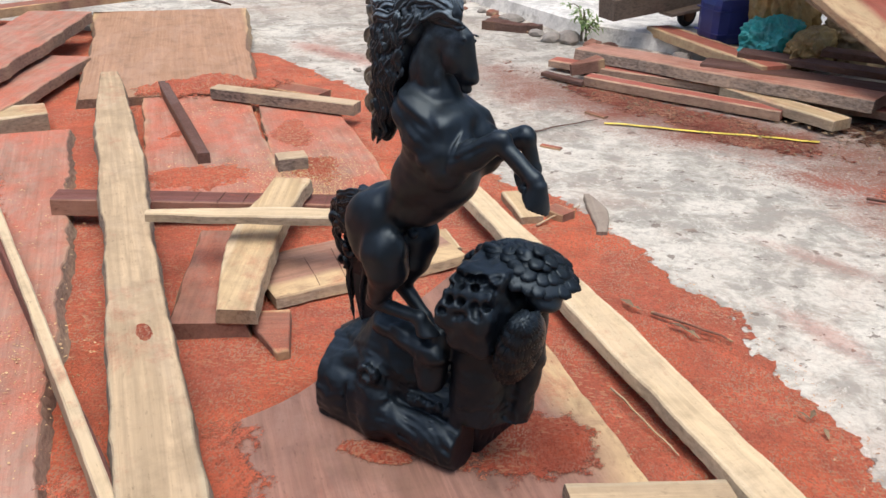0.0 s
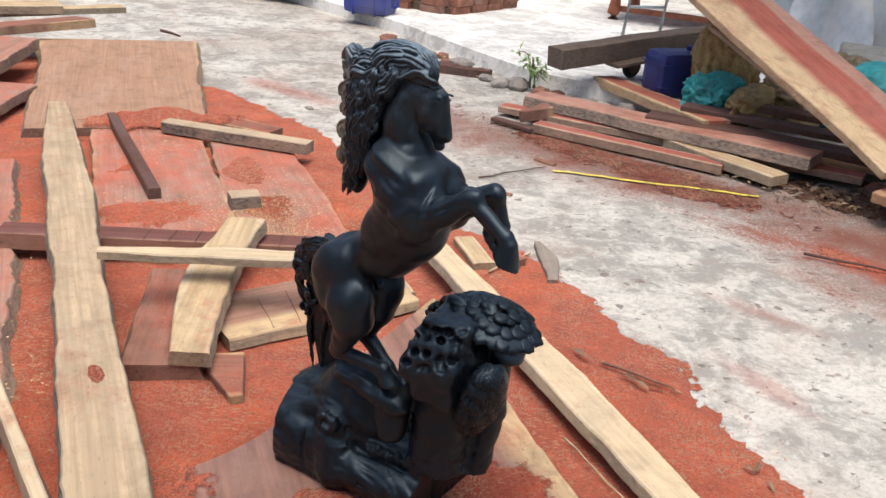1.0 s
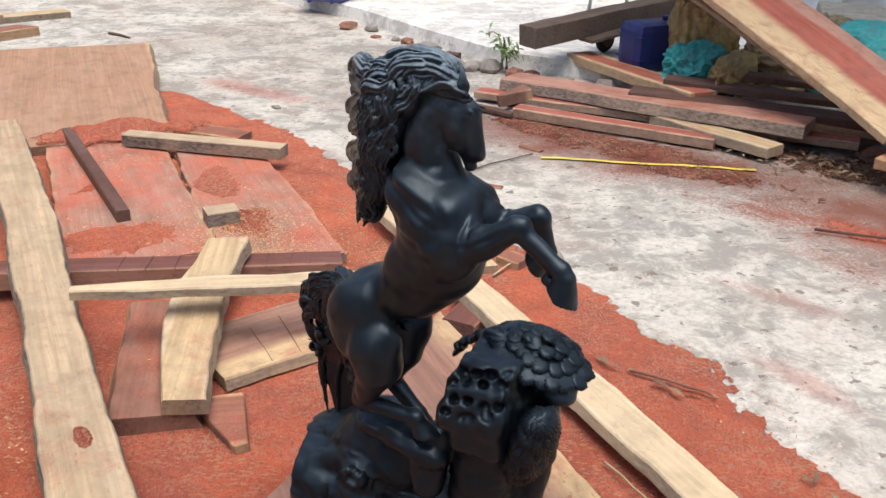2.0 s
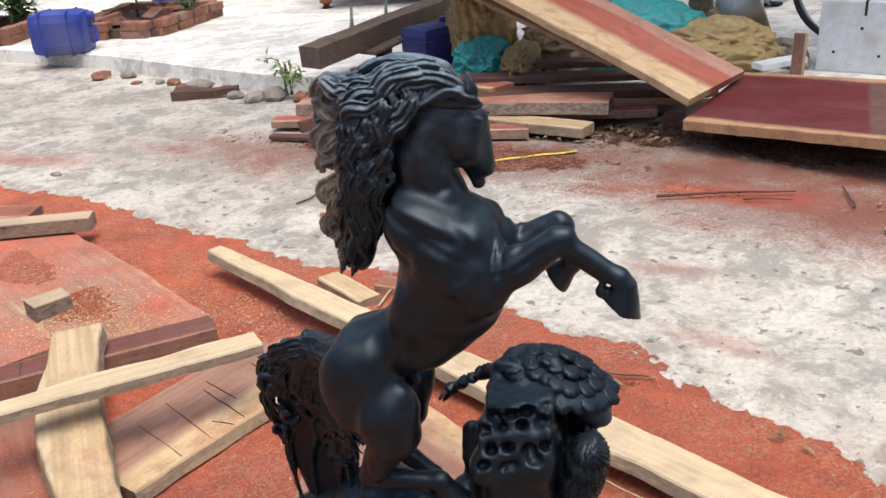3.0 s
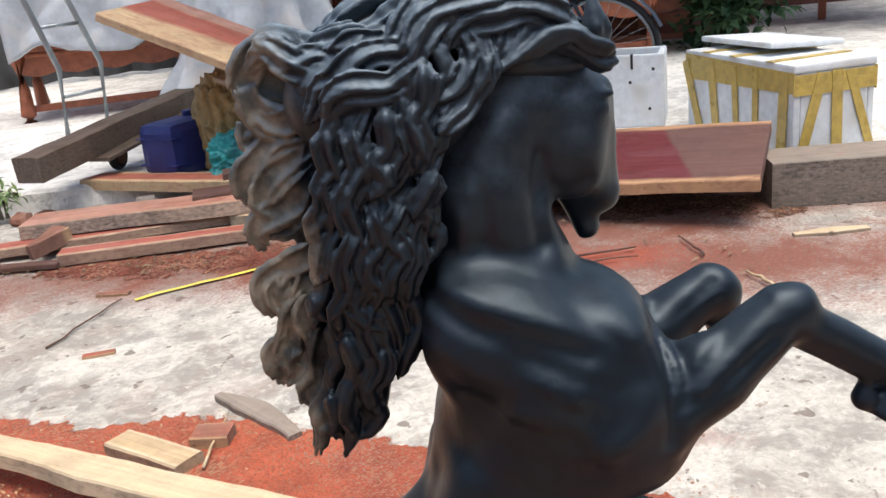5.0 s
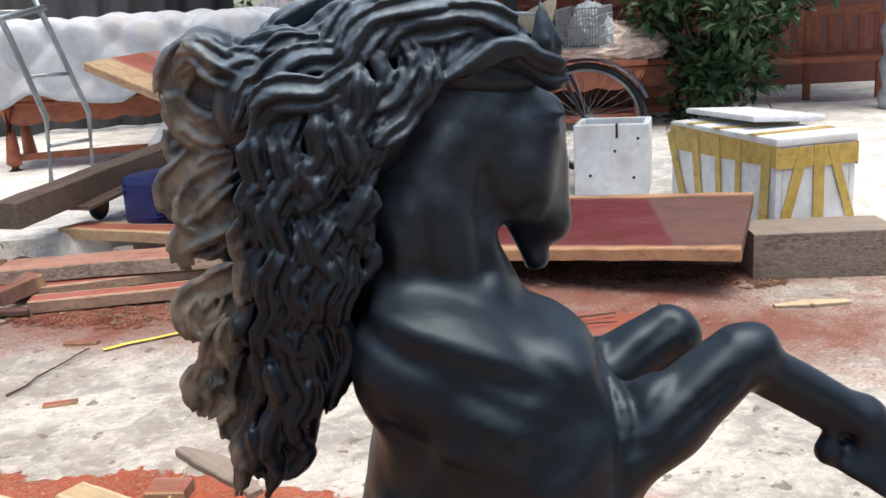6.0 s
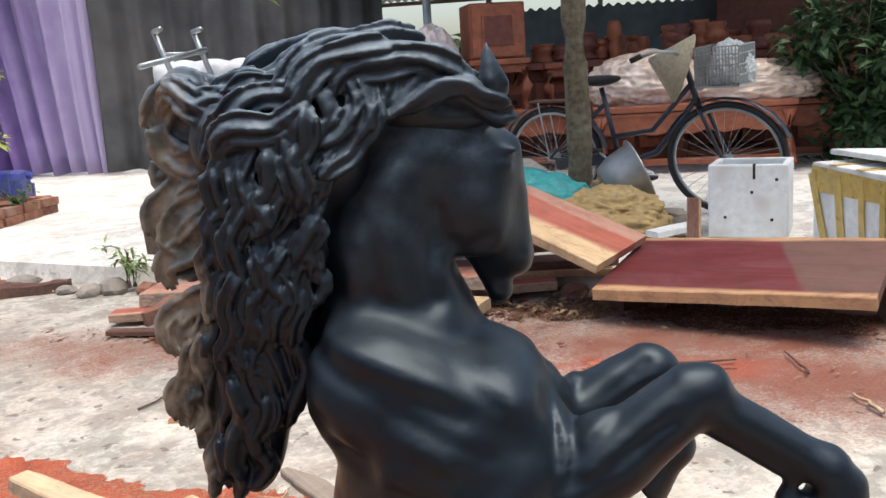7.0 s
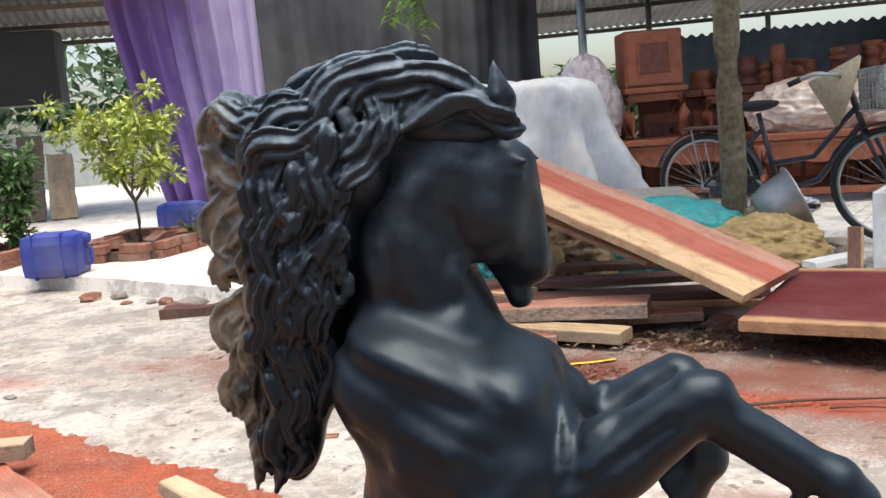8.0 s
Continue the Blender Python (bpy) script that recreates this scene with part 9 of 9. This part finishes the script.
# sheet-metal fence sections and hoods seen under the eave
corrugated("sheet_fence", "leaning grey-blue roofing sheets behind the furniture", [(6.0, 10.0, TERR_Z), (9.8, 7.2, TERR_Z), (9.8, 7.3, 1.62), (6.0, 10.1, 1.62)], SHEETBLUE)
# A black box stands in for the unlit inside of the far shed.
thing("dark_awning", bm_box(3.5, 0.5, 0.9, bevel=0.02), plain("interior_black", (0.02, 0.02, 0.021), 0.6), "black box standing in for the dark interior under the shed roof", "tarpaulin", m=pose(-2.0, 14.35, 1.95, 0, 0, -12))
for k in range(7):
    board("plank", "brown timber stacked upright in the far shed", (-2.4 + 0.32 * k, 13.2 - 0.05 * k, TERR_Z), (-2.36 + 0.32 * k, 13.5 - 0.05 * k, TERR_Z + 0.75 + 0.12 * (k % 3)), 0.28, 0.06, W_PALE if k % 3 == 0 else W_OLD, wane=0.02, group="far timber")
board("beam", "pale timber baulk lying in the far shed", (-3.0, 12.6, TERR_Z), (-0.9, 12.1, TERR_Z), 0.28, 0.24, W_PALE, group="far timber", wane=0.02)


def far_trees(name, label, centres, leaves, size, seed, mat):
    rnd = random.Random(seed)
    bm = bmesh.new()
    for i in range(leaves):
        x, y, r, h = rnd.choice(centres)
        a, e = rnd.uniform(0, 6.28), rnd.uniform(-0.6, 1.4)
        k = r * (0.65 + 0.35 * rnd.random())
        p = Vector((x + k * math.cos(a) * math.cos(e), y + k * math.sin(a) * math.cos(e), h + k * 1.1 * math.sin(e)))
        add_leaf(bm, p, (rnd.gauss(0, 1), rnd.gauss(0, 1), rnd.gauss(0, 0.6)), size * rnd.uniform(0.6, 1.3), size * 0.5, rnd)
    return thing(name, bm, mat, label, "trees", kind="stuff")


centres = []
rnd = random.Random(60)
for k in range(26):
    a = radians(128 - 4.6 * k)
    d = rnd.uniform(22, 27)
    for j in range(5):
        centres.append((d * math.cos(a) + rnd.uniform(-1, 1), d * math.sin(a) + rnd.uniform(-1, 1), rnd.uniform(0.9, 1.6) * (1.0 if k < 14 else 0.6), rnd.uniform(0.8, 3.2) * (1.0 if k < 14 else 0.35)))
far_trees("far_trees", "row of hazy green trees behind the sheds", centres, 16000, 0.42, 61, LEAF_FAR)
wall = thing("far_wall", bm_box(40, 0.2, 1.2, (0, 0, 0.6)), plain("far_whitewash", (0.55, 0.58, 0.55), 0.9, scale=2, dirt=(0.35, 0.38, 0.34)), "pale boundary wall in the distance", "wall", kind="structure", m=pose(4, 21.5, TERR_Z, 0, 0, -10))
